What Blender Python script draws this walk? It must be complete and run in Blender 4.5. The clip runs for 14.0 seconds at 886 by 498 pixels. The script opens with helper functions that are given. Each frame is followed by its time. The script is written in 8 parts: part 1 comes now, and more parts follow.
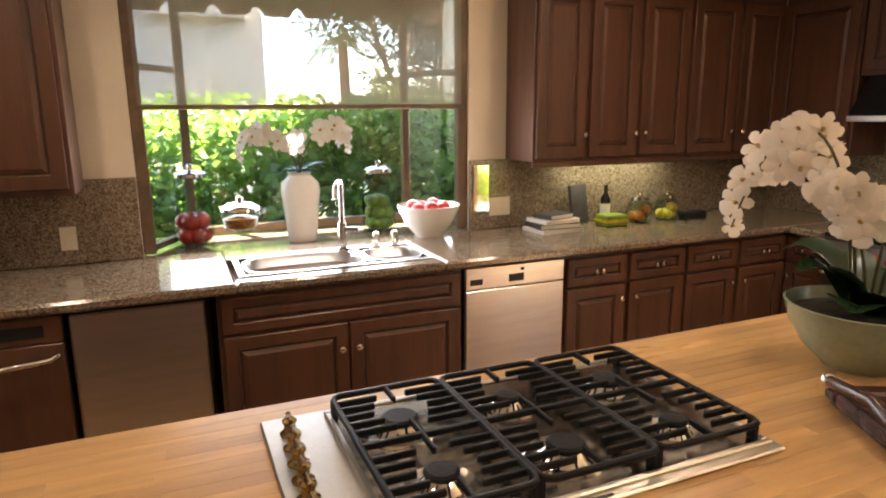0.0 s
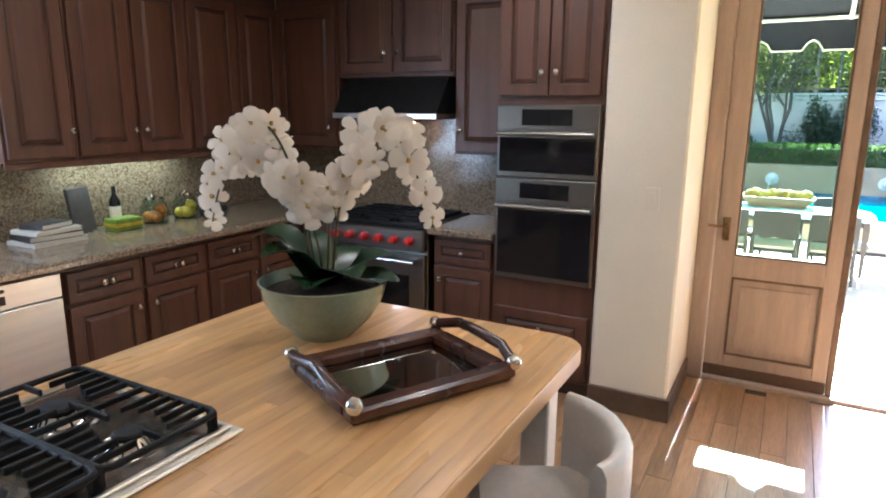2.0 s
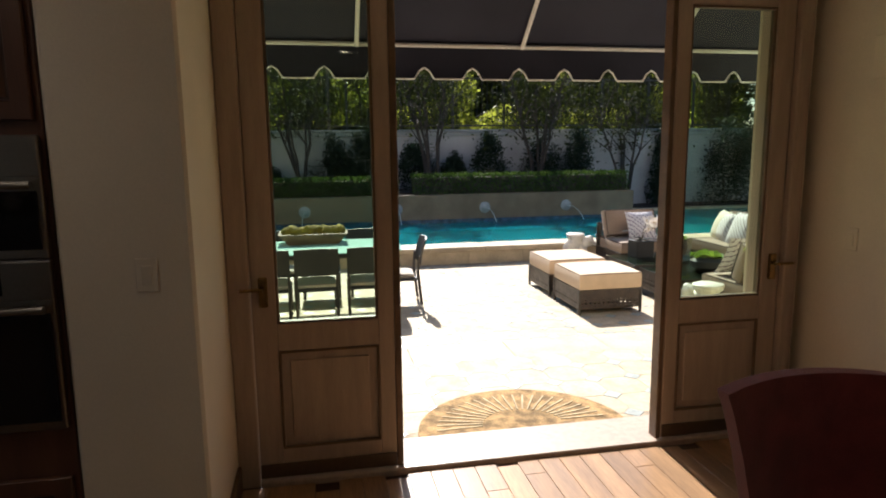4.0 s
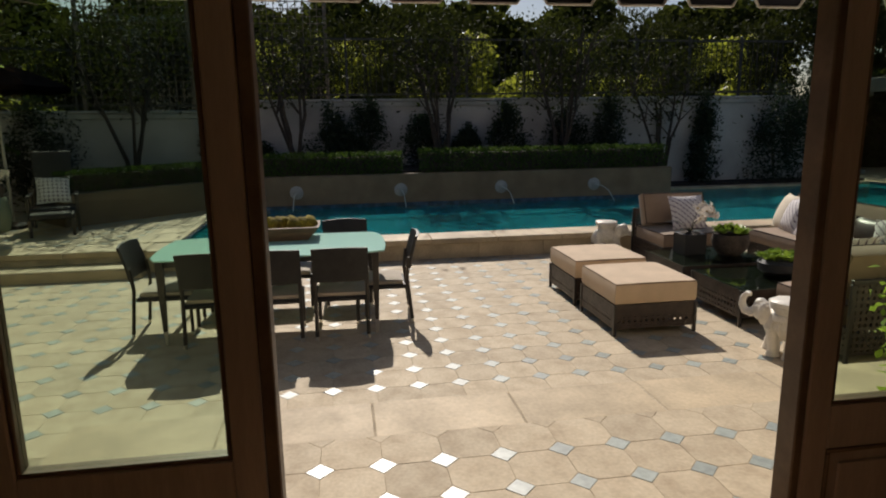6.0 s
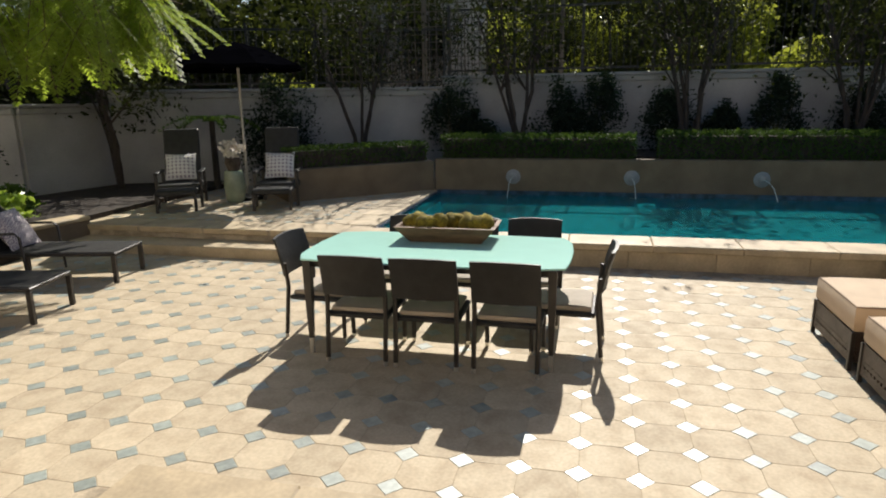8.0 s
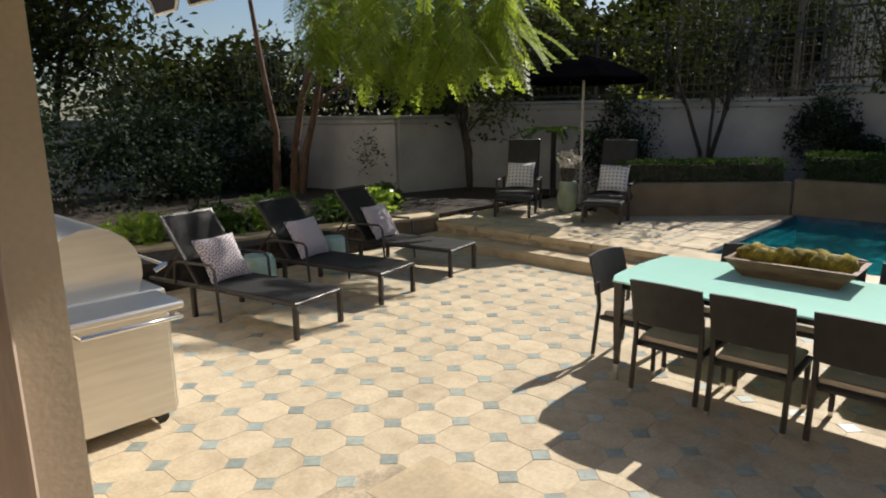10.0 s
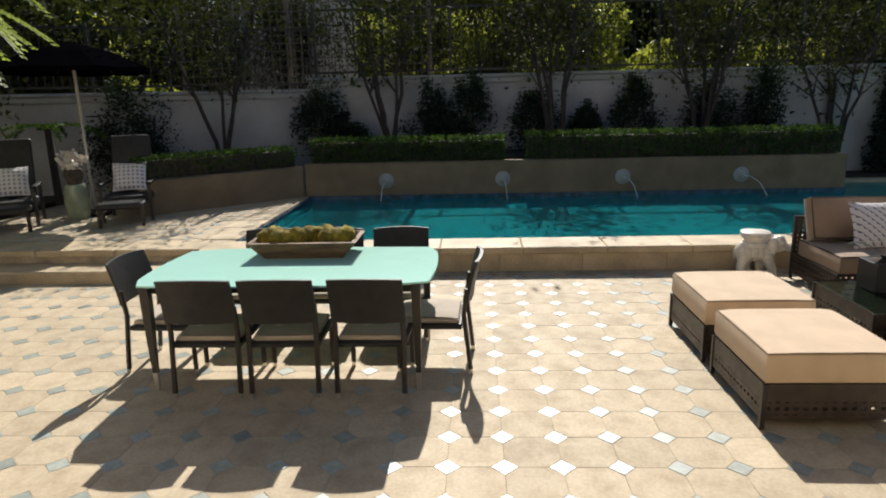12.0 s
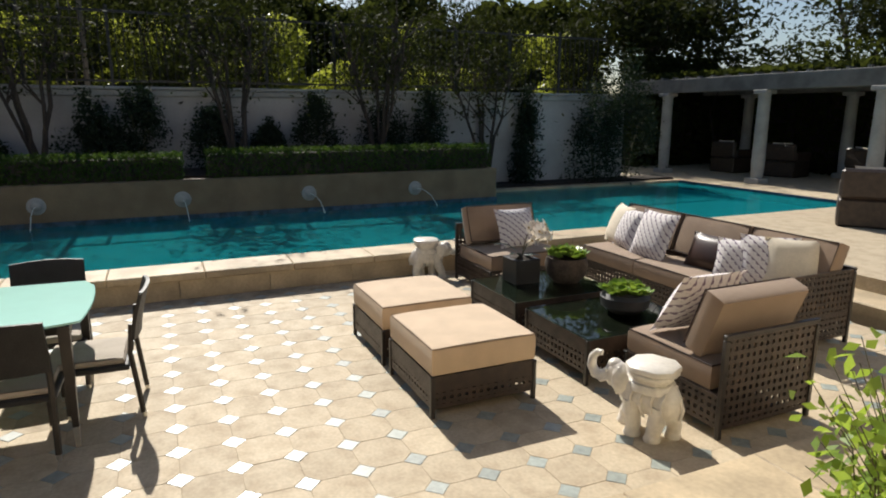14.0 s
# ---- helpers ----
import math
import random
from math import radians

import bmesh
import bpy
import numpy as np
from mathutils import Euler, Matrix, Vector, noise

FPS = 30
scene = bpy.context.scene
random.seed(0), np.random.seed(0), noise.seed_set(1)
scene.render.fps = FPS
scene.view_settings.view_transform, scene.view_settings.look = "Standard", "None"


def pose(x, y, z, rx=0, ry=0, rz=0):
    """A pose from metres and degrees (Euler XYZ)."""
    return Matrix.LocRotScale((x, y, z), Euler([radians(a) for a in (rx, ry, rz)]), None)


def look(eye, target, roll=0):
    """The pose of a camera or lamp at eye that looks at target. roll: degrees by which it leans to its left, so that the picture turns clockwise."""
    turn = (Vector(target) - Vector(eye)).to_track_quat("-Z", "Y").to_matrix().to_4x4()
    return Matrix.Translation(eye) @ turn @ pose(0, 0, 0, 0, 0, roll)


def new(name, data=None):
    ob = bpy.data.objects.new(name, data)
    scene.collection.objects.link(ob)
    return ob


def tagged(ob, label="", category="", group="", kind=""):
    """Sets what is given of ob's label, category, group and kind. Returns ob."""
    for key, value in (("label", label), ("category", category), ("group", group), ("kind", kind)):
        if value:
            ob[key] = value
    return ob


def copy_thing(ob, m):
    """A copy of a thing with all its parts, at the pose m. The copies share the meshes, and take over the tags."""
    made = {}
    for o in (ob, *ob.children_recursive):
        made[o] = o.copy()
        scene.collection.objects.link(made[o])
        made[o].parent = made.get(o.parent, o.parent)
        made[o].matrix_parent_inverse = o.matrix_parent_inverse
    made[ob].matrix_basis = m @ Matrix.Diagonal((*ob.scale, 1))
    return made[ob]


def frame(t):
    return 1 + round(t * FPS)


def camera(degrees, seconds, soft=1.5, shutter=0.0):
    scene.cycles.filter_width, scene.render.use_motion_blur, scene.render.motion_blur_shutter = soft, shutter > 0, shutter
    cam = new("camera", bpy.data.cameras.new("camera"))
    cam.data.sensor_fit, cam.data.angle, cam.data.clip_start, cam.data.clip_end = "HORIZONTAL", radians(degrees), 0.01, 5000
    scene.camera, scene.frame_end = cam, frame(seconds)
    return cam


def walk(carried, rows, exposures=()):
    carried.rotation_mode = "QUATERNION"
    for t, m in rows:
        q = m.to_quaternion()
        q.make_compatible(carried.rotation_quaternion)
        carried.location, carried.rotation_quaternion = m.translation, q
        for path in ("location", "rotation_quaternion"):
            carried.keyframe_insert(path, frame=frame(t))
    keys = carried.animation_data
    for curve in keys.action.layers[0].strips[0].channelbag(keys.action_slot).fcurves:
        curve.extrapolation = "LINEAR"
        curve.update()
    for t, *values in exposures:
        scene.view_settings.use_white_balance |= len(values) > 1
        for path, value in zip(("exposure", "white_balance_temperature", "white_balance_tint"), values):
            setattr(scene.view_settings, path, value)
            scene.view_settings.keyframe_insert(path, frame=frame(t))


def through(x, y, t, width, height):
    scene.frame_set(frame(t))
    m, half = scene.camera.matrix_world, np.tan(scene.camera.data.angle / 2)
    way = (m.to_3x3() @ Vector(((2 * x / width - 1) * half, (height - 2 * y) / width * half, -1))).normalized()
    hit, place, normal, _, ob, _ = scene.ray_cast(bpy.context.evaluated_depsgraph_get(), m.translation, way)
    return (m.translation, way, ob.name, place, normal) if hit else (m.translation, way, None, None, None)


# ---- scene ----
cam = camera(69.8, 14.0, 2.0)
# time, place in metres, yaw, pitch, roll
ROWS = [
    (0.0, 0.062, -0.147, 1.629, -23.17, -12.06, 0.41),
    (0.5, 0.070, -0.138, 1.625, -30.95, -14.55, -0.23),
    (1.0, 0.070, -0.164, 1.630, -40.75, -14.75, -1.75),
    (1.5, 0.180, -0.214, 1.622, -50.50, -12.85, -0.80),
    (2.0, 0.290, -0.300, 1.622, -61.35, -12.34, -0.44),
    (2.5, 0.420, -0.285, 1.590, -81.10, -11.20, -2.46),
    (3.0, 0.655, -0.262, 1.570, -94.50, -9.70, -1.08),
    (3.5, 1.005, -0.230, 1.602, -101.10, -8.76, 0.53),
    (6.0, 2.900, -0.822, 1.579, -99.09, -11.44, 0.80),
    (6.5, 3.335, -0.947, 1.587, -96.54, -11.37, 0.66),
    (7.0, 3.625, -1.150, 1.590, -92.08, -12.35, -0.17),
    (7.5, 3.915, -1.253, 1.576, -84.88, -12.50, 0.28),
    (8.0, 4.140, -1.300, 1.589, -76.81, -13.21, 0.83),
    (8.5, 4.303, -1.332, 1.600, -65.87, -13.96, 0.76),
    (8.7, 4.325, -1.336, 1.604, -60.70, -13.60, 0.70),
    (9.75, 4.345, -1.330, 1.615, -46.00, -12.00, 0.70),
    (10.8, 4.350, -1.334, 1.626, -57.40, -11.60, 0.72),
    (11.0, 4.350, -1.338, 1.628, -61.91, -11.66, 0.72),
    (11.5, 4.385, -1.384, 1.620, -74.07, -12.37, 1.07),
    (12.0, 4.409, -1.441, 1.614, -87.38, -13.33, 1.35),
    (12.5, 4.430, -1.508, 1.605, -99.47, -13.60, 1.14),
    (13.0, 4.425, -1.553, 1.615, -109.99, -13.46, -0.04),
    (13.5, 4.402, -1.586, 1.621, -115.94, -13.08, -0.67),
    (14.0, 4.388, -1.608, 1.621, -114.08, -12.13, -0.11),
]
walk(cam, [(t, pose(x, y, z, 90 + pitch, roll, yaw)) for t, x, y, z, yaw, pitch, roll in ROWS],
     [(0.0, 4.4, 6900, 18), (1.0, 4.4, 6900, 18), (1.6, 4.45, 6300, 14), (2.0, 4.4, 4900, 8), (2.6, 3.6, 5000, 10), (3.0, 2.6, 5300, 10), (3.6, 1.7, 5800, 12), (5.8, -0.3, 6500, 14), (6.2, 0.05, 6500, 12), (7.0, 0.42, 6400, 10), (8.0, 0.45, 6350, 10), (14.0, 0.4, 6300, 10)])

# ---- world, sun, lamps ----
SUN_ELEVATION = 41.0
world = bpy.data.worlds.new("world")
scene.world = world
world.use_nodes = True
wn = world.node_tree.nodes
sky = wn.new("ShaderNodeTexSky")
sky.sky_type, sky.sun_disc = "NISHITA", False
sky.sun_elevation, sky.sun_rotation = radians(SUN_ELEVATION), radians(90)
world.node_tree.links.new(sky.outputs[0], wn["Background"].inputs[0])
wn["Background"].inputs[1].default_value = 0.065

sun_data = bpy.data.lights.new("sun", "SUN")
sun_data.energy, sun_data.angle, sun_data.color = 4.9, radians(0.6), (1.0, 0.93, 0.82)
sun_ob = new("sun", sun_data)
sun_ob.matrix_world = look((20, 0, 20 * math.tan(radians(SUN_ELEVATION))), (0, 0.4, 0))


def area_lamp(name, m, sx, sy, watts, color, spread=180):
    d = bpy.data.lights.new(name, "AREA")
    d.shape, d.size, d.size_y, d.energy, d.color, d.spread = "RECTANGLE", sx, sy, watts, color, radians(spread)
    o = new(name, d)
    o.matrix_world = m
    return o


WARM = (1.0, 0.9, 0.78)
DOWNLIGHTS = [(0.9, 2.1), (2.3, 2.1), (-0.6, 2.1), (2.9, 1.0), (0.5, -0.6), (2.0, -0.9), (-1.2, 0.3)]
for lx, ly in DOWNLIGHTS:
    area_lamp("downlight_lamp", pose(lx, ly, 2.585), 0.12, 0.12, 0.4 if lx > 2.8 else 0.15, WARM, 150)
area_lamp("under_cabinet_lamp", pose(2.75, 3.22, 1.335), 0.8, 0.05, 0.2, (0.95, 1.0, 0.7))
area_lamp("hood_lamp", pose(3.95, 1.98, 1.55), 0.3, 0.08, 0.12, WARM)
# added fill that boosts daylight from the window opening, no real fitting
area_lamp("window_fill", pose(0.82, 3.372, 1.29, -90), 1.6, 0.66, 1.5, (0.9, 0.95, 1.0))

# ---- geometry helpers ----


class Geo:
    """Collects vertices and faces of one mesh."""

    def __init__(self):
        self.v, self.f = [], []

    def add(self, verts, faces, m=None):
        n = len(self.v)
        self.v += [tuple(m @ Vector(p)) for p in verts] if m else [tuple(p) for p in verts]
        self.f += [tuple(i + n for i in f) for f in faces]
        return self

    def box(self, x0, x1, y0, y1, z0, z1, c=0.0, m=None):
        x0, x1, y0, y1, z0, z1 = min(x0, x1), max(x0, x1), min(y0, y1), max(y0, y1), min(z0, z1), max(z0, z1)
        c = min(c, 0.45 * min(x1 - x0, y1 - y0, z1 - z0))
        if c <= 0:
            vs = [(x, y, z) for x in (x0, x1) for y in (y0, y1) for z in (z0, z1)]
            return self.add(vs, [(0, 1, 3, 2), (4, 6, 7, 5), (0, 4, 5, 1), (2, 3, 7, 6), (0, 2, 6, 4), (1, 5, 7, 3)], m)
        X, Y, Z = (x0, x1), (y0, y1), (z0, z1)
        vs, idx = [], {}
        for i in (0, 1):
            for j in (0, 1):
                for k in (0, 1):
                    sx, sy, sz = (1, -1)[i] * c, (1, -1)[j] * c, (1, -1)[k] * c
                    for a, p in enumerate(((X[i], Y[j] + sy, Z[k] + sz), (X[i] + sx, Y[j], Z[k] + sz), (X[i] + sx, Y[j] + sy, Z[k]))):
                        idx[i, j, k, a] = len(vs)
                        vs.append(p)
        fs = []
        for s in (0, 1):
            q = [idx[s, 0, 0, 0], idx[s, 1, 0, 0], idx[s, 1, 1, 0], idx[s, 0, 1, 0]]
            fs.append(q if s else q[::-1])
            q = [idx[0, s, 0, 1], idx[1, s, 0, 1], idx[1, s, 1, 1], idx[0, s, 1, 1]]
            fs.append(q[::-1] if s else q)
            q = [idx[0, 0, s, 2], idx[1, 0, s, 2], idx[1, 1, s, 2], idx[0, 1, s, 2]]
            fs.append(q if s else q[::-1])
        for a in (0, 1):
            for b in (0, 1):
                q = [idx[0, a, b, 1], idx[1, a, b, 1], idx[1, a, b, 2], idx[0, a, b, 2]]
                fs.append(q if a == b else q[::-1])
                q = [idx[a, 0, b, 0], idx[a, 1, b, 0], idx[a, 1, b, 2], idx[a, 0, b, 2]]
                fs.append(q if a != b else q[::-1])
                q = [idx[a, b, 0, 0], idx[a, b, 1, 0], idx[a, b, 1, 1], idx[a, b, 0, 1]]
                fs.append(q if a == b else q[::-1])
        for i in (0, 1):
            for j in (0, 1):
                for k in (0, 1):
                    q = [idx[i, j, k, 0], idx[i, j, k, 1], idx[i, j, k, 2]]
                    fs.append(q if (i + j + k) % 2 else q[::-1])
        return self.add(vs, fs, m)

    def lathe(self, prof, n=24, m=None, caps=True, sx=1.0, sy=1.0):
        vs = [(r * math.cos(2 * math.pi * a / n) * sx, r * math.sin(2 * math.pi * a / n) * sy, z) for r, z in prof for a in range(n)]
        fs = [(i * n + a, i * n + (a + 1) % n, (i + 1) * n + (a + 1) % n, (i + 1) * n + a) for i in range(len(prof) - 1) for a in range(n)]
        if caps:
            fs += [tuple(range(n))[::-1], tuple(range((len(prof) - 1) * n, len(prof) * n))]
        return self.add(vs, fs, m)

    def cyl(self, x, y, z0, z1, r, n=16, r2=None, m=None):
        base = pose(x, y, 0)
        return self.lathe([(r, z0), (r if r2 is None else r2, z1)], n, (m @ base) if m else base)

    def tube(self, pts, r, n=8, r2=None, m=None):
        pts = [Vector(p) for p in pts]
        k = len(pts)
        vs, up = [], None
        for i, p in enumerate(pts):
            d = (pts[min(i + 1, k - 1)] - pts[max(i - 1, 0)]).normalized()
            if up is None:
                up = d.orthogonal().normalized()
            up = (up - d * up.dot(d)).normalized()
            side = d.cross(up)
            rr = r if r2 is None else r + (r2 - r) * i / max(k - 1, 1)
            vs += [p + (up * math.cos(2 * math.pi * a / n) + side * math.sin(2 * math.pi * a / n)) * rr for a in range(n)]
        fs = [(i * n + a, i * n + (a + 1) % n, (i + 1) * n + (a + 1) % n, (i + 1) * n + a) for i in range(k - 1) for a in range(n)]
        fs += [tuple(range(n))[::-1], tuple(range((k - 1) * n, k * n))]
        return self.add(vs, fs, m)

    def ball(self, x, y, z, rx, ry=None, rz=None, n=14, k=9, m=None, lump=0.0, seed=0.0):
        ry, rz = ry or rx, rz or rx
        vs = []
        for i in range(k + 1):
            th = math.pi * (0.02 + 0.96 * i / k)
            for a in range(n):
                ph = 2 * math.pi * a / n
                d = Vector((math.sin(th) * math.cos(ph), math.sin(th) * math.sin(ph), -math.cos(th)))
                s = 1 + lump * noise.noise(d * 2.3 + Vector((seed, seed * 1.7, x * 3 + y)))
                vs.append((x + rx * d.x * s, y + ry * d.y * s, z + rz * d.z * s))
        fs = [(i * n + a, i * n + (a + 1) % n, (i + 1) * n + (a + 1) % n, (i + 1) * n + a) for i in range(k) for a in range(n)]
        fs += [tuple(range(n))[::-1], tuple(range(k * n, (k + 1) * n))]
        return self.add(vs, fs, m)

    def prism(self, poly, z0, z1, c=0.0, m=None):
        n = len(poly)
        cx, cy = sum(p[0] for p in poly) / n, sum(p[1] for p in poly) / n

        def inset(d):
            out = []
            for p in poly:
                v = Vector((p[0] - cx, p[1] - cy))
                v *= max(0.0, 1 - d / max(v.length, 1e-6))
                out.append((cx + v.x, cy + v.y))
            return out
        rings = [(poly, z0), (poly, z1 - c), (inset(c), z1)] if c else [(poly, z0), (poly, z1)]
        vs = [(x, y, z) for ring, z in rings for x, y in ring]
        fs = [(i * n + a, i * n + (a + 1) % n, (i + 1) * n + (a + 1) % n, (i + 1) * n + a) for i in range(len(rings) - 1) for a in range(n)]
        fs += [tuple(range(n))[::-1], tuple(range((len(rings) - 1) * n, len(rings) * n))]
        return self.add(vs, fs, m)

    def pillow(self, w, h, t, m=None, n=9):
        vs = []
        for side in (1, -1):
            for i in range(n):
                for j in range(n):
                    u, v = 2 * i / (n - 1) - 1, 2 * j / (n - 1) - 1
                    puff = (max(0.0, (1 - u * u) * (1 - v * v))) ** 0.42
                    pin = 1 - 0.07 * (1 - abs(u) ** 1.5) * abs(v) ** 4
                    pinv = 1 - 0.07 * (1 - abs(v) ** 1.5) * abs(u) ** 4
                    vs.append((u * w / 2 * pinv, v * h / 2 * pin, side * puff * t / 2))
        fs = []
        for i in range(n - 1):
            for j in range(n - 1):
                a = i * n + j
                fs.append((a, a + n, a + n + 1, a + 1))
                b = n * n + a
                fs.append((b, b + 1, b + n + 1, b + n))
        return self.add(vs, fs, m)

    def mesh(self, name, smooth=None):
        me = bpy.data.meshes.new(name)
        me.from_pydata(self.v, [], self.f)
        if smooth:
            me.polygons.foreach_set("use_smooth", [True] * len(me.polygons))
            me.set_sharp_from_angle(angle=radians(smooth))
        me.update()
        return me


def part(name, geo, material, parent, label="", smooth=None, m=None):
    """One mesh object under a thing or a part."""
    me = geo if isinstance(geo, bpy.types.Mesh) else geo.mesh(name, smooth)
    if not me.materials:
        me.materials.append(material)
    o = new(name, me)
    if parent:
        o.parent = parent
    if m:
        o.matrix_basis = m
    if label:
        o["label"] = label
    return o


def thing(name, label, category, m=None, group="", kind=""):
    o = tagged(new(name), label, category, group, kind)
    o.empty_display_size = 0.1
    if m:
        o.matrix_basis = m
    return o


def single(name, geo, material, label, category="", group="", kind="", smooth=None, m=None):
    return tagged(part(name, geo, material, None, "", smooth, m), label, category, group, kind)


def structure(name, geo, material, label, smooth=None):
    return single(name, geo, material, label, "", "", "structure", smooth)


def leaf_mesh(name, centres, size, seed, droop=0.0, narrow=0.45, material=None):
    """Many small folded leaves at the given centres, in one mesh."""
    rng = np.random.default_rng(seed)
    c = np.asarray(centres, float)
    n = len(c)
    d = rng.normal(size=(n, 3))
    d[:, 2] = d[:, 2] * 0.7 - droop
    d /= np.linalg.norm(d, axis=1)[:, None]
    o = rng.normal(size=(n, 3))
    s = np.cross(d, o)
    s /= np.linalg.norm(s, axis=1)[:, None] + 1e-9
    nn = np.cross(d, s)
    ln = size * rng.uniform(0.6, 1.3, (n, 1))
    v = np.stack([c - d * ln * 0.5, c + s * ln * narrow * 0.5 + nn * ln * 0.1, c + d * ln * 0.5, c - s * ln * narrow * 0.5 + nn * ln * 0.1], 1).reshape(-1, 3)
    me = bpy.data.meshes.new(name)
    me.vertices.add(4 * n)
    me.vertices.foreach_set("co", v.ravel())
    me.loops.add(4 * n)
    me.loops.foreach_set("vertex_index", np.arange(4 * n))
    me.polygons.add(n)
    me.polygons.foreach_set("loop_start", np.arange(n) * 4)
    me.update(calc_edges=True)
    if material:
        me.materials.append(material)
    return me


def cloud(n, centre, radii, seed, clumps=14, spread=0.32):
    """Points gathered in clumps inside an ellipsoid, with an uneven outline and gaps."""
    rng = np.random.default_rng(seed)
    k = rng.normal(size=(clumps, 3))
    k /= np.linalg.norm(k, axis=1)[:, None]
    k *= rng.uniform(0.25, 1.0, (clumps, 1)) ** 0.6
    who = rng.integers(0, clumps, n)
    p = k[who] + np.clip(rng.normal(size=(n, 3)), -1.6, 1.6) * spread * rng.uniform(0.5, 1.2, (clumps, 1))[who]
    return p * np.asarray(radii) + np.asarray(centre)


# ---- materials ----


def new_material(name):
    m = bpy.data.materials.new(name)
    m.use_nodes = True
    return m, m.node_tree.nodes, m.node_tree.links, m.node_tree.nodes["Principled BSDF"]


def surface(name, color, rough=0.5, metal=0.0, vary=0.15, scale=6.0, grain=0.1, grain_scale=60.0, bump=0.1, stretch=(1, 1, 1), second=None, contrast=(0.35, 0.65), piece=0.0, coat=0.0, rough_vary=0.1, sheen=0.0, spec=0.5):
    """A principled material with variation at two scales, fine relief, and optional piece-to-piece change."""
    m, n, l, p = new_material(name)
    tc = n.new("ShaderNodeTexCoord")
    mp = n.new("ShaderNodeMapping")
    mp.inputs["Scale"].default_value = stretch
    l.new(tc.outputs["Object"], mp.inputs[0])
    info = n.new("ShaderNodeObjectInfo")
    shift = n.new("ShaderNodeVectorMath")
    shift.operation = "MULTIPLY_ADD"
    comb = n.new("ShaderNodeCombineXYZ")
    for i in range(3):
        l.new(info.outputs["Random"], comb.inputs[i])
    shift.inputs[1].default_value = (17.0, 31.0, 23.0) if piece else (0, 0, 0)
    l.new(comb.outputs[0], shift.inputs[0])
    l.new(mp.outputs[0], shift.inputs[2])
    big, fine = n.new("ShaderNodeTexNoise"), n.new("ShaderNodeTexNoise")
    for t, s, d in ((big, scale, 4), (fine, grain_scale, 6)):
        t.inputs["Scale"].default_value, t.inputs["Detail"].default_value = s, d
        l.new(shift.outputs[0], t.inputs["Vector"])
    ramp = n.new("ShaderNodeMapRange")
    ramp.inputs[1].default_value, ramp.inputs[2].default_value = contrast
    l.new(big.outputs[0], ramp.inputs[0])
    other = second or tuple(min(1, c * (1 - 2.2 * vary)) for c in color)
    mix = n.new("ShaderNodeMix")
    mix.data_type = "RGBA"
    mix.inputs["A"].default_value, mix.inputs["B"].default_value = (*color, 1), (*other, 1)
    l.new(ramp.outputs[0], mix.inputs["Factor"])
    hsv = n.new("ShaderNodeHueSaturation")
    val = n.new("ShaderNodeMapRange")
    val.inputs[1].default_value, val.inputs[2].default_value = 0.3, 0.7
    val.inputs[3].default_value, val.inputs[4].default_value = 1 - grain, 1 + grain
    l.new(fine.outputs[0], val.inputs[0])
    if piece:
        pv = n.new("ShaderNodeMapRange")
        pv.inputs[3].default_value, pv.inputs[4].default_value = 1 - piece, 1 + piece
        l.new(info.outputs["Random"], pv.inputs[0])
        mul = n.new("ShaderNodeMath")
        mul.operation = "MULTIPLY"
        l.new(val.outputs[0], mul.inputs[0])
        l.new(pv.outputs[0], mul.inputs[1])
        l.new(mul.outputs[0], hsv.inputs["Value"])
    else:
        l.new(val.outputs[0], hsv.inputs["Value"])
    l.new(mix.outputs["Result"], hsv.inputs["Color"])
    l.new(hsv.outputs[0], p.inputs["Base Color"])
    rr = n.new("ShaderNodeMapRange")
    rr.inputs[3].default_value, rr.inputs[4].default_value = max(0.02, rough - rough_vary), min(1, rough + rough_vary)
    l.new(big.outputs[0], rr.inputs[0])
    l.new(rr.outputs[0], p.inputs["Roughness"])
    p.inputs["Metallic"].default_value = metal
    p.inputs["Coat Weight"].default_value = coat
    p.inputs["Sheen Weight"].default_value = sheen
    p.inputs["Specular IOR Level"].default_value = spec
    if bump:
        b = n.new("ShaderNodeBump")
        b.inputs["Strength"].default_value, b.inputs["Distance"].default_value = bump, 0.004
        l.new(fine.outputs[0], b.inputs["Height"])
        l.new(b.outputs[0], p.inputs["Normal"])
    return m


def foliage(name, color, second, through, amount=0.5, gloss=0.4, spec=0.3):
    """Leaf material: diffuse, a share of light coming through, and a dull gloss."""
    m, n, l, p = new_material(name)
    geo = n.new("ShaderNodeNewGeometry")
    mix = n.new("ShaderNodeMix")
    mix.data_type = "RGBA"
    mix.inputs["A"].default_value, mix.inputs["B"].default_value = (*color, 1), (*second, 1)
    l.new(geo.outputs["Random Per Island"], mix.inputs["Factor"])
    l.new(mix.outputs["Result"], p.inputs["Base Color"])
    p.inputs["Roughness"].default_value = gloss
    p.inputs["Specular IOR Level"].default_value = spec
    tr = n.new("ShaderNodeBsdfTranslucent")
    tr.inputs[0].default_value = (*through, 1)
    ms = n.new("ShaderNodeMixShader")
    ms.inputs[0].default_value = amount
    l.new(p.outputs[0], ms.inputs[1])
    l.new(tr.outputs[0], ms.inputs[2])
    l.new(ms.outputs[0], n["Material Output"].inputs[0])
    return m


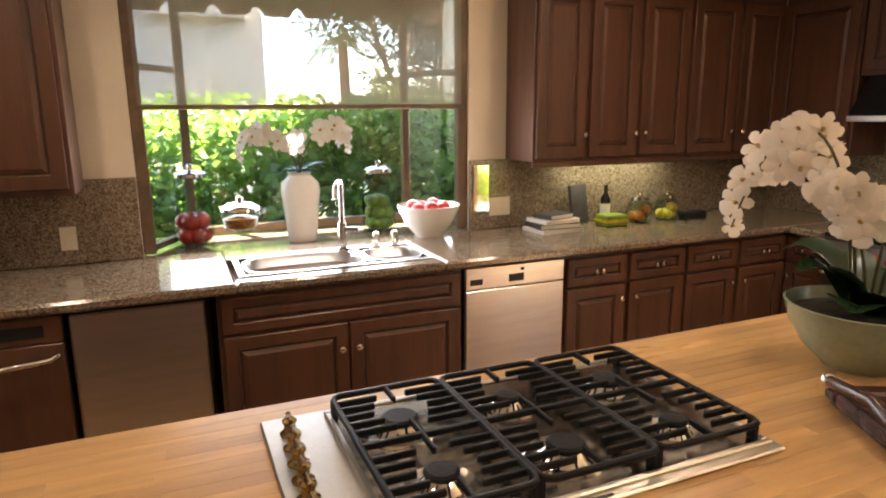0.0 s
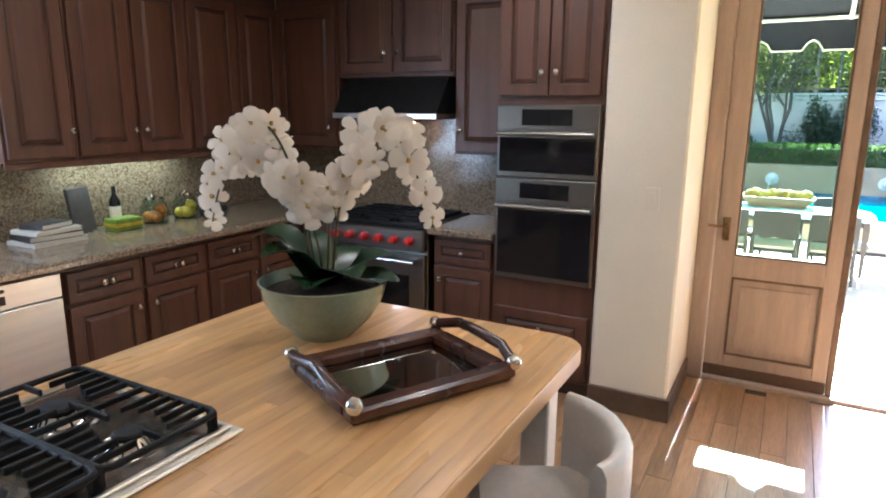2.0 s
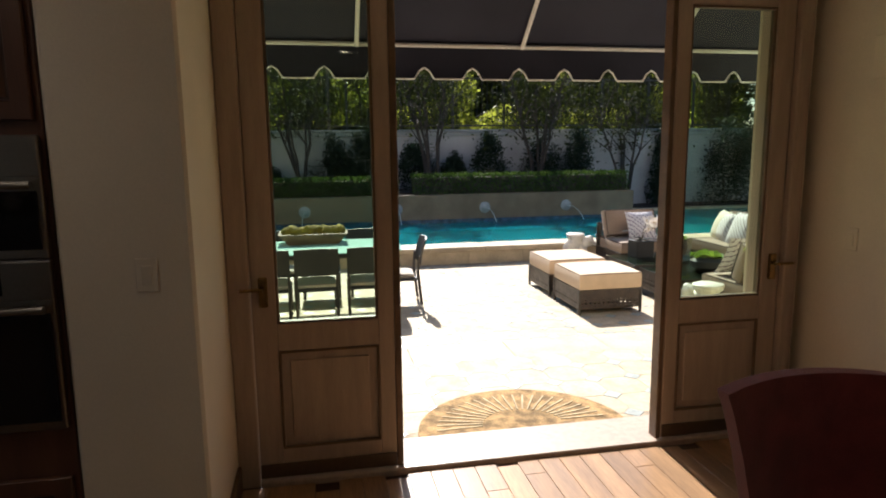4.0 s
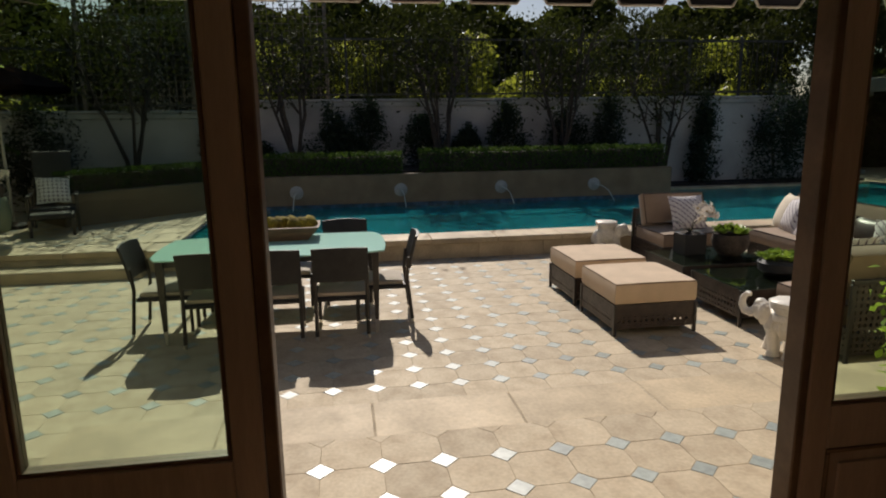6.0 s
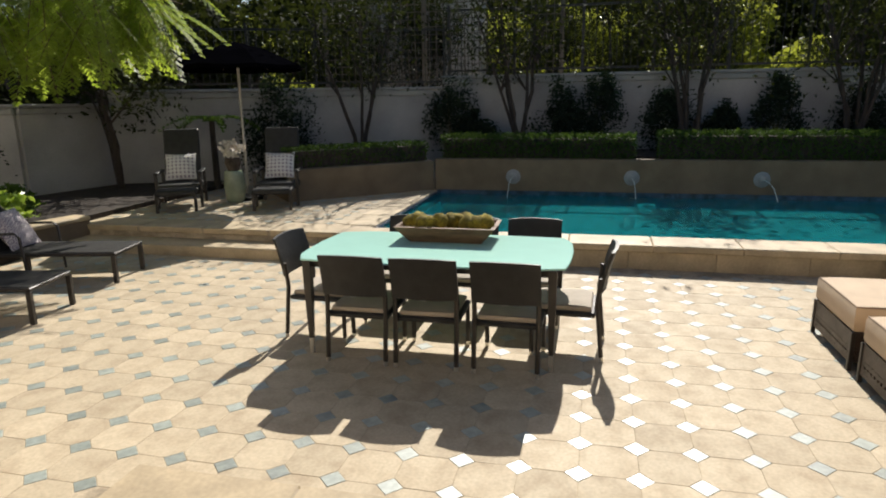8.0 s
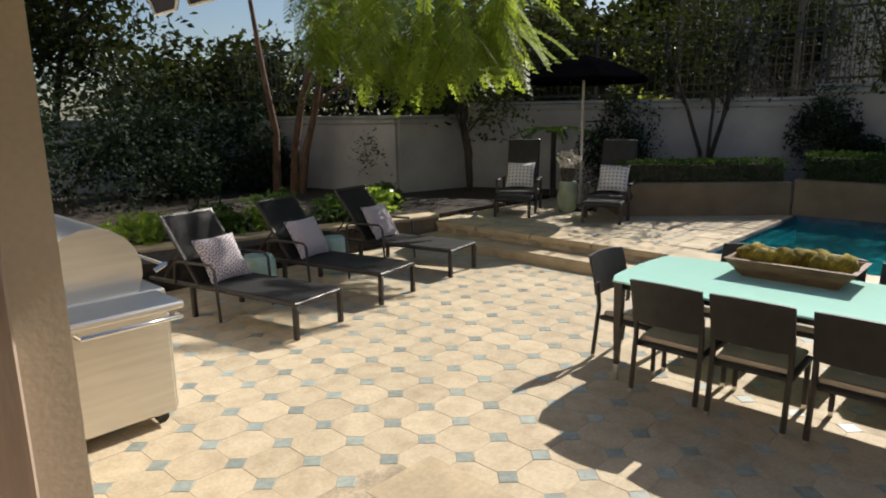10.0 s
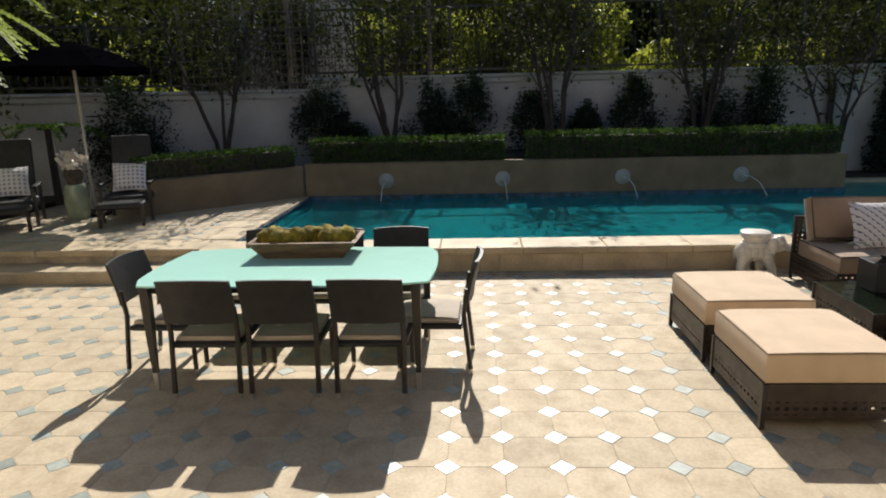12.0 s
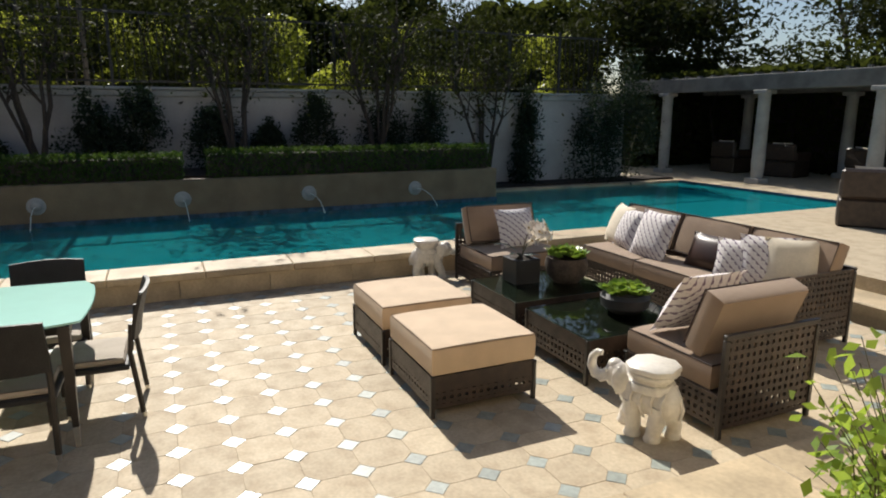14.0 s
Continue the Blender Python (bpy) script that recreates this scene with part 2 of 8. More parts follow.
def clear(name, tint=(1, 1, 1), ior=1.45, rough=0.0, ripple=0.0, ripple_scale=3.0, top=0.8, body=(1, 1, 1), murk=0.0):
    """Clear sheet: light passes, the surface mirrors by Fresnel."""
    m, n, l, p = new_material(name)
    n.remove(p)
    tr, gl, fr, ms = n.new("ShaderNodeBsdfTransparent"), n.new("ShaderNodeBsdfGlossy"), n.new("ShaderNodeLayerWeight"), n.new("ShaderNodeMixShader")
    pw, sc = n.new("ShaderNodeMath"), n.new("ShaderNodeMath")
    pw.operation, sc.operation = "POWER", "MULTIPLY_ADD"
    f0 = ((ior - 1) / (ior + 1)) ** 2
    pw.inputs[1].default_value, sc.inputs[1].default_value, sc.inputs[2].default_value = 5.0, top, f0
    tr.inputs[0].default_value = (*tint, 1)
    gl.inputs["Roughness"].default_value = rough
    fr.inputs["Blend"].default_value = 0.5
    l.new(fr.outputs["Facing"], pw.inputs[0])
    l.new(pw.outputs[0], sc.inputs[0])
    l.new(sc.outputs[0], ms.inputs[0])
    if murk:
        df, mk = n.new("ShaderNodeBsdfDiffuse"), n.new("ShaderNodeMixShader")
        df.inputs[0].default_value, mk.inputs[0].default_value = (*body, 1), murk
        l.new(tr.outputs[0], mk.inputs[1])
        l.new(df.outputs[0], mk.inputs[2])
        l.new(mk.outputs[0], ms.inputs[1])
    else:
        l.new(tr.outputs[0], ms.inputs[1])
    l.new(gl.outputs[0], ms.inputs[2])
    l.new(ms.outputs[0], n["Material Output"].inputs[0])
    if ripple:
        tc, tx, b = n.new("ShaderNodeTexCoord"), n.new("ShaderNodeTexNoise"), n.new("ShaderNodeBump")
        tx.inputs["Scale"].default_value, tx.inputs["Detail"].default_value = ripple_scale, 3
        b.inputs["Strength"].default_value, b.inputs["Distance"].default_value = ripple, 0.05
        l.new(tc.outputs["Object"], tx.inputs["Vector"])
        l.new(tx.outputs[0], b.inputs["Height"])
        l.new(b.outputs[0], gl.inputs["Normal"])
        l.new(b.outputs[0], fr.inputs["Normal"])
    return m


def granite(name):
    m, n, l, p = new_material(name)
    tc = n.new("ShaderNodeTexCoord")
    vo, no = n.new("ShaderNodeTexVoronoi"), n.new("ShaderNodeTexNoise")
    vo.inputs["Scale"].default_value, no.inputs["Scale"].default_value, no.inputs["Detail"].default_value = 210, 34, 8
    l.new(tc.outputs["Object"], vo.inputs["Vector"])
    l.new(tc.outputs["Object"], no.inputs["Vector"])
    r1, r2 = n.new("ShaderNodeValToRGB"), n.new("ShaderNodeValToRGB")
    for r, stops in ((r1, [(0.0, (0.07, 0.05, 0.036)), (0.3, (0.17, 0.125, 0.085)), (0.6, (0.26, 0.205, 0.145)), (0.9, (0.36, 0.30, 0.225))]),
                     (r2, [(0.35, (0.75, 0.7, 0.66)), (0.5, (1, 1, 1)), (0.66, (0.68, 0.6, 0.52))])):
        e = r.color_ramp.elements
        while len(e) < len(stops):
            e.new(0.5)
        for el, (pos, col) in zip(e, stops):
            el.position, el.color = pos, (*col, 1)
    sep = n.new("ShaderNodeSeparateColor")
    l.new(vo.outputs["Color"], sep.inputs[0])
    l.new(sep.outputs[0], r1.inputs[0])
    l.new(no.outputs[0], r2.inputs[0])
    mx = n.new("ShaderNodeMix")
    mx.data_type, mx.blend_type = "RGBA", "MULTIPLY"
    mx.inputs["Factor"].default_value = 1
    l.new(r1.outputs[0], mx.inputs["A"])
    l.new(r2.outputs[0], mx.inputs["B"])
    l.new(mx.outputs["Result"], p.inputs["Base Color"])
    p.inputs["Roughness"].default_value = 0.12
    return m


def pattern_cloth(name, ground, ink, kind, scale):
    """Woven cloth printed with a small repeating figure."""
    m, n, l, p = new_material(name)
    tc = n.new("ShaderNodeTexCoord")
    mp = n.new("ShaderNodeMapping")
    mp.inputs["Scale"].default_value = (scale, scale, scale * 0.01)
    l.new(tc.outputs["Object"], mp.inputs[0])
    if kind == "links":
        tx = n.new("ShaderNodeTexMagic")
        tx.turbulence_depth = 2
        tx.inputs["Scale"].default_value, tx.inputs["Distortion"].default_value = 2.2, 1.3
        l.new(mp.outputs[0], tx.inputs[0])
        out, lo, hi = tx.outputs[1], 0.3, 0.38
    else:
        tx = n.new("ShaderNodeTexVoronoi")
        tx.inputs["Scale"].default_value, tx.inputs["Randomness"].default_value = 1.0, 0.0
        l.new(mp.outputs[0], tx.inputs["Vector"])
        if kind == "rings":
            ma = n.new("ShaderNodeMath")
            ma.operation, ma.inputs[1].default_value = "PINGPONG", 0.16
            l.new(tx.outputs["Distance"], ma.inputs[0])
            out, lo, hi = ma.outputs[0], 0.07, 0.1
        else:
            out, lo, hi = tx.outputs["Distance"], 0.24, 0.3
    r = n.new("ShaderNodeMapRange")
    r.inputs[1].default_value, r.inputs[2].default_value = lo, hi
    l.new(out, r.inputs[0])
    mix = n.new("ShaderNodeMix")
    mix.data_type = "RGBA"
    mix.inputs["A"].default_value, mix.inputs["B"].default_value = (*ink, 1), (*ground, 1)
    l.new(r.outputs[0], mix.inputs["Factor"])
    l.new(mix.outputs["Result"], p.inputs["Base Color"])
    p.inputs["Roughness"].default_value = 0.9
    wv, b = n.new("ShaderNodeTexNoise"), n.new("ShaderNodeBump")
    wv.inputs["Scale"].default_value = 25
    b.inputs["Strength"].default_value, b.inputs["Distance"].default_value = 0.4, 0.01
    l.new(tc.outputs["Object"], wv.inputs["Vector"])
    l.new(wv.outputs[0], b.inputs["Height"])
    l.new(b.outputs[0], p.inputs["Normal"])
    return m


def sheer(name, color, open_share):
    m, n, l, p = new_material(name)
    p.inputs["Base Color"].default_value, p.inputs["Roughness"].default_value = (*color, 1), 0.9
    tr, tl, m1, m2 = n.new("ShaderNodeBsdfTransparent"), n.new("ShaderNodeBsdfTranslucent"), n.new("ShaderNodeMixShader"), n.new("ShaderNodeMixShader")
    tl.inputs[0].default_value = (*color, 1)
    m1.inputs[0].default_value, m2.inputs[0].default_value = 0.5, open_share
    l.new(p.outputs[0], m1.inputs[1])
    l.new(tl.outputs[0], m1.inputs[2])
    l.new(m1.outputs[0], m2.inputs[1])
    l.new(tr.outputs[0], m2.inputs[2])
    l.new(m2.outputs[0], n["Material Output"].inputs[0])
    return m


def glow(name, color, strength):
    m, n, l, p = new_material(name)
    p.inputs["Emission Color"].default_value, p.inputs["Emission Strength"].default_value = (*color, 1), strength
    return m


M_WALL = surface("cream wall paint", (0.74, 0.655, 0.525), 0.7, vary=0.04, scale=1.5, grain=0.03, grain_scale=120, bump=0.08)
M_CEIL = surface("ceiling paint", (0.74, 0.68, 0.56), 0.8, vary=0.03, scale=1, grain=0.02, bump=0.05)
M_FLOOR = surface("oak floor boards", (0.40, 0.235, 0.12), 0.32, vary=0.16, scale=2.5, grain=0.18, grain_scale=34, bump=0.06, stretch=(0.35, 4, 1), piece=0.14, rough_vary=0.08)
M_CAB = surface("glazed brown cabinet wood", (0.115, 0.05, 0.029), 0.36, vary=0.14, scale=3, grain=0.08, grain_scale=30, bump=0.05, stretch=(5, 5, 0.5))
M_GROOVE = surface("dark glaze brown of mouldings, gaps and bases", (0.06, 0.028, 0.016), 0.5, vary=0.2, scale=9)
M_GRANITE = granite("speckled granite")
M_BLOCK = surface("maple butcher block", (0.66, 0.40, 0.165), 0.3, vary=0.14, scale=2.2, grain=0.1, grain_scale=9, bump=0.02, stretch=(0.6, 4.5, 1), second=(0.47, 0.28, 0.125), coat=0.15, piece=0.09)
M_STEEL = surface("brushed stainless steel", (0.74, 0.71, 0.66), 0.3, 1.0, vary=0.05, scale=2, grain=0.04, grain_scale=90, bump=0.02, stretch=(1, 1, 14), rough_vary=0.05)
M_COOKSTEEL = surface("dark brushed cooktop steel", (0.46, 0.42, 0.37), 0.22, 1.0, vary=0.1, scale=3, grain=0.05, grain_scale=90, bump=0.02, stretch=(14, 1, 1))
# stainless steel again, its colour lowered to stand for the dim kitchen side
M_DIMSTEEL = surface("stainless steel darkened for the dim side", (0.27, 0.25, 0.22), 0.32, 1.0, vary=0.06, scale=2, grain=0.04, grain_scale=90, bump=0.02, stretch=(1, 14, 1), rough_vary=0.05)
M_NICKEL = surface("brushed nickel", (0.42, 0.39, 0.35), 0.2, 1.0, vary=0.04, grain=0.02, bump=0, rough_vary=0.04)
M_CHROME = surface("polished chrome", (0.8, 0.78, 0.74), 0.07, 1.0, vary=0.02, grain=0.01, bump=0, rough_vary=0.03)
M_BRASS = surface("aged brass", (0.42, 0.29, 0.13), 0.25, 1.0, vary=0.15, scale=40, grain=0.08)
M_IRON = surface("black cast iron", (0.006, 0.006, 0.007), 0.55, spec=0.25, vary=0.2, scale=18, grain=0.2, grain_scale=150, bump=0.25)
M_OVENGLASS = surface("black oven glass", (0.012, 0.012, 0.014), 0.06, vary=0.1, grain=0.02, bump=0, rough_vary=0.02)
M_BLACK = surface("black plastic", (0.012, 0.012, 0.013), 0.5, vary=0.1, grain=0.05)
M_RED = surface("red enamel knobs", (0.42, 0.02, 0.02), 0.2, vary=0.05, grain=0.02, bump=0)
M_COPPER = surface("copper", (0.75, 0.33, 0.17), 0.22, 1.0, vary=0.12, scale=14)
M_CERAMIC = surface("white glazed ceramic", (0.78, 0.75, 0.7), 0.18, vary=0.03, scale=5, grain=0.02, bump=0.02, coat=0.3)
M_CELADON = surface("crackled celadon glaze", (0.33, 0.38, 0.27), 0.2, vary=0.14, scale=5, grain=0.07, grain_scale=55, bump=0.03, coat=0.3)
M_GLASS = clear("clear glass", (0.87, 0.92, 0.9), 1.26, top=0.02)
M_PANE = clear("window pane", (0.97, 0.99, 0.97), 1.4)
M_DOORPANE = clear("door pane", (0.82, 0.9, 0.8), 1.4)
M_TOMATO = surface("red fruit skin", (0.55, 0.035, 0.02), 0.25, vary=0.2, scale=12, grain=0.05)
M_LIME = surface("green apple skin", (0.20, 0.30, 0.035), 0.3, vary=0.2, scale=14, grain=0.06)
M_ORANGE = surface("orange sweets", (0.6, 0.2, 0.03), 0.4, vary=0.3, scale=50, grain=0.1)
M_LEMON = surface("yellow peel", (0.7, 0.5, 0.05), 0.4, vary=0.2, scale=20)
M_PETAL = foliage("orchid petal", (0.82, 0.76, 0.68), (0.86, 0.82, 0.76), (0.8, 0.7, 0.58), 0.3, 0.5)
M_LIP = surface("orchid lip", (0.7, 0.45, 0.12), 0.5, vary=0.3, scale=80)
M_STEM = surface("brown green stem", (0.10, 0.085, 0.035), 0.6, vary=0.2, scale=20)
M_ORCHLEAF = surface("dark orchid leaf", (0.022, 0.055, 0.02), 0.3, vary=0.25, scale=7, grain=0.08, grain_scale=40)
M_SOIL = surface("dark soil", (0.045, 0.03, 0.018), 0.95, vary=0.35, scale=9, grain=0.5, grain_scale=45, bump=0.9)
M_MOSS = surface("mounded moss", (0.30, 0.23, 0.02), 0.95, vary=0.3, scale=12, grain=0.5, grain_scale=110, bump=1.0)
M_TRAYWOOD = surface("dark red tray wood", (0.085, 0.03, 0.018), 0.25, vary=0.25, scale=9, grain=0.15)
M_MIRROR = surface("old mirror", (0.55, 0.53, 0.48), 0.04, 1.0, vary=0.05, grain=0.02, bump=0, rough_vary=0.02)
M_LEATHER = surface("white leather", (0.72, 0.68, 0.64), 0.45, vary=0.05, scale=8, grain=0.04, bump=0.2)
M_REDCLOTH = surface("oxblood upholstery", (0.20, 0.024, 0.022), 0.85, vary=0.12, scale=10, grain=0.12, grain_scale=200, bump=0.4, sheen=0.3)
M_EBONY = surface("black lacquered tabletop", (0.012, 0.011, 0.011), 0.2, vary=0.1, grain=0.1)
M_DOOR = surface("taupe painted door wood", (0.45, 0.345, 0.27), 0.42, vary=0.07, scale=4, grain=0.06, grain_scale=40, bump=0.06, stretch=(6, 6, 0.6))
M_FRAME = surface("brown window frame", (0.17, 0.105, 0.06), 0.45, vary=0.15, scale=8, grain=0.1)
M_BASE = surface("dark baseboard", (0.12, 0.075, 0.045), 0.45, vary=0.15, scale=6)
M_BLIND = sheer("mesh roller blind", (0.50, 0.44, 0.36), 0.56)
M_PLASTER = surface("white garden wall plaster", (0.42, 0.41, 0.405), 0.85, vary=0.1, scale=1.3, grain=0.07, grain_scale=50, bump=0.25)
M_HOUSE = surface("house plaster", (0.66, 0.58, 0.45), 0.85, vary=0.06, scale=1.5, grain=0.05, bump=0.25)
M_TAN = surface("tan planter plaster", (0.20, 0.15, 0.095), 0.8, vary=0.12, scale=2.5, grain=0.07, bump=0.25)
M_STONE = surface("limestone coping", (0.52, 0.41, 0.26), 0.65, vary=0.13, scale=3.0, grain=0.1, grain_scale=40, bump=0.25, piece=0.09)
M_OCT = surface("worn octagon paver", (0.50, 0.415, 0.29), 0.7, spec=0.3, vary=0.16, scale=7, grain=0.1, grain_scale=50, bump=0.25, second=(0.39, 0.31, 0.21), piece=0.09, contrast=(0.4, 0.75))
M_DOT = surface("pale glazed inset tile", (0.33, 0.365, 0.325), 0.40, vary=0.12, scale=20, grain=0.06, grain_scale=60, bump=0.06, piece=0.2, spec=1.0, rough_vary=0.05)
M_GROUT = surface("sandy grout", (0.47, 0.385, 0.27), 0.9, vary=0.2, scale=6, grain=0.2, bump=0.4)
M_POOL = surface("pool plaster", (0.015, 0.46, 0.50), 0.7, vary=0.08, scale=2, grain=0.05)
M_POOLTILE = surface("waterline tile", (0.05, 0.09, 0.16), 0.2, vary=0.3, scale=9, grain=0.3, grain_scale=30)
M_WATER = clear("pool water", (0.84, 0.98, 0.98), 1.33, 0.02, 0.2, 3.2, 0.3, (0.012, 0.25, 0.28), 0.5)
M_RIPPLE = clear("rippled water", (0.9, 0.96, 0.97), 1.33, 0.05, 0.5, 30)
M_JET = surface("aerated water jet", (0.72, 0.8, 0.82), 0.15, vary=0.1, scale=30, grain=0.1)
M_DARKWICKER = surface("black brown woven resin", (0.017, 0.016, 0.016), 0.5, vary=0.2, scale=12, grain=0.35, grain_scale=130, bump=0.7)
M_WICKER = surface("dark brown woven resin", (0.050, 0.032, 0.022), 0.45, vary=0.2, scale=12, grain=0.35, grain_scale=130, bump=0.7)
M_FRAMEDARK = surface("dark powder-coated metal", (0.03, 0.024, 0.02), 0.4, vary=0.12, scale=14, grain=0.06)
M_SLING = surface("black sling mesh", (0.02, 0.019, 0.018), 0.75, spec=0.25, vary=0.1, scale=5, grain=0.3, grain_scale=220, bump=0.3)
M_CUSHION = surface("taupe outdoor canvas", (0.29, 0.20, 0.13), 0.85, vary=0.07, scale=5, grain=0.07, grain_scale=230, bump=0.3, sheen=0.2)
M_CUSHIONLIGHT = surface("sand outdoor canvas", (0.60, 0.45, 0.30), 0.85, vary=0.06, scale=5, grain=0.07, grain_scale=230, bump=0.3, sheen=0.2)
M_PIPING = surface("dark brown piping", (0.04, 0.022, 0.015), 0.8, vary=0.1)
M_SEATPAD = surface("grey beige seat pad", (0.46, 0.4, 0.33), 0.85, vary=0.06, scale=6, grain=0.08, grain_scale=200, bump=0.3)
M_IVORY = surface("ivory cushion cloth", (0.72, 0.64, 0.5), 0.9, vary=0.05, scale=6, grain=0.05, bump=0.3)
M_BROWNPILLOW = surface("chocolate satin", (0.055, 0.028, 0.02), 0.4, vary=0.15, scale=6, grain=0.05)
M_LINKS = pattern_cloth("linked print cloth", (0.7, 0.66, 0.64), (0.2, 0.15, 0.2), "links", 8)
M_RINGS = pattern_cloth("ring print cloth", (0.62, 0.56, 0.55), (0.2, 0.16, 0.21), "rings", 15)
M_DOTS = pattern_cloth("dotted print cloth", (0.68, 0.66, 0.66), (0.26, 0.22, 0.28), "dots", 17)
M_AQUA = surface("frosted aqua glass top", (0.44, 0.74, 0.64), 0.18, vary=0.02, grain=0.01, bump=0, rough_vary=0.04)
M_TABLEGLASS = clear("bronze tinted glass", (0.55, 0.62, 0.55), 1.5, 0.02)
M_TROUGH = surface("weathered wood bowl", (0.20, 0.115, 0.06), 0.7, vary=0.2, scale=6, grain=0.25, grain_scale=30, bump=0.4, stretch=(4, 0.6, 4))
M_POT = surface("rough clay pot", (0.10, 0.075, 0.055), 0.85, vary=0.3, scale=9, grain=0.3, grain_scale=50, bump=0.6)
M_DARKPOT = surface("charcoal bowl", (0.03, 0.03, 0.03), 0.5, vary=0.2, scale=9, bump=0.3)
M_SEAFOAM = surface("sea-green glaze", (0.36, 0.52, 0.45), 0.2, vary=0.08, scale=7, coat=0.4)
M_NAVY = surface("navy awning canvas", (0.018, 0.02, 0.04), 0.85, vary=0.1, scale=2, grain=0.1, grain_scale=200, bump=0.3)
M_WHITETRIM = surface("white braid", (0.75, 0.75, 0.73), 0.7, vary=0.04)
M_UMBRELLA = surface("black umbrella canvas", (0.0025, 0.0025, 0.0035), 1.0, spec=0.0, vary=0.1, scale=3, grain=0.1, bump=0.2)
M_PALEWOOD = surface("pale pole", (0.5, 0.46, 0.4), 0.5, vary=0.08)
M_BARK = surface("brown bark", (0.15, 0.085, 0.05), 0.85, vary=0.25, scale=5, grain=0.3, grain_scale=28, bump=0.7, stretch=(3, 3, 0.7))
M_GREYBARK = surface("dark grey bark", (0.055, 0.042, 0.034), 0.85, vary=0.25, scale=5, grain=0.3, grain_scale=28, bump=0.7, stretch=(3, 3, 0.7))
# near-black leaf colours carry the backlit shade of the trees
M_SHADEDLEAF = foliage("tree leaves, backlit shade in the colour", (0.014, 0.02, 0.008), (0.032, 0.036, 0.016), (0.06, 0.075, 0.012), 0.18, 0.75, 0.05)
M_SHRUBLEAF = foliage("dark shrub leaves", (0.016, 0.026, 0.018), (0.032, 0.048, 0.03), (0.03, 0.05, 0.015), 0.15, 0.7, 0.06)
M_HEDGE = foliage("clipped hedge leaves", (0.034, 0.068, 0.016), (0.06, 0.10, 0.028), (0.08, 0.14, 0.018), 0.3, 0.7, 0.06)
# sunlight is put into these leaf colours, raised above the other foliage
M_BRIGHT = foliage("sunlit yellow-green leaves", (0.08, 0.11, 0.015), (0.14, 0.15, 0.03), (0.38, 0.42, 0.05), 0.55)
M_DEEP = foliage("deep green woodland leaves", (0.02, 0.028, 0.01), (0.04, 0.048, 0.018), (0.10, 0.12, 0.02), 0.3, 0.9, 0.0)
M_FROND = foliage("bright feathery leaves", (0.10, 0.17, 0.025), (0.16, 0.22, 0.03), (0.38, 0.48, 0.05), 0.6)
M_GARDEN = foliage("garden hedge leaves", (0.07, 0.15, 0.04), (0.13, 0.23, 0.06), (0.25, 0.4, 0.06), 0.45)
M_BUSH = foliage("young shrub leaves", (0.11, 0.20, 0.03), (0.2, 0.3, 0.06), (0.38, 0.5, 0.06), 0.5, 0.3)
M_SUCC = foliage("succulent leaves", (0.14, 0.27, 0.03), (0.25, 0.33, 0.07), (0.3, 0.42, 0.05), 0.35, 0.3)
M_PALM = foliage("palm leaves", (0.05, 0.09, 0.03), (0.1, 0.13, 0.05), (0.15, 0.2, 0.04), 0.35)
M_FENCE = surface("black iron", (0.012, 0.012, 0.012), 0.5, vary=0.1)
M_LATTICE = surface("weathered trellis", (0.16, 0.13, 0.10), 0.8, vary=0.15, scale=5)
M_BUILDING = surface("neighbour plaster", (0.62, 0.56, 0.5), 0.85, vary=0.06, scale=0.7)
M_GROUND = surface("garden soil and lawn", (0.07, 0.075, 0.03), 0.95, vary=0.3, scale=0.6, grain=0.4, grain_scale=12, bump=0.8)
M_COL = surface("grey stone column", (0.36, 0.36, 0.35), 0.7, vary=0.1, scale=3, grain=0.08, bump=0.2)
M_PERGOLA = surface("weathered grey pergola wood", (0.17, 0.165, 0.155), 0.8, vary=0.15, scale=4, grain=0.1, bump=0.3)
M_STATUE = surface("white glazed statue", (0.80, 0.75, 0.66), 0.35, vary=0.06, scale=16, grain=0.06, grain_scale=38, bump=0.9, coat=0.15)
M_MAT = surface("coir doormat", (0.42, 0.26, 0.10), 0.95, vary=0.3, scale=18, grain=0.5, grain_scale=150, bump=1.0)
M_MATLINE = surface("pale mat lines", (0.62, 0.5, 0.3), 0.95, vary=0.2, grain=0.3, grain_scale=150, bump=0.8)
M_PAPER = surface("book paper", (0.7, 0.66, 0.58), 0.8, vary=0.05, grain=0.08, grain_scale=300, stretch=(1, 1, 8))
M_BOOK = surface("dark book cloth", (0.05, 0.04, 0.04), 0.6, vary=0.2)
M_PLASTIC = surface("almond switch plate", (0.7, 0.62, 0.5), 0.4, vary=0.02, grain=0.01, bump=0)
M_GLOW = glow("lamp lens", (1.0, 0.8, 0.55), 5.0)

# ---- kitchen shell ----
WIN_Y, RANGE_X, DOOR_X = 3.36, 4.25, 4.37
CEIL = 2.6
PATIO, LANDING, TERRACE = -0.22, -0.02, 0.05

structure("ground", Geo().box(-40, 60, -50, 50, -1.8, -1.45), M_GROUND, "garden soil around the house")
floor = structure("floor", Geo().box(-3.6, 4.5, -3.3, 3.5, -0.3, -0.012), M_GROOVE, "dark gaps between oak floor boards")
structure("ceiling", Geo().box(-3.6, 4.7, -3.4, 3.6, CEIL, CEIL + 0.15), M_CEIL, "plain cream painted ceiling")
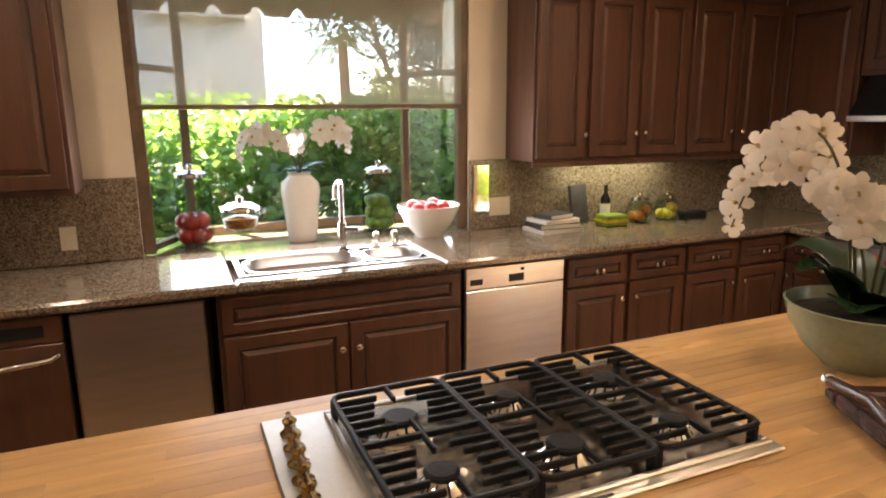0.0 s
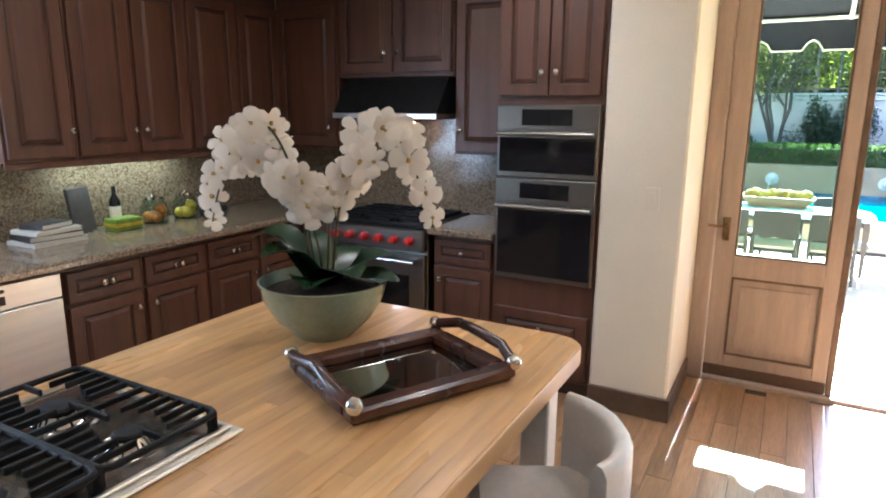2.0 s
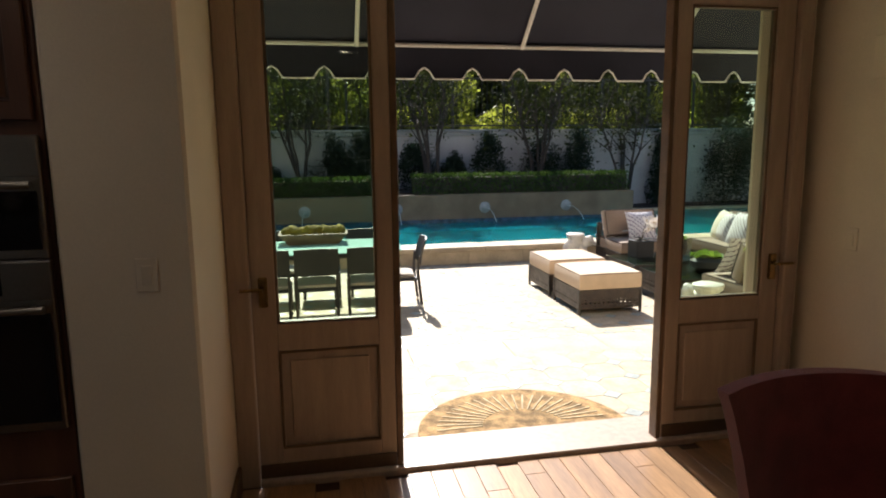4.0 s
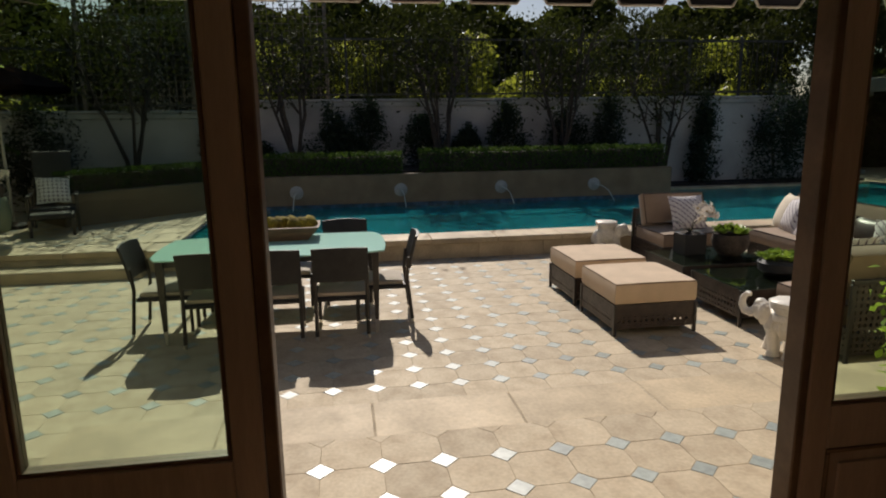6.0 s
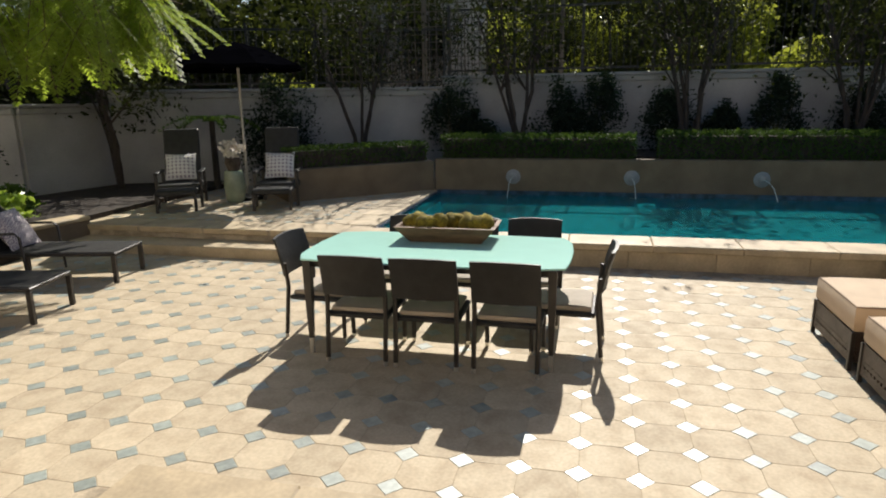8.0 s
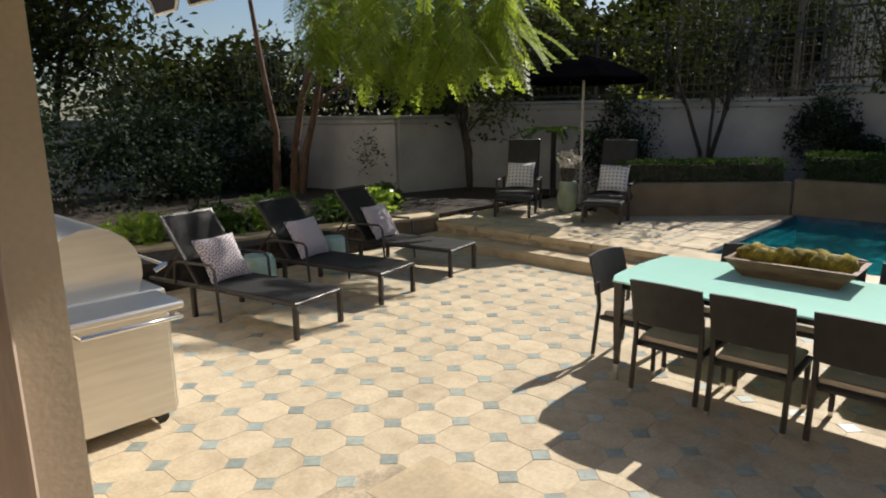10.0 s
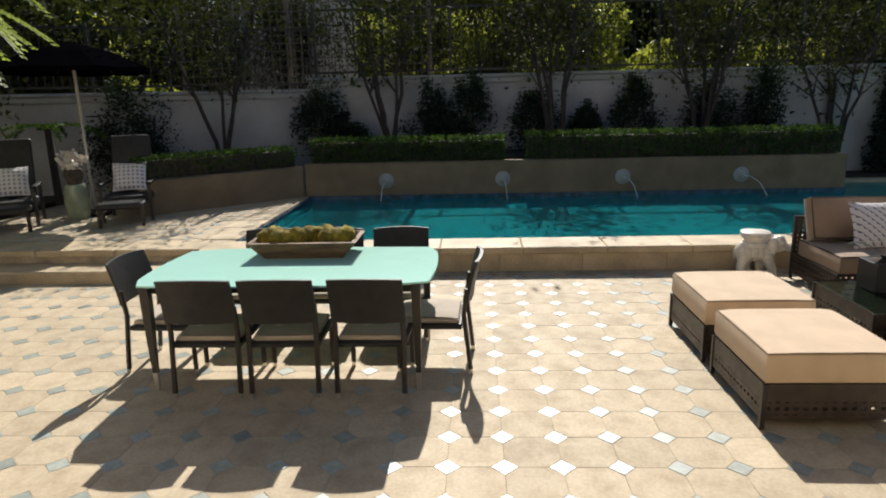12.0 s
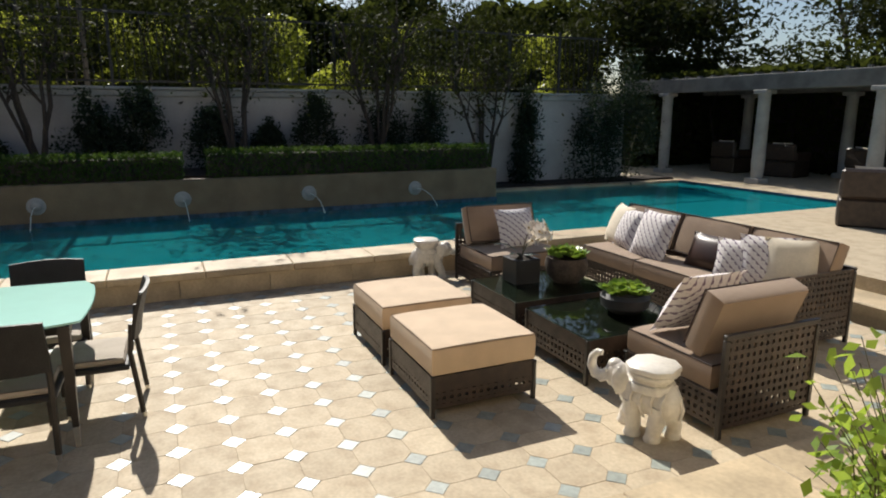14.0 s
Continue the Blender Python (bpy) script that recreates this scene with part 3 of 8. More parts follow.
g = Geo().box(-3.6, -0.1, WIN_Y, WIN_Y + 0.2, 0, CEIL).box(1.73, 4.7, WIN_Y, WIN_Y + 0.2, 0, CEIL).box(-0.1, 1.73, WIN_Y, WIN_Y + 0.2, 0, 0.88).box(-0.1, 1.73, WIN_Y, WIN_Y + 0.2, 2.34, CEIL)
structure("wall_north", g, M_WALL, "cream painted kitchen wall around the window")
structure("wall_west", Geo().box(-3.8, -3.6, -3.4, 3.56, 0, CEIL), M_WALL, "cream painted wall")
structure("wall_south", Geo().box(-3.8, 4.7, -3.08, -2.88, 0, CEIL), M_WALL, "cream painted dining corner wall")
structure("wall_range", Geo().box(RANGE_X, 4.62, 0.57, WIN_Y, 0, CEIL), M_WALL, "wall behind the range")
structure("wall_pier", Geo().box(3.61, 4.62, 0.15, 0.568, 0, CEIL, 0.012), M_WALL, "cream painted wall pier beside the patio doors")
g = Geo().box(4.40, 4.62, -2.88, -2.80, 0, CEIL).box(4.40, 4.62, -2.80, 0.15, 2.5, CEIL)
structure("wall_east", g, M_WALL, "cream wall around the patio doors")
structure("house_wall", Geo().box(4.62, 4.74, 0.15, 3.7, -0.4, 3.4).box(4.62, 4.74, -8, -2.80, -0.4, 3.4).box(4.62, 4.74, -2.80, 0.15, 2.5, 3.4), M_HOUSE, "cream plaster of the house outside")
g = Geo().box(3.59, 3.61, 0.13, 0.568, 0, 0.13, 0.004).box(3.611, 4.29, 0.132, 0.15, 0, 0.13, 0.004).box(-3.6, 4.4, -2.88, -2.862, 0, 0.13, 0.004)
structure("baseboard", g, M_BASE, "dark stained wooden baseboard")
for lx, ly in DOWNLIGHTS:
    t = thing("downlight", "round recessed ceiling downlight, lit", "ceiling light", pose(lx, ly, CEIL), "kitchen downlights")
    part("trim_ring", Geo().lathe([(0.095, 0.0), (0.095, -0.006), (0.075, -0.008), (0.075, 0.0)], 24, caps=False), M_CEIL, t, smooth=30)
    part("lens", Geo().lathe([(0.072, -0.001), (0.072, -0.004)], 24), M_GLOW, t, "glowing warm lens")

# unseen wall added only to keep direct sun off the window garden
structure("house_wing", Geo().box(4.62, 4.9, 3.7, 10.5, -0.4, 4.5), M_HOUSE, "unseen plaster wall added to shade the window garden")

# ---- patio doors ----
def door_leaf(name, lo, hi, meet, handle_y):
    """A glazed leaf from lo to hi along y; meet is +1 where its high side is the meeting stile, else -1."""
    t = thing(name, "taupe wooden patio door leaf with a tall glass pane above a panel", "door", pose(DOOR_X, 0, 0), kind="structure")
    ga, gb = (lo + 0.11, hi - 0.075) if meet > 0 else (lo + 0.075, hi - 0.11)
    for a, b in ((lo, ga), (gb, hi)):
        part("stile", Geo().box(-0.025, 0.025, a, b, 0.03, 2.4, 0.004), M_DOOR, t)
    for a, b in ((0.03, 0.17), (0.66, 0.79), (2.29, 2.4)):
        part("rail", Geo().box(-0.024, 0.024, ga, gb, a, b, 0.003), M_DOOR, t)
    part("panel", Geo().box(-0.010, 0.010, ga, gb, 0.17, 0.66).box(-0.018, -0.0101, ga + 0.05, gb - 0.05, 0.22, 0.61, 0.006), M_DOOR, t)
    for a, b, c, d in ((ga, gb, 0.17, 0.182), (ga, gb, 0.648, 0.66), (ga, ga + 0.012, 0.182, 0.648), (gb - 0.012, gb, 0.182, 0.648)):
        part("panel_moulding", Geo().box(-0.029, -0.0102, a, b, c, d, 0.003), M_FRAME, t, "darker moulding round the panel")
    part("kickboard", Geo().box(-0.035, -0.026, lo, hi, 0.03, 0.1, 0.003), M_BASE, t)
    for a, b, c, d in ((ga, gb, 0.79, 0.802), (ga, gb, 2.278, 2.29), (ga, ga + 0.012, 0.802, 2.278), (gb - 0.012, gb, 0.802, 2.278)):
        part("glazing_bead", Geo().box(-0.02, 0.02, a, b, c, d, 0.003), M_FRAME, t)
    part("pane", Geo().box(-0.003, 0.003, ga + 0.012, gb - 0.012, 0.802, 2.278), M_DOORPANE, t, "clear glass pane")
    part("handle", Geo().box(-0.045, -0.025, handle_y - 0.02, handle_y + 0.02, 0.88, 1.02, 0.004).tube([(-0.04, handle_y, 0.97), (-0.075, handle_y, 0.97), (-0.075, handle_y - 0.1 * meet, 0.97)], 0.008, 8), M_BRASS, t, "aged brass lever handle", 40)
    return t


door_leaf("door_1", -0.61, 0.05, -1, -0.005)
door_leaf("door_2", -2.72, -2.055, 1, -2.665)
g = Geo().box(4.31, 4.62, 0.052, 0.148, 0, 2.5, 0.006).box(4.31, 4.62, -2.80, -2.722, 0, 2.5, 0.006).box(4.31, 4.62, -2.722, 0.052, 2.402, 2.5, 0.006)
structure("trim_door", g, M_DOOR, "taupe wooden door frame")
g = Geo().box(4.345, 4.42, -0.645, -0.612, 0.0, 2.4, 0.004).box(4.345, 4.42, -2.053, -2.025, 0.0, 2.4, 0.004)
structure("trim_post", g, M_FRAME, "brown wooden door posts")
structure("threshold", Geo().box(4.31, 4.64, -2.80, 0.05, -0.3, 0.022, 0.006), M_DOOR, "worn wooden threshold of the patio doors")

# ---- window ----
win = thing("window_1", "brown framed garden window over the sink", "window", kind="structure")
fr = 3.86
for a, b, c, d in ((-0.1, -0.04, WIN_Y + 0.02, WIN_Y + 0.08), (1.67, 1.73, WIN_Y + 0.02, WIN_Y + 0.08), (0.13, 0.18, fr - 0.05, fr), (1.47, 1.52, fr - 0.05, fr)):
    part("window_post", Geo().box(a, b, c, d, 0.93, 2.34, 0.004), M_FRAME, win)
for za in (0.93, 2.28):
    part("window_rail", Geo().box(0.18, 1.47, fr - 0.05, fr, za, za + 0.05, 0.004), M_FRAME, win)
for xa, xb in ((-0.07, 0.155), (1.7, 1.495)):
    for za in (0.935, 1.85, 2.28):
        part("side_rail", Geo().tube([(xa, WIN_Y + 0.05, za + 0.02), (xb, fr - 0.025, za + 0.02)], 0.022, 4), M_FRAME, win)
    d = 0.004
    part("side_pane", Geo().add([(xa, WIN_Y + 0.07, 0.96), (xb, fr - 0.04, 0.96), (xb, fr - 0.04, 2.3), (xa, WIN_Y + 0.07, 2.3), (xa + d, WIN_Y + 0.07, 0.96), (xb + d, fr - 0.04, 0.96), (xb + d, fr - 0.04, 2.3), (xa + d, WIN_Y + 0.07, 2.3)], [(0, 1, 2, 3), (7, 6, 5, 4), (0, 4, 5, 1), (1, 5, 6, 2), (2, 6, 7, 3), (3, 7, 4, 0)]), M_PANE, win, "clear glass")
part("pane", Geo().box(0.18, 1.47, fr - 0.03, fr - 0.024, 0.98, 2.28), M_PANE, win, "clear glass")
structure("window_roof", Geo().box(-0.12, 1.75, WIN_Y, fr + 0.1, 2.341, 2.42), M_FRAME, "top of the garden window")
bl = thing("roller_blind", "half-lowered taupe mesh roller blind in the window", "blind")
part("mesh_sheet", Geo().box(-0.06, 1.685, WIN_Y + 0.006, WIN_Y + 0.008, 1.68, 2.33), M_BLIND, bl, "see-through mesh")
part("bottom_bar", Geo().box(-0.06, 1.685, WIN_Y - 0.002, WIN_Y + 0.016, 1.655, 1.68, 0.004), M_FRAME, bl)


def scallops(geo, along, fixed, x0, x1, top, bottom, pitch, thick, depth=0.07):
    """A hanging valance with a scalloped lower edge; along is 'x' or 'y'."""
    n = max(1, round((x1 - x0) / pitch))
    k = 10
    pts = []
    for i in range(n * k + 1):
        u = i / k % 1.0
        s = x0 + (x1 - x0) * i / (n * k)
        e = min(u, 1 - u)
        pts.append((s, bottom + depth * max(0.0, 1 - e / 0.18) ** 0.6 * (0.85 if e < 0.02 else 1)))
    for (s0, b0), (s1, b1) in zip(pts, pts[1:]):
        for f in (0,):
            q = [(s0, b0), (s1, b1), (s1, top), (s0, top)]
            vs = [((s, fixed + o, z) if along == "x" else (fixed + o, s, z)) for o in (0, thick) for s, z in q]
            geo.add(vs, [(0, 1, 2, 3), (7, 6, 5, 4), (0, 4, 5, 1)])
    return pts


aw = thing("window_awning", "taupe scalloped awning outside the kitchen window", "awning", kind="structure")
g = Geo()
scallops(g, "x", 4.35, -0.4, 2.0, 2.42, 2.26, 0.28, 0.006)
part("valance", g, M_CUSHION, aw)
part("canopy", Geo().add([(-0.4, 3.58, 2.75), (2.0, 3.58, 2.75), (2.0, 4.35, 2.42), (-0.4, 4.35, 2.42), (-0.4, 3.58, 2.76), (2.0, 3.58, 2.76), (2.0, 4.36, 2.43), (-0.4, 4.36, 2.43)], [(0, 1, 2, 3), (7, 6, 5, 4), (0, 4, 5, 1), (2, 6, 7, 3)]), M_CUSHION, aw)

# ---- cabinets ----
def face_door(t, m, w, h, name="cabinet_door", knob=None, flat=False):
    """A raised-panel front, w wide and h high, built in x-z with its face towards -y, then placed by m."""
    fw = min(0.062, w * 0.22, h * 0.28)
    i = min(0.03, 0.3 * min(w - 2 * fw, h - 2 * fw))

    def loop(q, y):
        return [(q, y, q), (w - q, y, q), (w - q, y, h - q), (q, y, h - q)]

    def rings(rows, close):
        k = len(rows)
        fs = [(r * 4 + a, r * 4 + (a + 1) % 4, r * 4 + 4 + (a + 1) % 4, r * 4 + 4 + a) for r in range(k - 1) for a in range(4)]
        return Geo().add([q for r in rows for q in r], fs + ([(4 * k - 4, 4 * k - 3, 4 * k - 2, 4 * k - 1), (3, 2, 1, 0)] if close else []))
    d = part(name, rings([loop(0, 0), loop(0, -0.018), loop(0.003, -0.021), loop(fw - 0.004, -0.021), loop(fw, -0.017), loop(fw + 0.002, -0.009), loop(fw + 0.01, -0.009), loop(fw + i, -0.019)], True), M_CAB, t, m=m)
    part("groove", rings([loop(fw + 0.0015, -0.0125), loop(fw + 0.003, -0.0098), loop(fw + 0.009, -0.0098), loop(fw + 0.011, -0.0108)], False), M_GROOVE, d, "dark glazed moulding line")
    if knob:
        for kx, kz in knob:
            part("knob", Geo().lathe([(0.006, 0), (0.006, 0.012), (0.015, 0.018), (0.016, 0.026), (0.009, 0.031)], 14, pose(kx, -0.021, kz, 90)), M_CHROME, d, "polished knob", 40)
    return d


def cabinet(name, label, m, w, depth, z0, z1, fronts, group="", toe=0.0):
    """A carcass w wide and depth deep behind y=0, with fronts: (x0, x1, z0, z1, knobs)."""
    t = thing(name, label, "cabinet", m, group)
    part("body", Geo().box(0, w, 0.002, depth, z0 + toe, z1, 0.003), M_CAB, t)
    if toe:
        # recessed base in the darker moulding brown, about half the body tone
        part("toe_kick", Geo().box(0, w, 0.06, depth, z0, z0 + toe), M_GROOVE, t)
    for a, b, c, d, k in fronts:
        face_door(t, pose(a, 0, c), b - a, d - c, "drawer_front" if d - c < 0.25 else "cabinet_door", [(kx - a, kz - c) for kx, kz in k])
    return t


FY = 2.665
BASE = "brown glazed raised-panel base cabinet under the granite counter"
UPPER = "brown glazed raised-panel wall cabinet"
cabinet("base_cabinet", BASE, pose(0.19, FY, 0), 1.17, 0.66, 0, 0.872, [(0.02, 1.15, 0.69, 0.85, []), (0.02, 0.575, 0.12, 0.67, [(0.54, 0.55)]), (0.585, 1.15, 0.12, 0.67, [(0.62, 0.55)])], "base cabinets", 0.1)
for i, x0 in enumerate((1.97, 2.39, 2.81, 3.23)):
    w = 0.418
    cabinet("base_cabinet", BASE, pose(x0, FY, 0), w, 0.66, 0, 0.872, [(0.015, w - 0.015, 0.7, 0.85, [(w / 2 - 0.02, 0.775), (w / 2 + 0.025, 0.775)]), (0.015, w - 0.015, 0.12, 0.68, [(w - 0.05 if i % 2 == 0 else 0.05, 0.6)])], "base cabinets", 0.1)
single("corner_filler", Geo().box(3.65, 4.24, FY + 0.002, 3.33, 0.0, 0.872), M_CAB, "plain brown corner cabinet side", "cabinet")
EM = Matrix.Rotation(radians(-90), 4, "Z")


def east(y, z=0.0, x=3.66):
    """Places a cabinet built along x so that it faces -x, its left end at y."""
    return Matrix.Translation((x, y, z)) @ EM


cabinet("base_cabinet", BASE, east(1.6), 0.42, 0.58, 0, 0.872, [(0.02, 0.4, 0.7, 0.85, [(0.21, 0.775)]), (0.02, 0.4, 0.12, 0.68, [(0.06, 0.6)])], "base cabinets", 0.1)
cabinet("base_cabinet", BASE, east(2.66), 0.28, 0.58, 0, 0.872, [(0.02, 0.27, 0.7, 0.85, [(0.14, 0.775)]), (0.02, 0.27, 0.12, 0.68, [(0.05, 0.6)])], "base cabinets", 0.1)

UY = 3.03
cabinet("wall_cabinet", UPPER, pose(-1.4, UY, 0), 1.07, 0.325, 1.29, 2.5, [(0.02, 0.52, 1.32, 2.42, [(0.48, 1.42)]), (0.55, 1.05, 1.32, 2.42, [(0.59, 1.42)])], "wall cabinets")
for x0, w, k in ((1.98, 0.36, 0.33), (2.34, 0.37, 0.34), (2.71, 0.38, 0.04), (3.09, 0.41, 0.37), (3.50, 0.398, 0.05)):
    cabinet("wall_cabinet", UPPER, pose(x0, UY, 0), w - 0.002, 0.325, 1.35, 2.5, [(0.015, w - 0.017, 1.37, 2.3, [(k, 1.5)])], "wall cabinets")
single("cornice", Geo().box(1.95, 3.95, UY - 0.035, 3.36, 2.5, 2.56, 0.012).box(-1.45, -0.3, UY - 0.035, 3.36, 2.5, 2.56, 0.012), M_CAB, "brown cornice over the wall cabinets", "cornice", kind="structure")
single("light_rail", Geo().box(1.98, 3.9, UY, UY + 0.02, 1.315, 1.35, 0.004), M_CAB, "brown light rail under the wall cabinets", "trim", kind="structure")
cabinet("wall_cabinet", UPPER, east(3.03, x=3.9), 0.54, 0.345, 1.35, 2.56, [(0.015, 0.52, 1.37, 2.3, [(0.47, 1.5)])], "wall cabinets")
cabinet("wall_cabinet", UPPER, east(1.585, x=3.9), 0.455, 0.345, 1.35, 2.56, [(0.015, 0.44, 1.37, 2.3, [(0.05, 1.5)])], "wall cabinets")
cabinet("wall_cabinet", UPPER, east(2.48, x=3.9), 0.885, 0.345, 1.83, 2.56, [(0.015, 0.435, 1.86, 2.5, [(0.39, 1.98)]), (0.45, 0.87, 1.86, 2.5, [(0.495, 1.98)])], "wall cabinets")
tw = cabinet("oven_tower", "tall brown glazed cabinet housing two wall ovens", east(1.17, x=3.62), 0.595, 0.62, 0, 2.56, [(0.02, 0.575, 0.13, 0.5, [(0.3, 0.4)]), (0.02, 0.292, 1.7, 2.5, [(0.26, 1.82)]), (0.302, 0.575, 1.7, 2.5, [(0.34, 1.82)])], "", 0.1)


def wall_oven(z0, z1, label, panel):
    t = thing("wall_oven", label, "oven", east(1.17, 0, 3.62), "wall ovens")
    part("face", Geo().box(0.015, 0.585, -0.03, -0.003, z0, z1, 0.004), M_DIMSTEEL, t)
    part("control_panel", Geo().box(0.015, 0.585, -0.036, -0.031, z1 - panel, z1 - 0.004, 0.002), M_DIMSTEEL, t)
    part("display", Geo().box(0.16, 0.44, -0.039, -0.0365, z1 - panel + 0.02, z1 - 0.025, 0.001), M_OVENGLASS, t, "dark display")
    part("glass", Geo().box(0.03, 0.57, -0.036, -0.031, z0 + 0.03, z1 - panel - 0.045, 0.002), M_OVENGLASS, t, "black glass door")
    part("handle", Geo().tube([(0.03, -0.075, z1 - panel - 0.025), (0.57, -0.075, z1 - panel - 0.025)], 0.013, 12).box(0.06, 0.08, -0.075, -0.03, z1 - panel - 0.034, z1 - panel - 0.016).box(0.52, 0.54, -0.075, -0.03, z1 - panel - 0.034, z1 - panel - 0.016), M_DIMSTEEL, t, "steel bar handle", 40)


wall_oven(1.262, 1.655, "stainless steel speed oven with black glass door", 0.13)
wall_oven(0.68, 1.257, "stainless steel wall oven with black glass door", 0.13)

# counters
ct = structure("counter", Geo().box(-3.5, 0.28, 2.615, 3.36, 0.874, 0.92, 0.012).box(1.26, 4.25, 2.615, 3.36, 0.874, 0.92, 0.012).box(0.28, 1.26, 2.615, 2.72, 0.874, 0.92, 0.012).box(0.28, 1.26, 3.12, 3.36, 0.874, 0.92), M_GRANITE, "polished speckled granite counter along the window wall")
structure("counter_east", Geo().box(3.6, 4.25, 2.385, 2.613, 0.874, 0.92, 0.01).box(3.6, 4.25, 1.175, 1.615, 0.874, 0.92, 0.01), M_GRANITE, "polished speckled granite counter beside the range")
structure("window_ledge", Geo().box(-0.098, 1.728, 3.361, 3.9, 0.882, 0.921, 0.003), M_GRANITE, "granite ledge of the garden window")
structure("backsplash_west", Geo().box(-3.5, -0.1, 3.335, 3.36, 0.921, 1.33, 0.003), M_GRANITE, "speckled granite backsplash left of the window")
structure("backsplash_north", Geo().box(1.73, 4.25, 3.335, 3.36, 0.921, 1.35, 0.003), M_GRANITE, "speckled granite backsplash beside the window")
structure("backsplash_east", Geo().box(4.225, 4.25, 0.58, 3.334, 0.921, 1.83, 0.003), M_GRANITE, "speckled granite backsplash behind the range")


def switch_plate(m, label="almond wall switch plate", n=1):
    t = thing("switch_plate", label, "switch", m)
    part("plate", Geo().box(-0.036 * n, 0.036 * n, -0.006, 0, -0.057, 0.057, 0.002), M_PLASTIC, t)
    for i in range(n):
        x = (i - (n - 1) / 2) * 0.046
        part("rocker", Geo().box(x - 0.016, x + 0.016, -0.009, -0.006, -0.033, 0.033, 0.002), M_PLASTIC, t)


switch_plate(pose(-0.42, 3.335, 1.05), "almond socket in the granite backsplash")
switch_plate(pose(1.93, 3.335, 1.06), "almond double switch in the granite backsplash", 2)
mp_ = thing("mirror_panel", "narrow mirror-finish outlet panel in the backsplash", "panel", pose(1.8, 3.334, 1.17))
part("face", Geo().box(-0.055, 0.055, -0.006, 0, -0.15, 0.15, 0.002), M_MIRROR, mp_)
switch_plate(Matrix.Translation((3.61, 0.3, 1.19)) @ EM, "almond rocker switch on the wall pier")

# appliances under the counter
dw = thing("dishwasher", "stainless steel dishwasher under the granite counter", "dishwasher", pose(1.37, FY - 0.02, 0))
part("body", Geo().box(0.003, 0.592, 0.03, 0.62, 0.1, 0.868), M_BLACK, dw)
part("door", Geo().box(0.006, 0.589, 0, 0.03, 0.11, 0.745, 0.005), M_STEEL, dw)
cp = part("control_panel", Geo().box(0.006, 0.589, 0, 0.03, 0.75, 0.866, 0.005), M_STEEL, dw)
part("display", Geo().box(0.25, 0.34, -0.003, 0.001, 0.775, 0.815, 0.001), M_BLACK, cp)
part("vent", Geo().box(0.03, 0.1, -0.003, 0.001, 0.775, 0.805, 0.001), M_BLACK, cp)
part("button", Geo().box(0.32, 0.34, -0.004, 0.001, 0.83, 0.845, 0.001), M_BLACK, cp)
part("kick", Geo().box(0.006, 0.589, 0.06, 0.1, 0.0, 0.1), M_BLACK, dw)
fg = thing("undercounter_fridge", "stainless steel undercounter refrigerator", "refrigerator", pose(-0.37, FY - 0.02, 0))
part("body", Geo().box(0.003, 0.515, 0.04, 0.62, 0.1, 0.868), M_BLACK, fg)
part("door", Geo().box(0.005, 0.515, 0, 0.04, 0.11, 0.855, 0.008), M_STEEL, fg)
part("kick", Geo().box(0.006, 0.51, 0.06, 0.1, 0.0, 0.1), M_BLACK, fg)
tc_ = thing("trash_compactor", "brown panelled trash compactor with a steel handle", "compactor", pose(-0.8, FY - 0.02, 0))
part("body", Geo().box(0.0, 0.415, 0.02, 0.62, 0.1, 0.868), M_BLACK, tc_)
part("front", Geo().box(0.005, 0.41, 0, 0.02, 0.11, 0.75, 0.004), M_CAB, tc_)
part("control_panel", Geo().box(0.005, 0.41, 0, 0.02, 0.755, 0.86, 0.004), M_CAB, tc_)
part("display", Geo().box(0.2, 0.35, -0.003, 0.001, 0.78, 0.83, 0.001), M_BLACK, tc_)
part("handle", Geo().tube([(0.03, 0.0, 0.7), (0.05, -0.04, 0.695), (0.2, -0.05, 0.685), (0.36, -0.04, 0.695), (0.385, 0.0, 0.7)], 0.012, 10), M_CHROME, tc_, "curved steel handle", 50)
cabinet("base_cabinet", BASE, pose(-1.6, FY, 0), 0.78, 0.66, 0, 0.872, [(0.02, 0.76, 0.7, 0.85, []), (0.02, 0.385, 0.12, 0.68, []), (0.395, 0.76, 0.12, 0.68, [])], "base cabinets", 0.1)

# sink
sk = thing("sink", "stainless steel double bowl sink set in the granite", "sink", pose(0.77, 2.92, 0.92))


def bowl_basin(cx, w, d, depth):
    def ring(s, z, k=20):
        return [(cx + (abs(math.cos(a)) ** 0.55) * math.copysign(1, math.cos(a)) * w / 2 * s, (abs(math.sin(a)) ** 0.55) * math.copysign(1, math.sin(a)) * d / 2 * s, z) for a in (2 * math.pi * i / k for i in range(k))]
    k = 20
    rings = [ring(1.06, 0.004), ring(1.0, 0.004), ring(0.97, -0.02), ring(0.9, -depth * 0.85), ring(0.8, -depth), ring(0.05, -depth - 0.004)]
    g = Geo()
    g.add([p for r in rings for p in r], [(i * k + a, i * k + (a + 1) % k, (i + 1) * k + (a + 1) % k, (i + 1) * k + a) for i in range(len(rings) - 1) for a in range(k)] + [tuple(range((len(rings) - 1) * k, len(rings) * k))])
    return g


part("large_basin", bowl_basin(-0.14, 0.56, 0.34, 0.18), M_STEEL, sk, smooth=50)
part("small_basin", bowl_basin(0.31, 0.27, 0.28, 0.15), M_STEEL, sk, smooth=50)
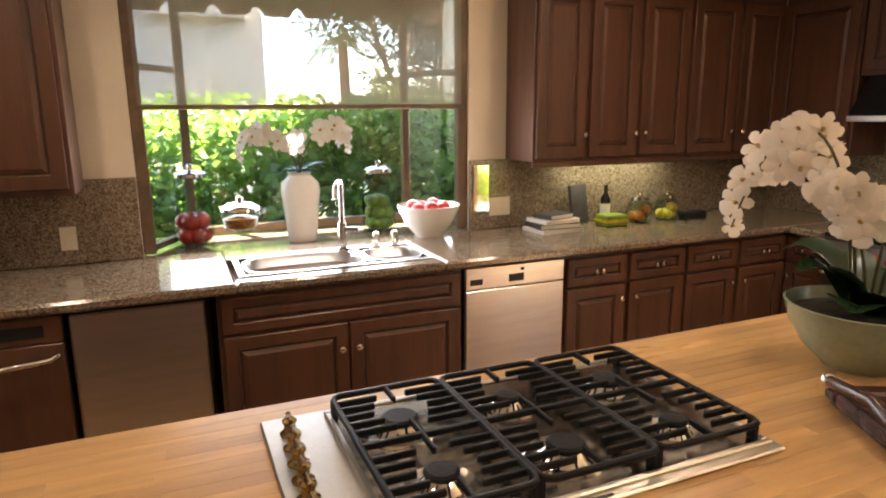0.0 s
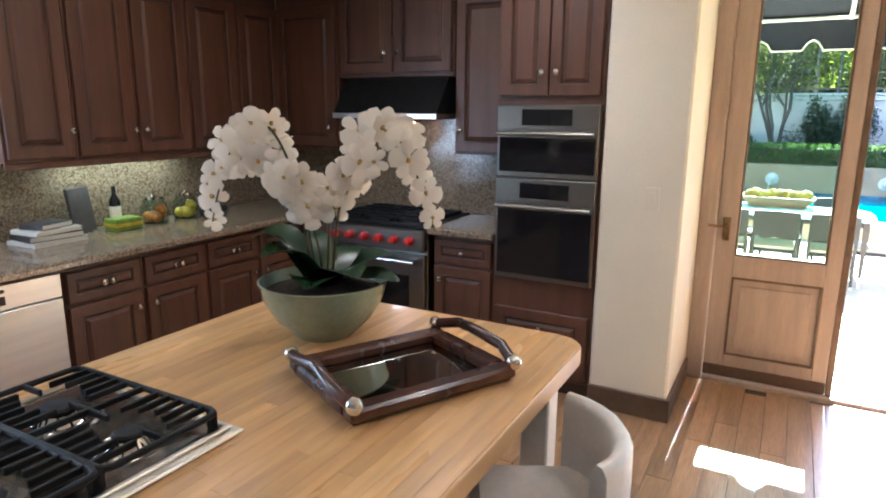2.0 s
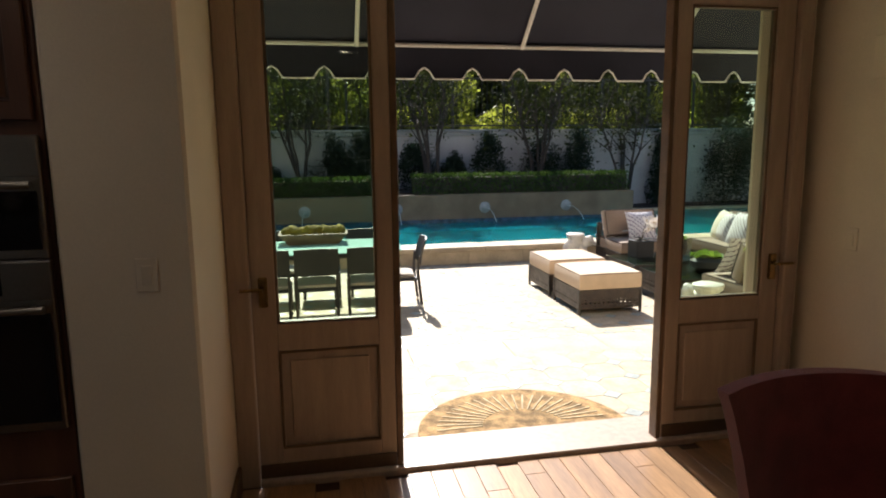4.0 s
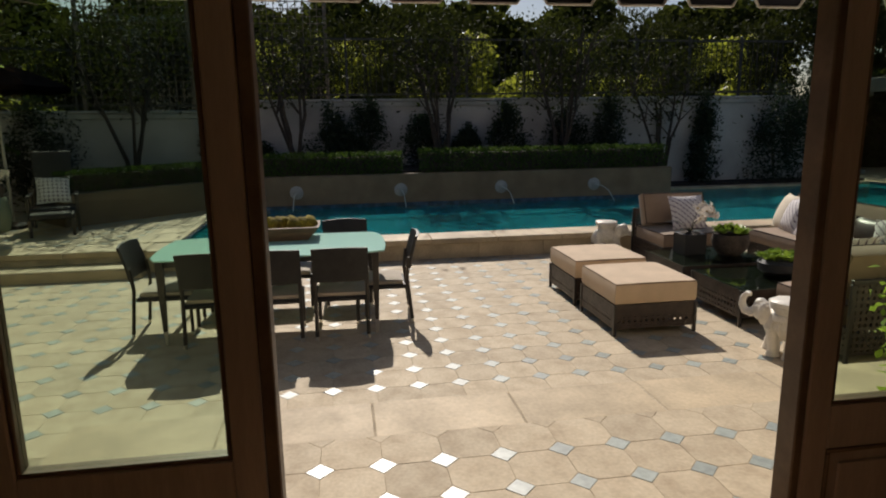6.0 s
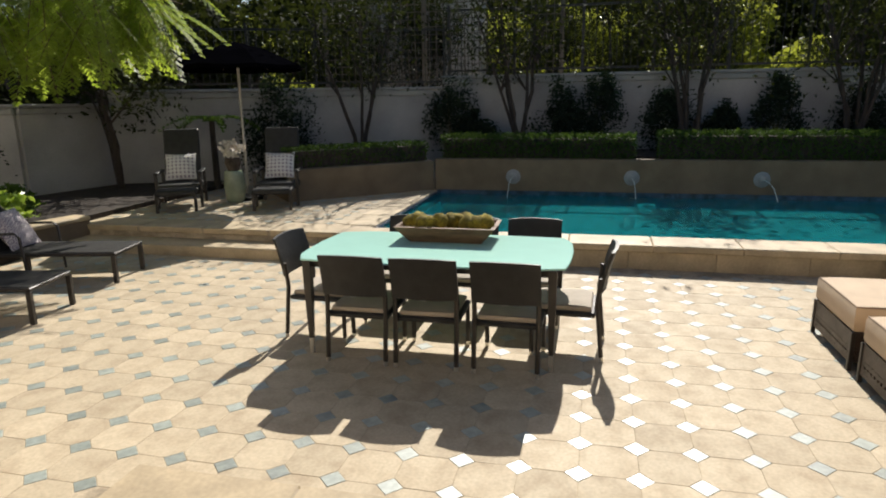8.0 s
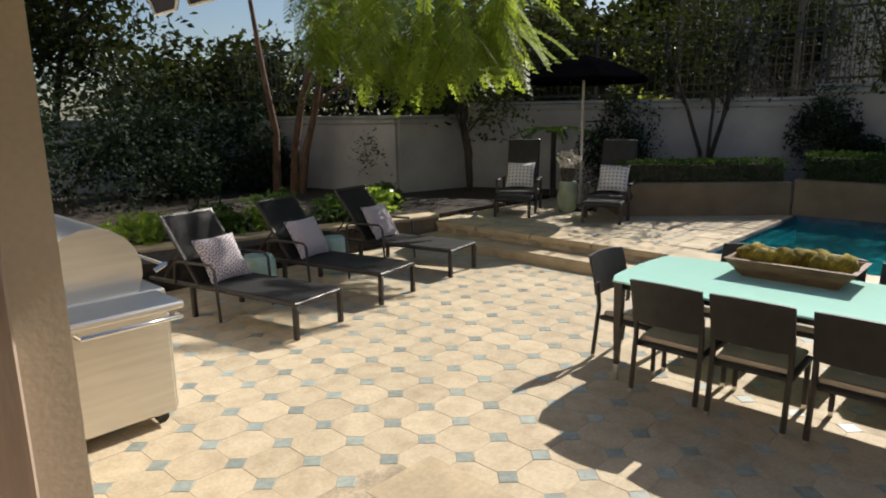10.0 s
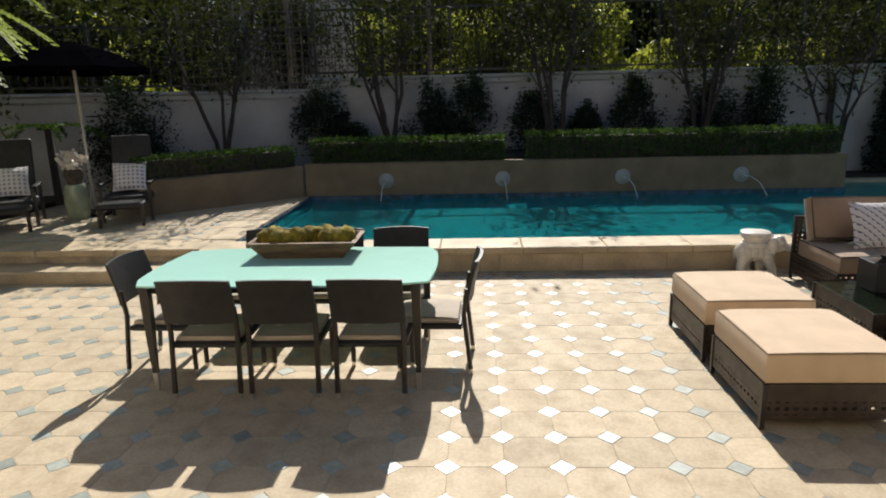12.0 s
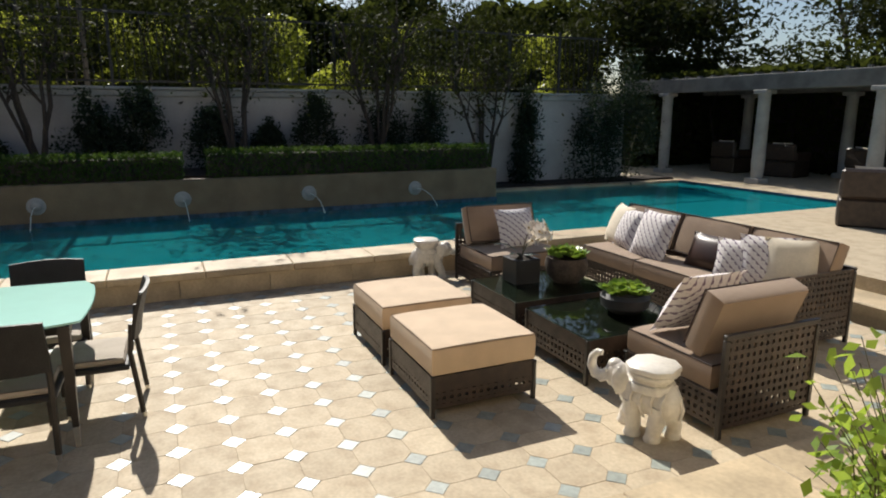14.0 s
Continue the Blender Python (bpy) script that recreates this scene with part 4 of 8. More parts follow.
part("deck", Geo().box(-0.47, 0.47, -0.2, -0.18, 0.001, 0.006, 0.002).box(-0.47, 0.47, 0.18, 0.21, 0.001, 0.006, 0.002).box(-0.47, -0.44, -0.18, 0.18, 0.001, 0.006, 0.002).box(0.455, 0.47, -0.18, 0.18, 0.001, 0.006, 0.002).box(0.15, 0.17, -0.18, 0.18, 0.001, 0.005), M_STEEL, sk)
fc = thing("faucet", "brushed nickel gooseneck kitchen faucet behind the sink", "faucet", pose(0.87, 3.11, 0.92, 0, 0, -22))
part("base", Geo().lathe([(0.03, 0), (0.03, 0.012), (0.022, 0.02), (0.022, 0.14), (0.018, 0.15)], 18), M_NICKEL, fc, smooth=40)
part("spout", Geo().tube([(0, 0, 0.14), (0, 0, 0.34), (0, -0.02, 0.365), (0, -0.06, 0.37), (0, -0.16, 0.36), (0, -0.19, 0.34), (0, -0.2, 0.3)], 0.013, 10), M_NICKEL, fc, smooth=50)
part("lever", Geo().box(0.02, 0.09, -0.012, 0.012, 0.1, 0.125, 0.004), M_NICKEL, fc)
for sx in (0.2, 0.29):
    t = thing("soap_dispenser", "short chrome soap dispenser at the sink", "dispenser", pose(0.83 + sx * 1.2, 3.16, 0.92))
    part("pump", Geo().lathe([(0.02, 0), (0.02, 0.05), (0.016, 0.07), (0.006, 0.075)], 14), M_CHROME, t, smooth=40)

# ---- island ----
isl = thing("island", "kitchen island with dark panelled sides", "island")
part("body", Geo().box(-0.75, 1.95, 0.55, 1.30, 0.1, 0.862, 0.004), M_CAB, isl)
# plinth in the same darker brown as the toe kicks
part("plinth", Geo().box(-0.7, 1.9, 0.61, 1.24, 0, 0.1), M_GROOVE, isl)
part("leg", Geo().box(2.02, 2.11, 0.27, 0.36, 0, 0.86, 0.006), M_LEATHER, isl, "cream painted square leg")
cut = []
for (cx, cy, a0) in ((2.08, 0.30, -90), (2.08, 1.28, 0), (-0.72, 1.28, 90), (-0.72, 0.30, 180)):
    cut += [(cx + 0.1 * math.cos(radians(a0 + s)), cy + 0.1 * math.sin(radians(a0 + s))) for s in range(0, 91, 15)]
worktop = thing("island_worktop", "thick maple butcher block worktop with rounded corners", "worktop")
part("slab", Geo().prism(cut, 0.865, 0.9172, 0.004), M_BLOCK, worktop)
rng = random.Random(21)
for row in range(27):
    ya, yb = 0.206 + row * 0.0433, 0.206 + row * 0.0433 + 0.043
    over = max(0.0, 0.30 - ya, yb - 1.28)
    short = 0.1 - math.sqrt(max(0.0, 0.01 - over * over)) if over else 0.0
    x, end = -0.814 + short, 2.174 - short
    while x < end - 0.01:
        xb = min(end, x + rng.uniform(0.55, 1.25))
        xb = end if end - xb < 0.2 else xb
        part("stave", Geo().box(-(xb - x) / 2, (xb - x) / 2 - 0.0003, -0.0215, 0.0213, 0.0, 0.0027, 0.0005), M_BLOCK, worktop, m=Matrix.Translation(((x + xb) / 2, (ya + yb) / 2, 0.9173)))
        x = xb

ck = thing("gas_cooktop", "stainless steel gas cooktop with black cast iron grates", "cooktop", pose(0.2, 0.70, 0.92))
part("pan", Geo().box(0, 1.015, 0, 0.575, 0.001, 0.010, 0.004), M_STEEL, ck)
part("raised_edge", Geo().box(0.145, 1.0, 0.022, 0.036, 0.0105, 0.019, 0.003).box(0.145, 1.0, 0.539, 0.553, 0.0105, 0.019, 0.003).box(0.145, 0.159, 0.036, 0.539, 0.0105, 0.019, 0.003).box(0.986, 1.0, 0.036, 0.539, 0.0105, 0.019, 0.003), M_STEEL, ck, "rolled steel edge round the burner well")
part("well", Geo().box(0.16, 0.985, 0.037, 0.538, 0.0105, 0.0125), M_COOKSTEEL, ck, "shiny bronze-tinted burner well")
part("maker_plate", Geo().box(0.52, 0.57, 0.006, 0.014, 0.0102, 0.0115), M_BLACK, ck)
for bx, by, br in ((0.285, 0.40, 0.050), (0.285, 0.16, 0.042), (0.56, 0.40, 0.040), (0.56, 0.155, 0.050), (0.835, 0.385, 0.050), (0.835, 0.145, 0.038)):
    part("drip_pan", Geo().lathe([(br * 1.75, 0.0128), (br * 1.65, 0.0175), (br * 1.3, 0.0145)], 24, pose(bx, by, 0)), M_COOKSTEEL, ck, "shallow steel drip dish", 30)
    part("burner", Geo().lathe([(br * 1.2, 0.0128), (br * 1.05, 0.018), (br * 0.78, 0.034), (br * 0.7, 0.038)], 24, pose(bx, by, 0)), M_CHROME, ck, "bright flared burner base", 30)
    part("burner_cap", Geo().lathe([(br * 0.82, 0.038), (br * 0.84, 0.045), (br * 0.7, 0.05), (br * 0.3, 0.0515)], 22, pose(bx, by, 0)), M_IRON, ck, smooth=30)
for gi in range(3):
    x0 = 0.162 + gi * 0.274
    x1, y0, y1, z = x0 + 0.266, 0.035, 0.535, 0.056
    xm, ym = (x0 + x1) / 2, (y0 + y1) / 2
    g = Geo()
    g.tube([(x0, y0 + 0.022, z), (x0 + 0.007, y0 + 0.007, z), (x0 + 0.022, y0, z), (x1 - 0.022, y0, z), (x1 - 0.007, y0 + 0.007, z), (x1, y0 + 0.022, z), (x1, y1 - 0.022, z), (x1 - 0.007, y1 - 0.007, z), (x1 - 0.022, y1, z), (x0 + 0.022, y1, z), (x0 + 0.007, y1 - 0.007, z), (x0, y1 - 0.022, z), (x0, y0 + 0.022, z)], 0.0075, 8)
    g.box(x0, x1, ym - 0.006, ym + 0.006, z - 0.008, z + 0.007, 0.002)
    for cy in (y0 + 0.118, y1 - 0.118):
        for dy in (-0.075, -0.038, 0.0, 0.038, 0.075):
            ln = 0.098 if abs(dy) > 0.07 else 0.082 if dy else 0.07
            g.box(x0, x0 + ln, cy + dy - 0.0042, cy + dy + 0.0042, z - 0.009, z + 0.0068, 0.002)
            g.box(x1 - ln, x1, cy + dy - 0.0042, cy + dy + 0.0042, z - 0.009, z + 0.0068, 0.002)
    for ya, yb in ((y0, y0 + 0.07), (ym - 0.07, ym + 0.07), (y1 - 0.07, y1)):
        g.box(xm - 0.0042, xm + 0.0042, ya, yb, z - 0.009, z + 0.0068, 0.002)
    for fx in (x0 + 0.002, x1 - 0.002):
        for fy in (y0 + 0.02, y1 - 0.02):
            g.box(fx - 0.007, fx + 0.007, fy - 0.011, fy + 0.011, 0.0127, z, 0.002)
    part("grate", g, M_IRON, ck, smooth=30)
for k in range(6):
    kx, ky = 0.056 - 0.003 * k, 0.488 - 0.066 * k
    part("knob", Geo().lathe([(0.023, 0.0102), (0.023, 0.014), (0.019, 0.017), (0.0135, 0.022), (0.0125, 0.034), (0.0165, 0.039), (0.0165, 0.044), (0.011, 0.048)], 18, pose(kx, ky, 0)).box(kx - 0.0055, kx + 0.0055, ky - 0.021, ky + 0.021, 0.036, 0.056, 0.003), M_BRASS, ck, "aged brass control knob", 35)

# ---- range and hood ----
rg = thing("range", "stainless steel professional gas range with red knobs", "range", east(2.38, 0, 3.6))
part("body", Geo().box(0.003, 0.757, 0.03, 0.62, 0.12, 0.9, 0.004), M_DIMSTEEL, rg)
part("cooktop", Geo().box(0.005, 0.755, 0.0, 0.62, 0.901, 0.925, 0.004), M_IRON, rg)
part("control_panel", Geo().box(0.003, 0.757, -0.03, 0.03, 0.76, 0.9, 0.012), M_DIMSTEEL, rg)
part("oven_door", Geo().box(0.01, 0.75, -0.005, 0.03, 0.2, 0.74, 0.006), M_DIMSTEEL, rg)
part("window", Geo().box(0.12, 0.64, -0.009, -0.005, 0.33, 0.6, 0.003), M_OVENGLASS, rg)
part("handle", Geo().tube([(0.05, -0.06, 0.7), (0.71, -0.06, 0.7)], 0.014, 12).box(0.08, 0.1, -0.06, 0, 0.69, 0.71).box(0.66, 0.68, -0.06, 0, 0.69, 0.71), M_CHROME, rg, smooth=40)
for k in range(6):
    part("knob", Geo().lathe([(0.028, 0.03), (0.028, 0.045), (0.024, 0.05), (0.021, 0.075), (0.012, 0.078)], 16, pose(0.1 + 0.112 * k, 0, 0.83, 90)), M_RED, rg, "round red knob", 35)
for k in range(3):
    g = Geo()
    for j in range(5):
        g.box(0.03 + 0.24 * k, 0.24 + 0.24 * k, 0.06 + 0.11 * j, 0.075 + 0.11 * j, 0.935, 0.955, 0.003)
    g.box(0.03 + 0.24 * k, 0.045 + 0.24 * k, 0.04, 0.56, 0.925, 0.95, 0.003).box(0.225 + 0.24 * k, 0.24 + 0.24 * k, 0.04, 0.56, 0.925, 0.95, 0.003)
    part("grate", g, M_IRON, rg)
hd = thing("range_hood", "dark range hood with a steel lip", "hood", east(2.4, 0, 3.9))
part("canopy", Geo().add([(0, -0.18, 1.6), (0.78, -0.18, 1.6), (0.78, 0.34, 1.6), (0, 0.34, 1.6), (0, -0.02, 1.825), (0.78, -0.02, 1.825), (0.78, 0.34, 1.825), (0, 0.34, 1.825)], [(3, 2, 1, 0), (4, 5, 6, 7), (0, 1, 5, 4), (1, 2, 6, 5), (2, 3, 7, 6), (3, 0, 4, 7)]), M_IRON, hd)
part("lip", Geo().box(-0.005, 0.785, -0.19, 0.34, 1.565, 1.6, 0.004), M_STEEL, hd)
rk = thing("copper_pan", "copper pan hanging under the range hood", "pan", pose(3.98, 2.1, 1.26))
part("dish", Geo().lathe([(0.001, 0), (0.1, 0.0), (0.115, 0.012), (0.12, 0.09), (0.116, 0.09), (0.111, 0.014), (0.001, 0.006)], 28, pose(0.06, 0, 0.2, 78, 0, 60), False), M_COPPER, rk, smooth=40)
part("handle", Geo().box(0.05, 0.058, -0.012, 0.012, 0.24, 0.38, 0.002), M_COPPER, rk)

# ---- patio, pool, garden structure ----
patio = structure("patio", Geo().box(6.36, 11.2, -7.2, 8.5, -1.4, PATIO - 0.0016).box(4.742, 6.36, 0.69, 8.5, -1.4, PATIO - 0.0016), M_GROUT, "patio of octagon pavers with small glazed insets")
landing = structure("landing", Geo().box(4.64, 6.34, -8.0, 0.68, -1.4, LANDING - 0.0016), M_GROUT, "raised paved landing outside the patio doors")
step_edge = structure("step_edge", Geo().box(5.92, 6.36, -8.0, 0.685, -1.4, LANDING - 0.014), M_GROUT, "stone edging of the landing step")
terrace = structure("terrace", Geo().box(11.14, 16.5, 1.36, 9.5, -1.4, TERRACE - 0.0025), M_GROUT, "raised pool terrace in dappled shade")
for z0, z1, xa, xb in ((-1.4, -0.09, 10.74, 11.2),):
    structure("terrace_step", Geo().box(xa, xb, 1.6, 5.2, z0, z1, 0.015), M_STONE, "limestone step up to the pool terrace")
poolwall = structure("pool_wall", Geo().box(11.1, 11.5, -7.3, 1.36, -1.4, -0.012), M_GROUT, "raised limestone pool wall")
structure("pool_floor", Geo().box(11.4, 17.2, -13.2, 1.4, -1.45, -1.05), M_POOL, "blue-green pool floor")
g = Geo().box(11.5, 11.56, -13, 1.3, -1.4, -0.15).box(17.0, 17.1, -13, -7.5, -1.4, -0.15).box(11.5, 17, -13.06, -13.0, -1.4, -0.15).box(11.5, 14.95, 1.3, 1.36, -1.4, -0.15)
structure("pool_side", g, M_POOL, "blue-green pool sides")
g = Geo().box(11.498, 11.558, -13, 1.3, -0.15, 0.035).box(17.0, 17.1, -13, -7.5, -0.15, 0.035).box(11.5, 17, -13.06, -13.0, -0.15, 0.035).box(11.56, 14.94, 1.298, 1.358, -0.15, 0.035).box(14.935, 14.955, -7.45, 1.36, -0.2, 0.06)
structure("waterline", g, M_POOLTILE, "dark blue waterline tiles")
water = structure("water", Geo().add([(11.5, -13.05, -0.01), (17.05, -13.05, -0.01), (17.05, 1.33, -0.01), (11.5, 1.33, -0.01)], [(0, 1, 2, 3)]), M_WATER, "clear blue-green pool water")
planter = structure("pool_planter", Geo().box(14.955, 17.2, -7.45, 1.4, -1.4, 0.6, 0.02), M_TAN, "long tan plastered planter behind the pool")
m_ = Matrix.Translation((14.955, 1.4, 0)) @ Matrix.Rotation(radians(131), 4, "Z")
structure("side_planter", Geo().box(0, 2.6, -1.5, 0, -1.0, 0.56, 0.02, m_), M_TAN, "tan plastered planter beside the terrace")
structure("bed_soil", Geo().box(15.2, 17.0, -7.3, 1.3, 0.5, 0.63), M_SOIL, "dark soil in the pool planter")


def garden_wall(name, pts, top, t=0.3):
    g, c = Geo(), Geo()
    for (xa, ya), (xb, yb) in zip(pts, pts[1:]):
        d = Vector((xb - xa, yb - ya))
        m = Matrix.Translation((xa, ya, 0)) @ Matrix.Rotation(math.atan2(d.y, d.x), 4, "Z")
        g.box(-0.05, d.length + 0.05, -t / 2, t / 2, -1.4, top - 0.17, 0, m)
        c.box(-0.08, d.length + 0.08, -t / 2 - 0.05, t / 2 + 0.05, top - 0.168, top - 0.06, 0.02, m).box(-0.1, d.length + 0.1, -t / 2 - 0.08, t / 2 + 0.08, top - 0.058, top, 0.015, m)
    w = structure(name, g, M_PLASTER, "white plastered garden wall with a stone cap")
    part("cap", c, M_COL, w, "grey stone cap")
    return w


garden_wall("garden_wall_east", [(17.0, 1.6), (17.0, -11.9)], 2.05)
structure("wall_bed", Geo().box(16.2, 16.9, -13.06, -7.45, -1.4, 0.1, 0.03), M_SOIL, "dark planting bed at the foot of the garden wall")
structure("bed_coping", Geo().box(16.0, 16.22, -13.06, -7.45, -1.4, TERRACE, 0.02), M_STONE, "limestone edge of the far pool end")
garden_wall("garden_wall_north", [(17.0, 1.7), (14.6, 7.6)], 1.85)
garden_wall("garden_wall_corner", [(14.6, 7.6), (12.9, 7.95), (11.9, 12.5), (6.0, 13.5)], 1.62)
structure("lawn_north", Geo().box(5, 16.9, 5.4, 14, -1.4, 0.12), M_SOIL, "planting bed with soil and leaf litter")
bed = thing("bed_wall", "low plastered planting bed wall", "wall", Matrix.Translation((11.16, 5.2, 0)) @ Matrix.Rotation(radians(168), 4, "Z"), kind="structure")
part("wall", Geo().box(0, 6.5, -0.25, 0, -1.2, 0.1), M_TAN, bed)
part("cap", Geo().box(0, 6.5, -0.28, 0.03, 0.102, 0.16, 0.012), M_STONE, bed)
# raised terrace and steps beyond the sofa
structure("side_terrace", Geo().box(4.7, 11.52, -20, -7.9, -1.4, TERRACE - 0.002), M_OCT, "raised paved terrace beyond the sofa")
structure("side_step", Geo().box(6.36, 11.1, -7.9, -7.45, -1.4, -0.09, 0.015), M_STONE, "limestone step up to the side terrace")
structure("pool_surround", Geo().box(11.5, 20, -20, -13.06, -1.4, TERRACE - 0.002).box(17.1, 20, -13.06, -7, -1.4, TERRACE - 0.002), M_OCT, "paving around the far end of the pool")

# iron fence on the wall
def fence(pts, base, h, pitch=1.25):
    t = thing("iron_fence", "black iron fence on the garden wall", "fence")
    for (xa, ya), (xb, yb) in zip(pts, pts[1:]):
        d = Vector((xb - xa, yb - ya))
        m = Matrix.Translation((xa, ya, 0)) @ Matrix.Rotation(math.atan2(d.y, d.x), 4, "Z")
        n = max(1, round(d.length / pitch))
        for i in range(n):
            part("post", Geo().box(i * d.length / n - 0.025, i * d.length / n + 0.025, -0.025, 0.025, base, base + h, 0.004, m), M_FENCE, t)
        part("rail", Geo().box(0, d.length, -0.02, 0.02, base + 0.08, base + 0.12, 0, m), M_FENCE, t)
        part("rail", Geo().box(0, d.length, -0.02, 0.02, base + h - 0.12, base + h - 0.08, 0, m), M_FENCE, t)
        g = Geo()
        for i in range(int(d.length / 0.13)):
            g.box(i * 0.13 - 0.006, i * 0.13 + 0.006, -0.006, 0.006, base + 0.1, base + h - 0.1, 0, m)
        o = part("picket", g, M_FENCE, t)
        o["kind"] = "stuff"


fence([(17.1, 1.6), (17.1, -11.5)], 2.05, 1.35)
fence([(17.1, 1.7), (14.7, 7.6), (12.9, 8.0), (11.9, 12.5)], 1.85, 1.2)
tr = thing("trellis", "square wooden trellis behind the fence", "trellis")
for i in range(34):
    part("slat", Geo().box(17.5, 17.515, -0.6 + i * 0.15, -0.582 + i * 0.15, 1.9, 4.2), M_LATTICE, tr)
for i in range(15):
    part("slat", Geo().box(17.516, 17.53, -0.6, 4.4, 2.0 + i * 0.15, 2.018 + i * 0.15), M_LATTICE, tr)
for y in (-0.6, 2.2, 4.4):
    part("post", Geo().box(17.48, 17.54, y - 0.04, y + 0.04, -1.4, 4.3, 0.006), M_LATTICE, tr)
fh = thing("pale_house", "pale tan plastered house beyond the garden fence", "house", pose(21.4, 1.7, 0))
part("wall", Geo().box(0, 1.0, 0, 3.4, -1.4, 4.2), M_BUILDING, fh)
part("roof", Geo().box(-0.12, 1.1, -0.12, 3.52, 4.201, 4.36, 0.02), M_COL, fh, "grey flat roof edge")
part("window", Geo().box(-0.03, 0.02, 1.0, 1.9, 2.7, 3.6), M_OVENGLASS, fh)
part("window_sill", Geo().box(-0.07, 0.02, 0.9, 2.0, 2.6, 2.695, 0.01), M_COL, fh)

# spouts
for i, y in enumerate((0.02, -1.92, -3.88, -5.78)):
    t = thing("fountain_spout", "round white lion-mask fountain spout on the planter wall", "fountain", pose(14.955, y, 0.3), "pool spouts")
    part("disc", Geo().lathe([(0.12, 0), (0.125, 0.015), (0.11, 0.03), (0.075, 0.035), (0.065, 0.055), (0.03, 0.075)], 24, pose(0, 0, 0, 0, -90)), M_COL, t, smooth=40)
    dy = -0.12 * (i - 0.5)
    part("water_jet", Geo().tube([(-0.06, 0, 0), (-0.16, dy * 0.35, -0.02), (-0.26, dy * 0.7, -0.11), (-0.33, dy, -0.3)], 0.004, 6, 0.007), M_JET, t, "thin arching jet of water")
    g = Geo()
    for k, r in enumerate((0.08, 0.16)):
        g.lathe([(r, -0.305), (r + 0.02, -0.296), (r + 0.04, -0.305)], 20, pose(-0.36, dy, 0), False)
    part("ripple", g, M_RIPPLE, t, "ripple where the jet lands", 60)

# awning over the doors
aw = thing("patio_awning", "navy canvas awning with a scalloped white-edged valance", "awning", kind="structure")
g = Geo()
edge = scallops(g, "y", 5.6, -3.9, 1.6, 2.27, 2.05, 0.33, 0.006, 0.085)
part("valance", g, M_NAVY, aw)
g = Geo()
for (a, b), (c, d) in zip(edge, edge[1:]):
    g.tube([(5.597, a, b), (5.597, c, d)], 0.006, 5)
part("braid", g, M_WHITETRIM, aw, "white braid along the scallops")
g = Geo()
g.add([(4.76, -3.9, 2.95), (4.76, 1.6, 2.95), (5.6, 1.6, 2.27), (5.6, -3.9, 2.27), (4.76, -3.9, 2.956), (4.76, 1.6, 2.956), (5.606, 1.6, 2.276), (5.606, -3.9, 2.276)], [(0, 1, 2, 3), (7, 6, 5, 4), (0, 4, 5, 1), (2, 6, 7, 3)])
part("canopy", g, M_NAVY, aw)
for y in (-3.85, -2.75, -1.65, -0.55, 0.55, 1.55):
    part("rafter", Geo().tube([(4.76, y, 2.92), (5.58, y, 2.25)], 0.014, 8), M_WHITETRIM, aw, "white awning bar")
part("front_bar", Geo().tube([(5.58, -3.9, 2.26), (5.58, 1.6, 2.26)], 0.014, 8), M_WHITETRIM, aw)

# doormat
dm = thing("doormat", "half-round coir doormat with a pale ray pattern", "doormat", pose(4.66, -1.4, LANDING) @ Matrix.Diagonal((1.35, 1.2, 1, 1)))
half = [(0.02 + 0.44 * math.sin(a), 0.52 * math.cos(a)) for a in (math.pi * i / 24 for i in range(25))]
part("mat", Geo().prism(half, 0.0, 0.014, 0.004), M_MAT, dm)
g = Geo()
for i in range(1, 24):
    a = math.pi * i / 24
    g.tube([(0.05 + 0.16 * math.sin(a), 0.2 * math.cos(a), 0.014), (0.02 + 0.36 * math.sin(a), 0.43 * math.cos(a), 0.014)], 0.006, 4)
part("ray_pattern", g, M_MATLINE, dm)

# ---- outdoor furniture ----
def lattice(geo, w, h, m, hole=0.05, bar=0.026, t=0.006, solid=0.0):
    """A perforated woven panel in the local x-z plane, one sheet with real holes; solid is a closed band along its top."""
    nx, nz = max(2, round(w / hole)), max(1, round((h - solid) / hole))

    xs = [0.0, bar]
    for i in range(1, nx):
        xs += [i * w / nx - bar / 2, i * w / nx + bar / 2]
    xs += [w - bar, w]
    zs = [0.0, bar]
    hh = h - solid
    for i in range(1, nz):
        zs += [i * hh / nz - bar / 2, i * hh / nz + bar / 2]
    zs += [hh - bar, h]
    k = len(zs)
    n = len(xs) * k
    vs = [(x, y, z) for y in (-t, t) for x in xs for z in zs]

    def full(i, j):
        return 0 <= i < len(xs) - 1 and 0 <= j < k - 1 and not (i % 2 and j % 2)
    fs = []
    for i in range(len(xs) - 1):
        for j in range(k - 1):
            if not full(i, j):
                continue
            a, b, c, d = i * k + j, (i + 1) * k + j, (i + 1) * k + j + 1, i * k + j + 1
            fs += [(a, b, c, d), (n + d, n + c, n + b, n + a)]
            for p, q, ok in ((a, b, full(i, j - 1)), (b, c, full(i + 1, j)), (c, d, full(i, j + 1)), (d, a, full(i - 1, j))):
                if not ok:
                    fs.append((q, p, n + p, n + q))
    return geo.add(vs, fs, m)


def side_m(x, y, z, deg):
    return Matrix.Translation((x, y, z)) @ Matrix.Rotation(radians(deg), 4, "Z")


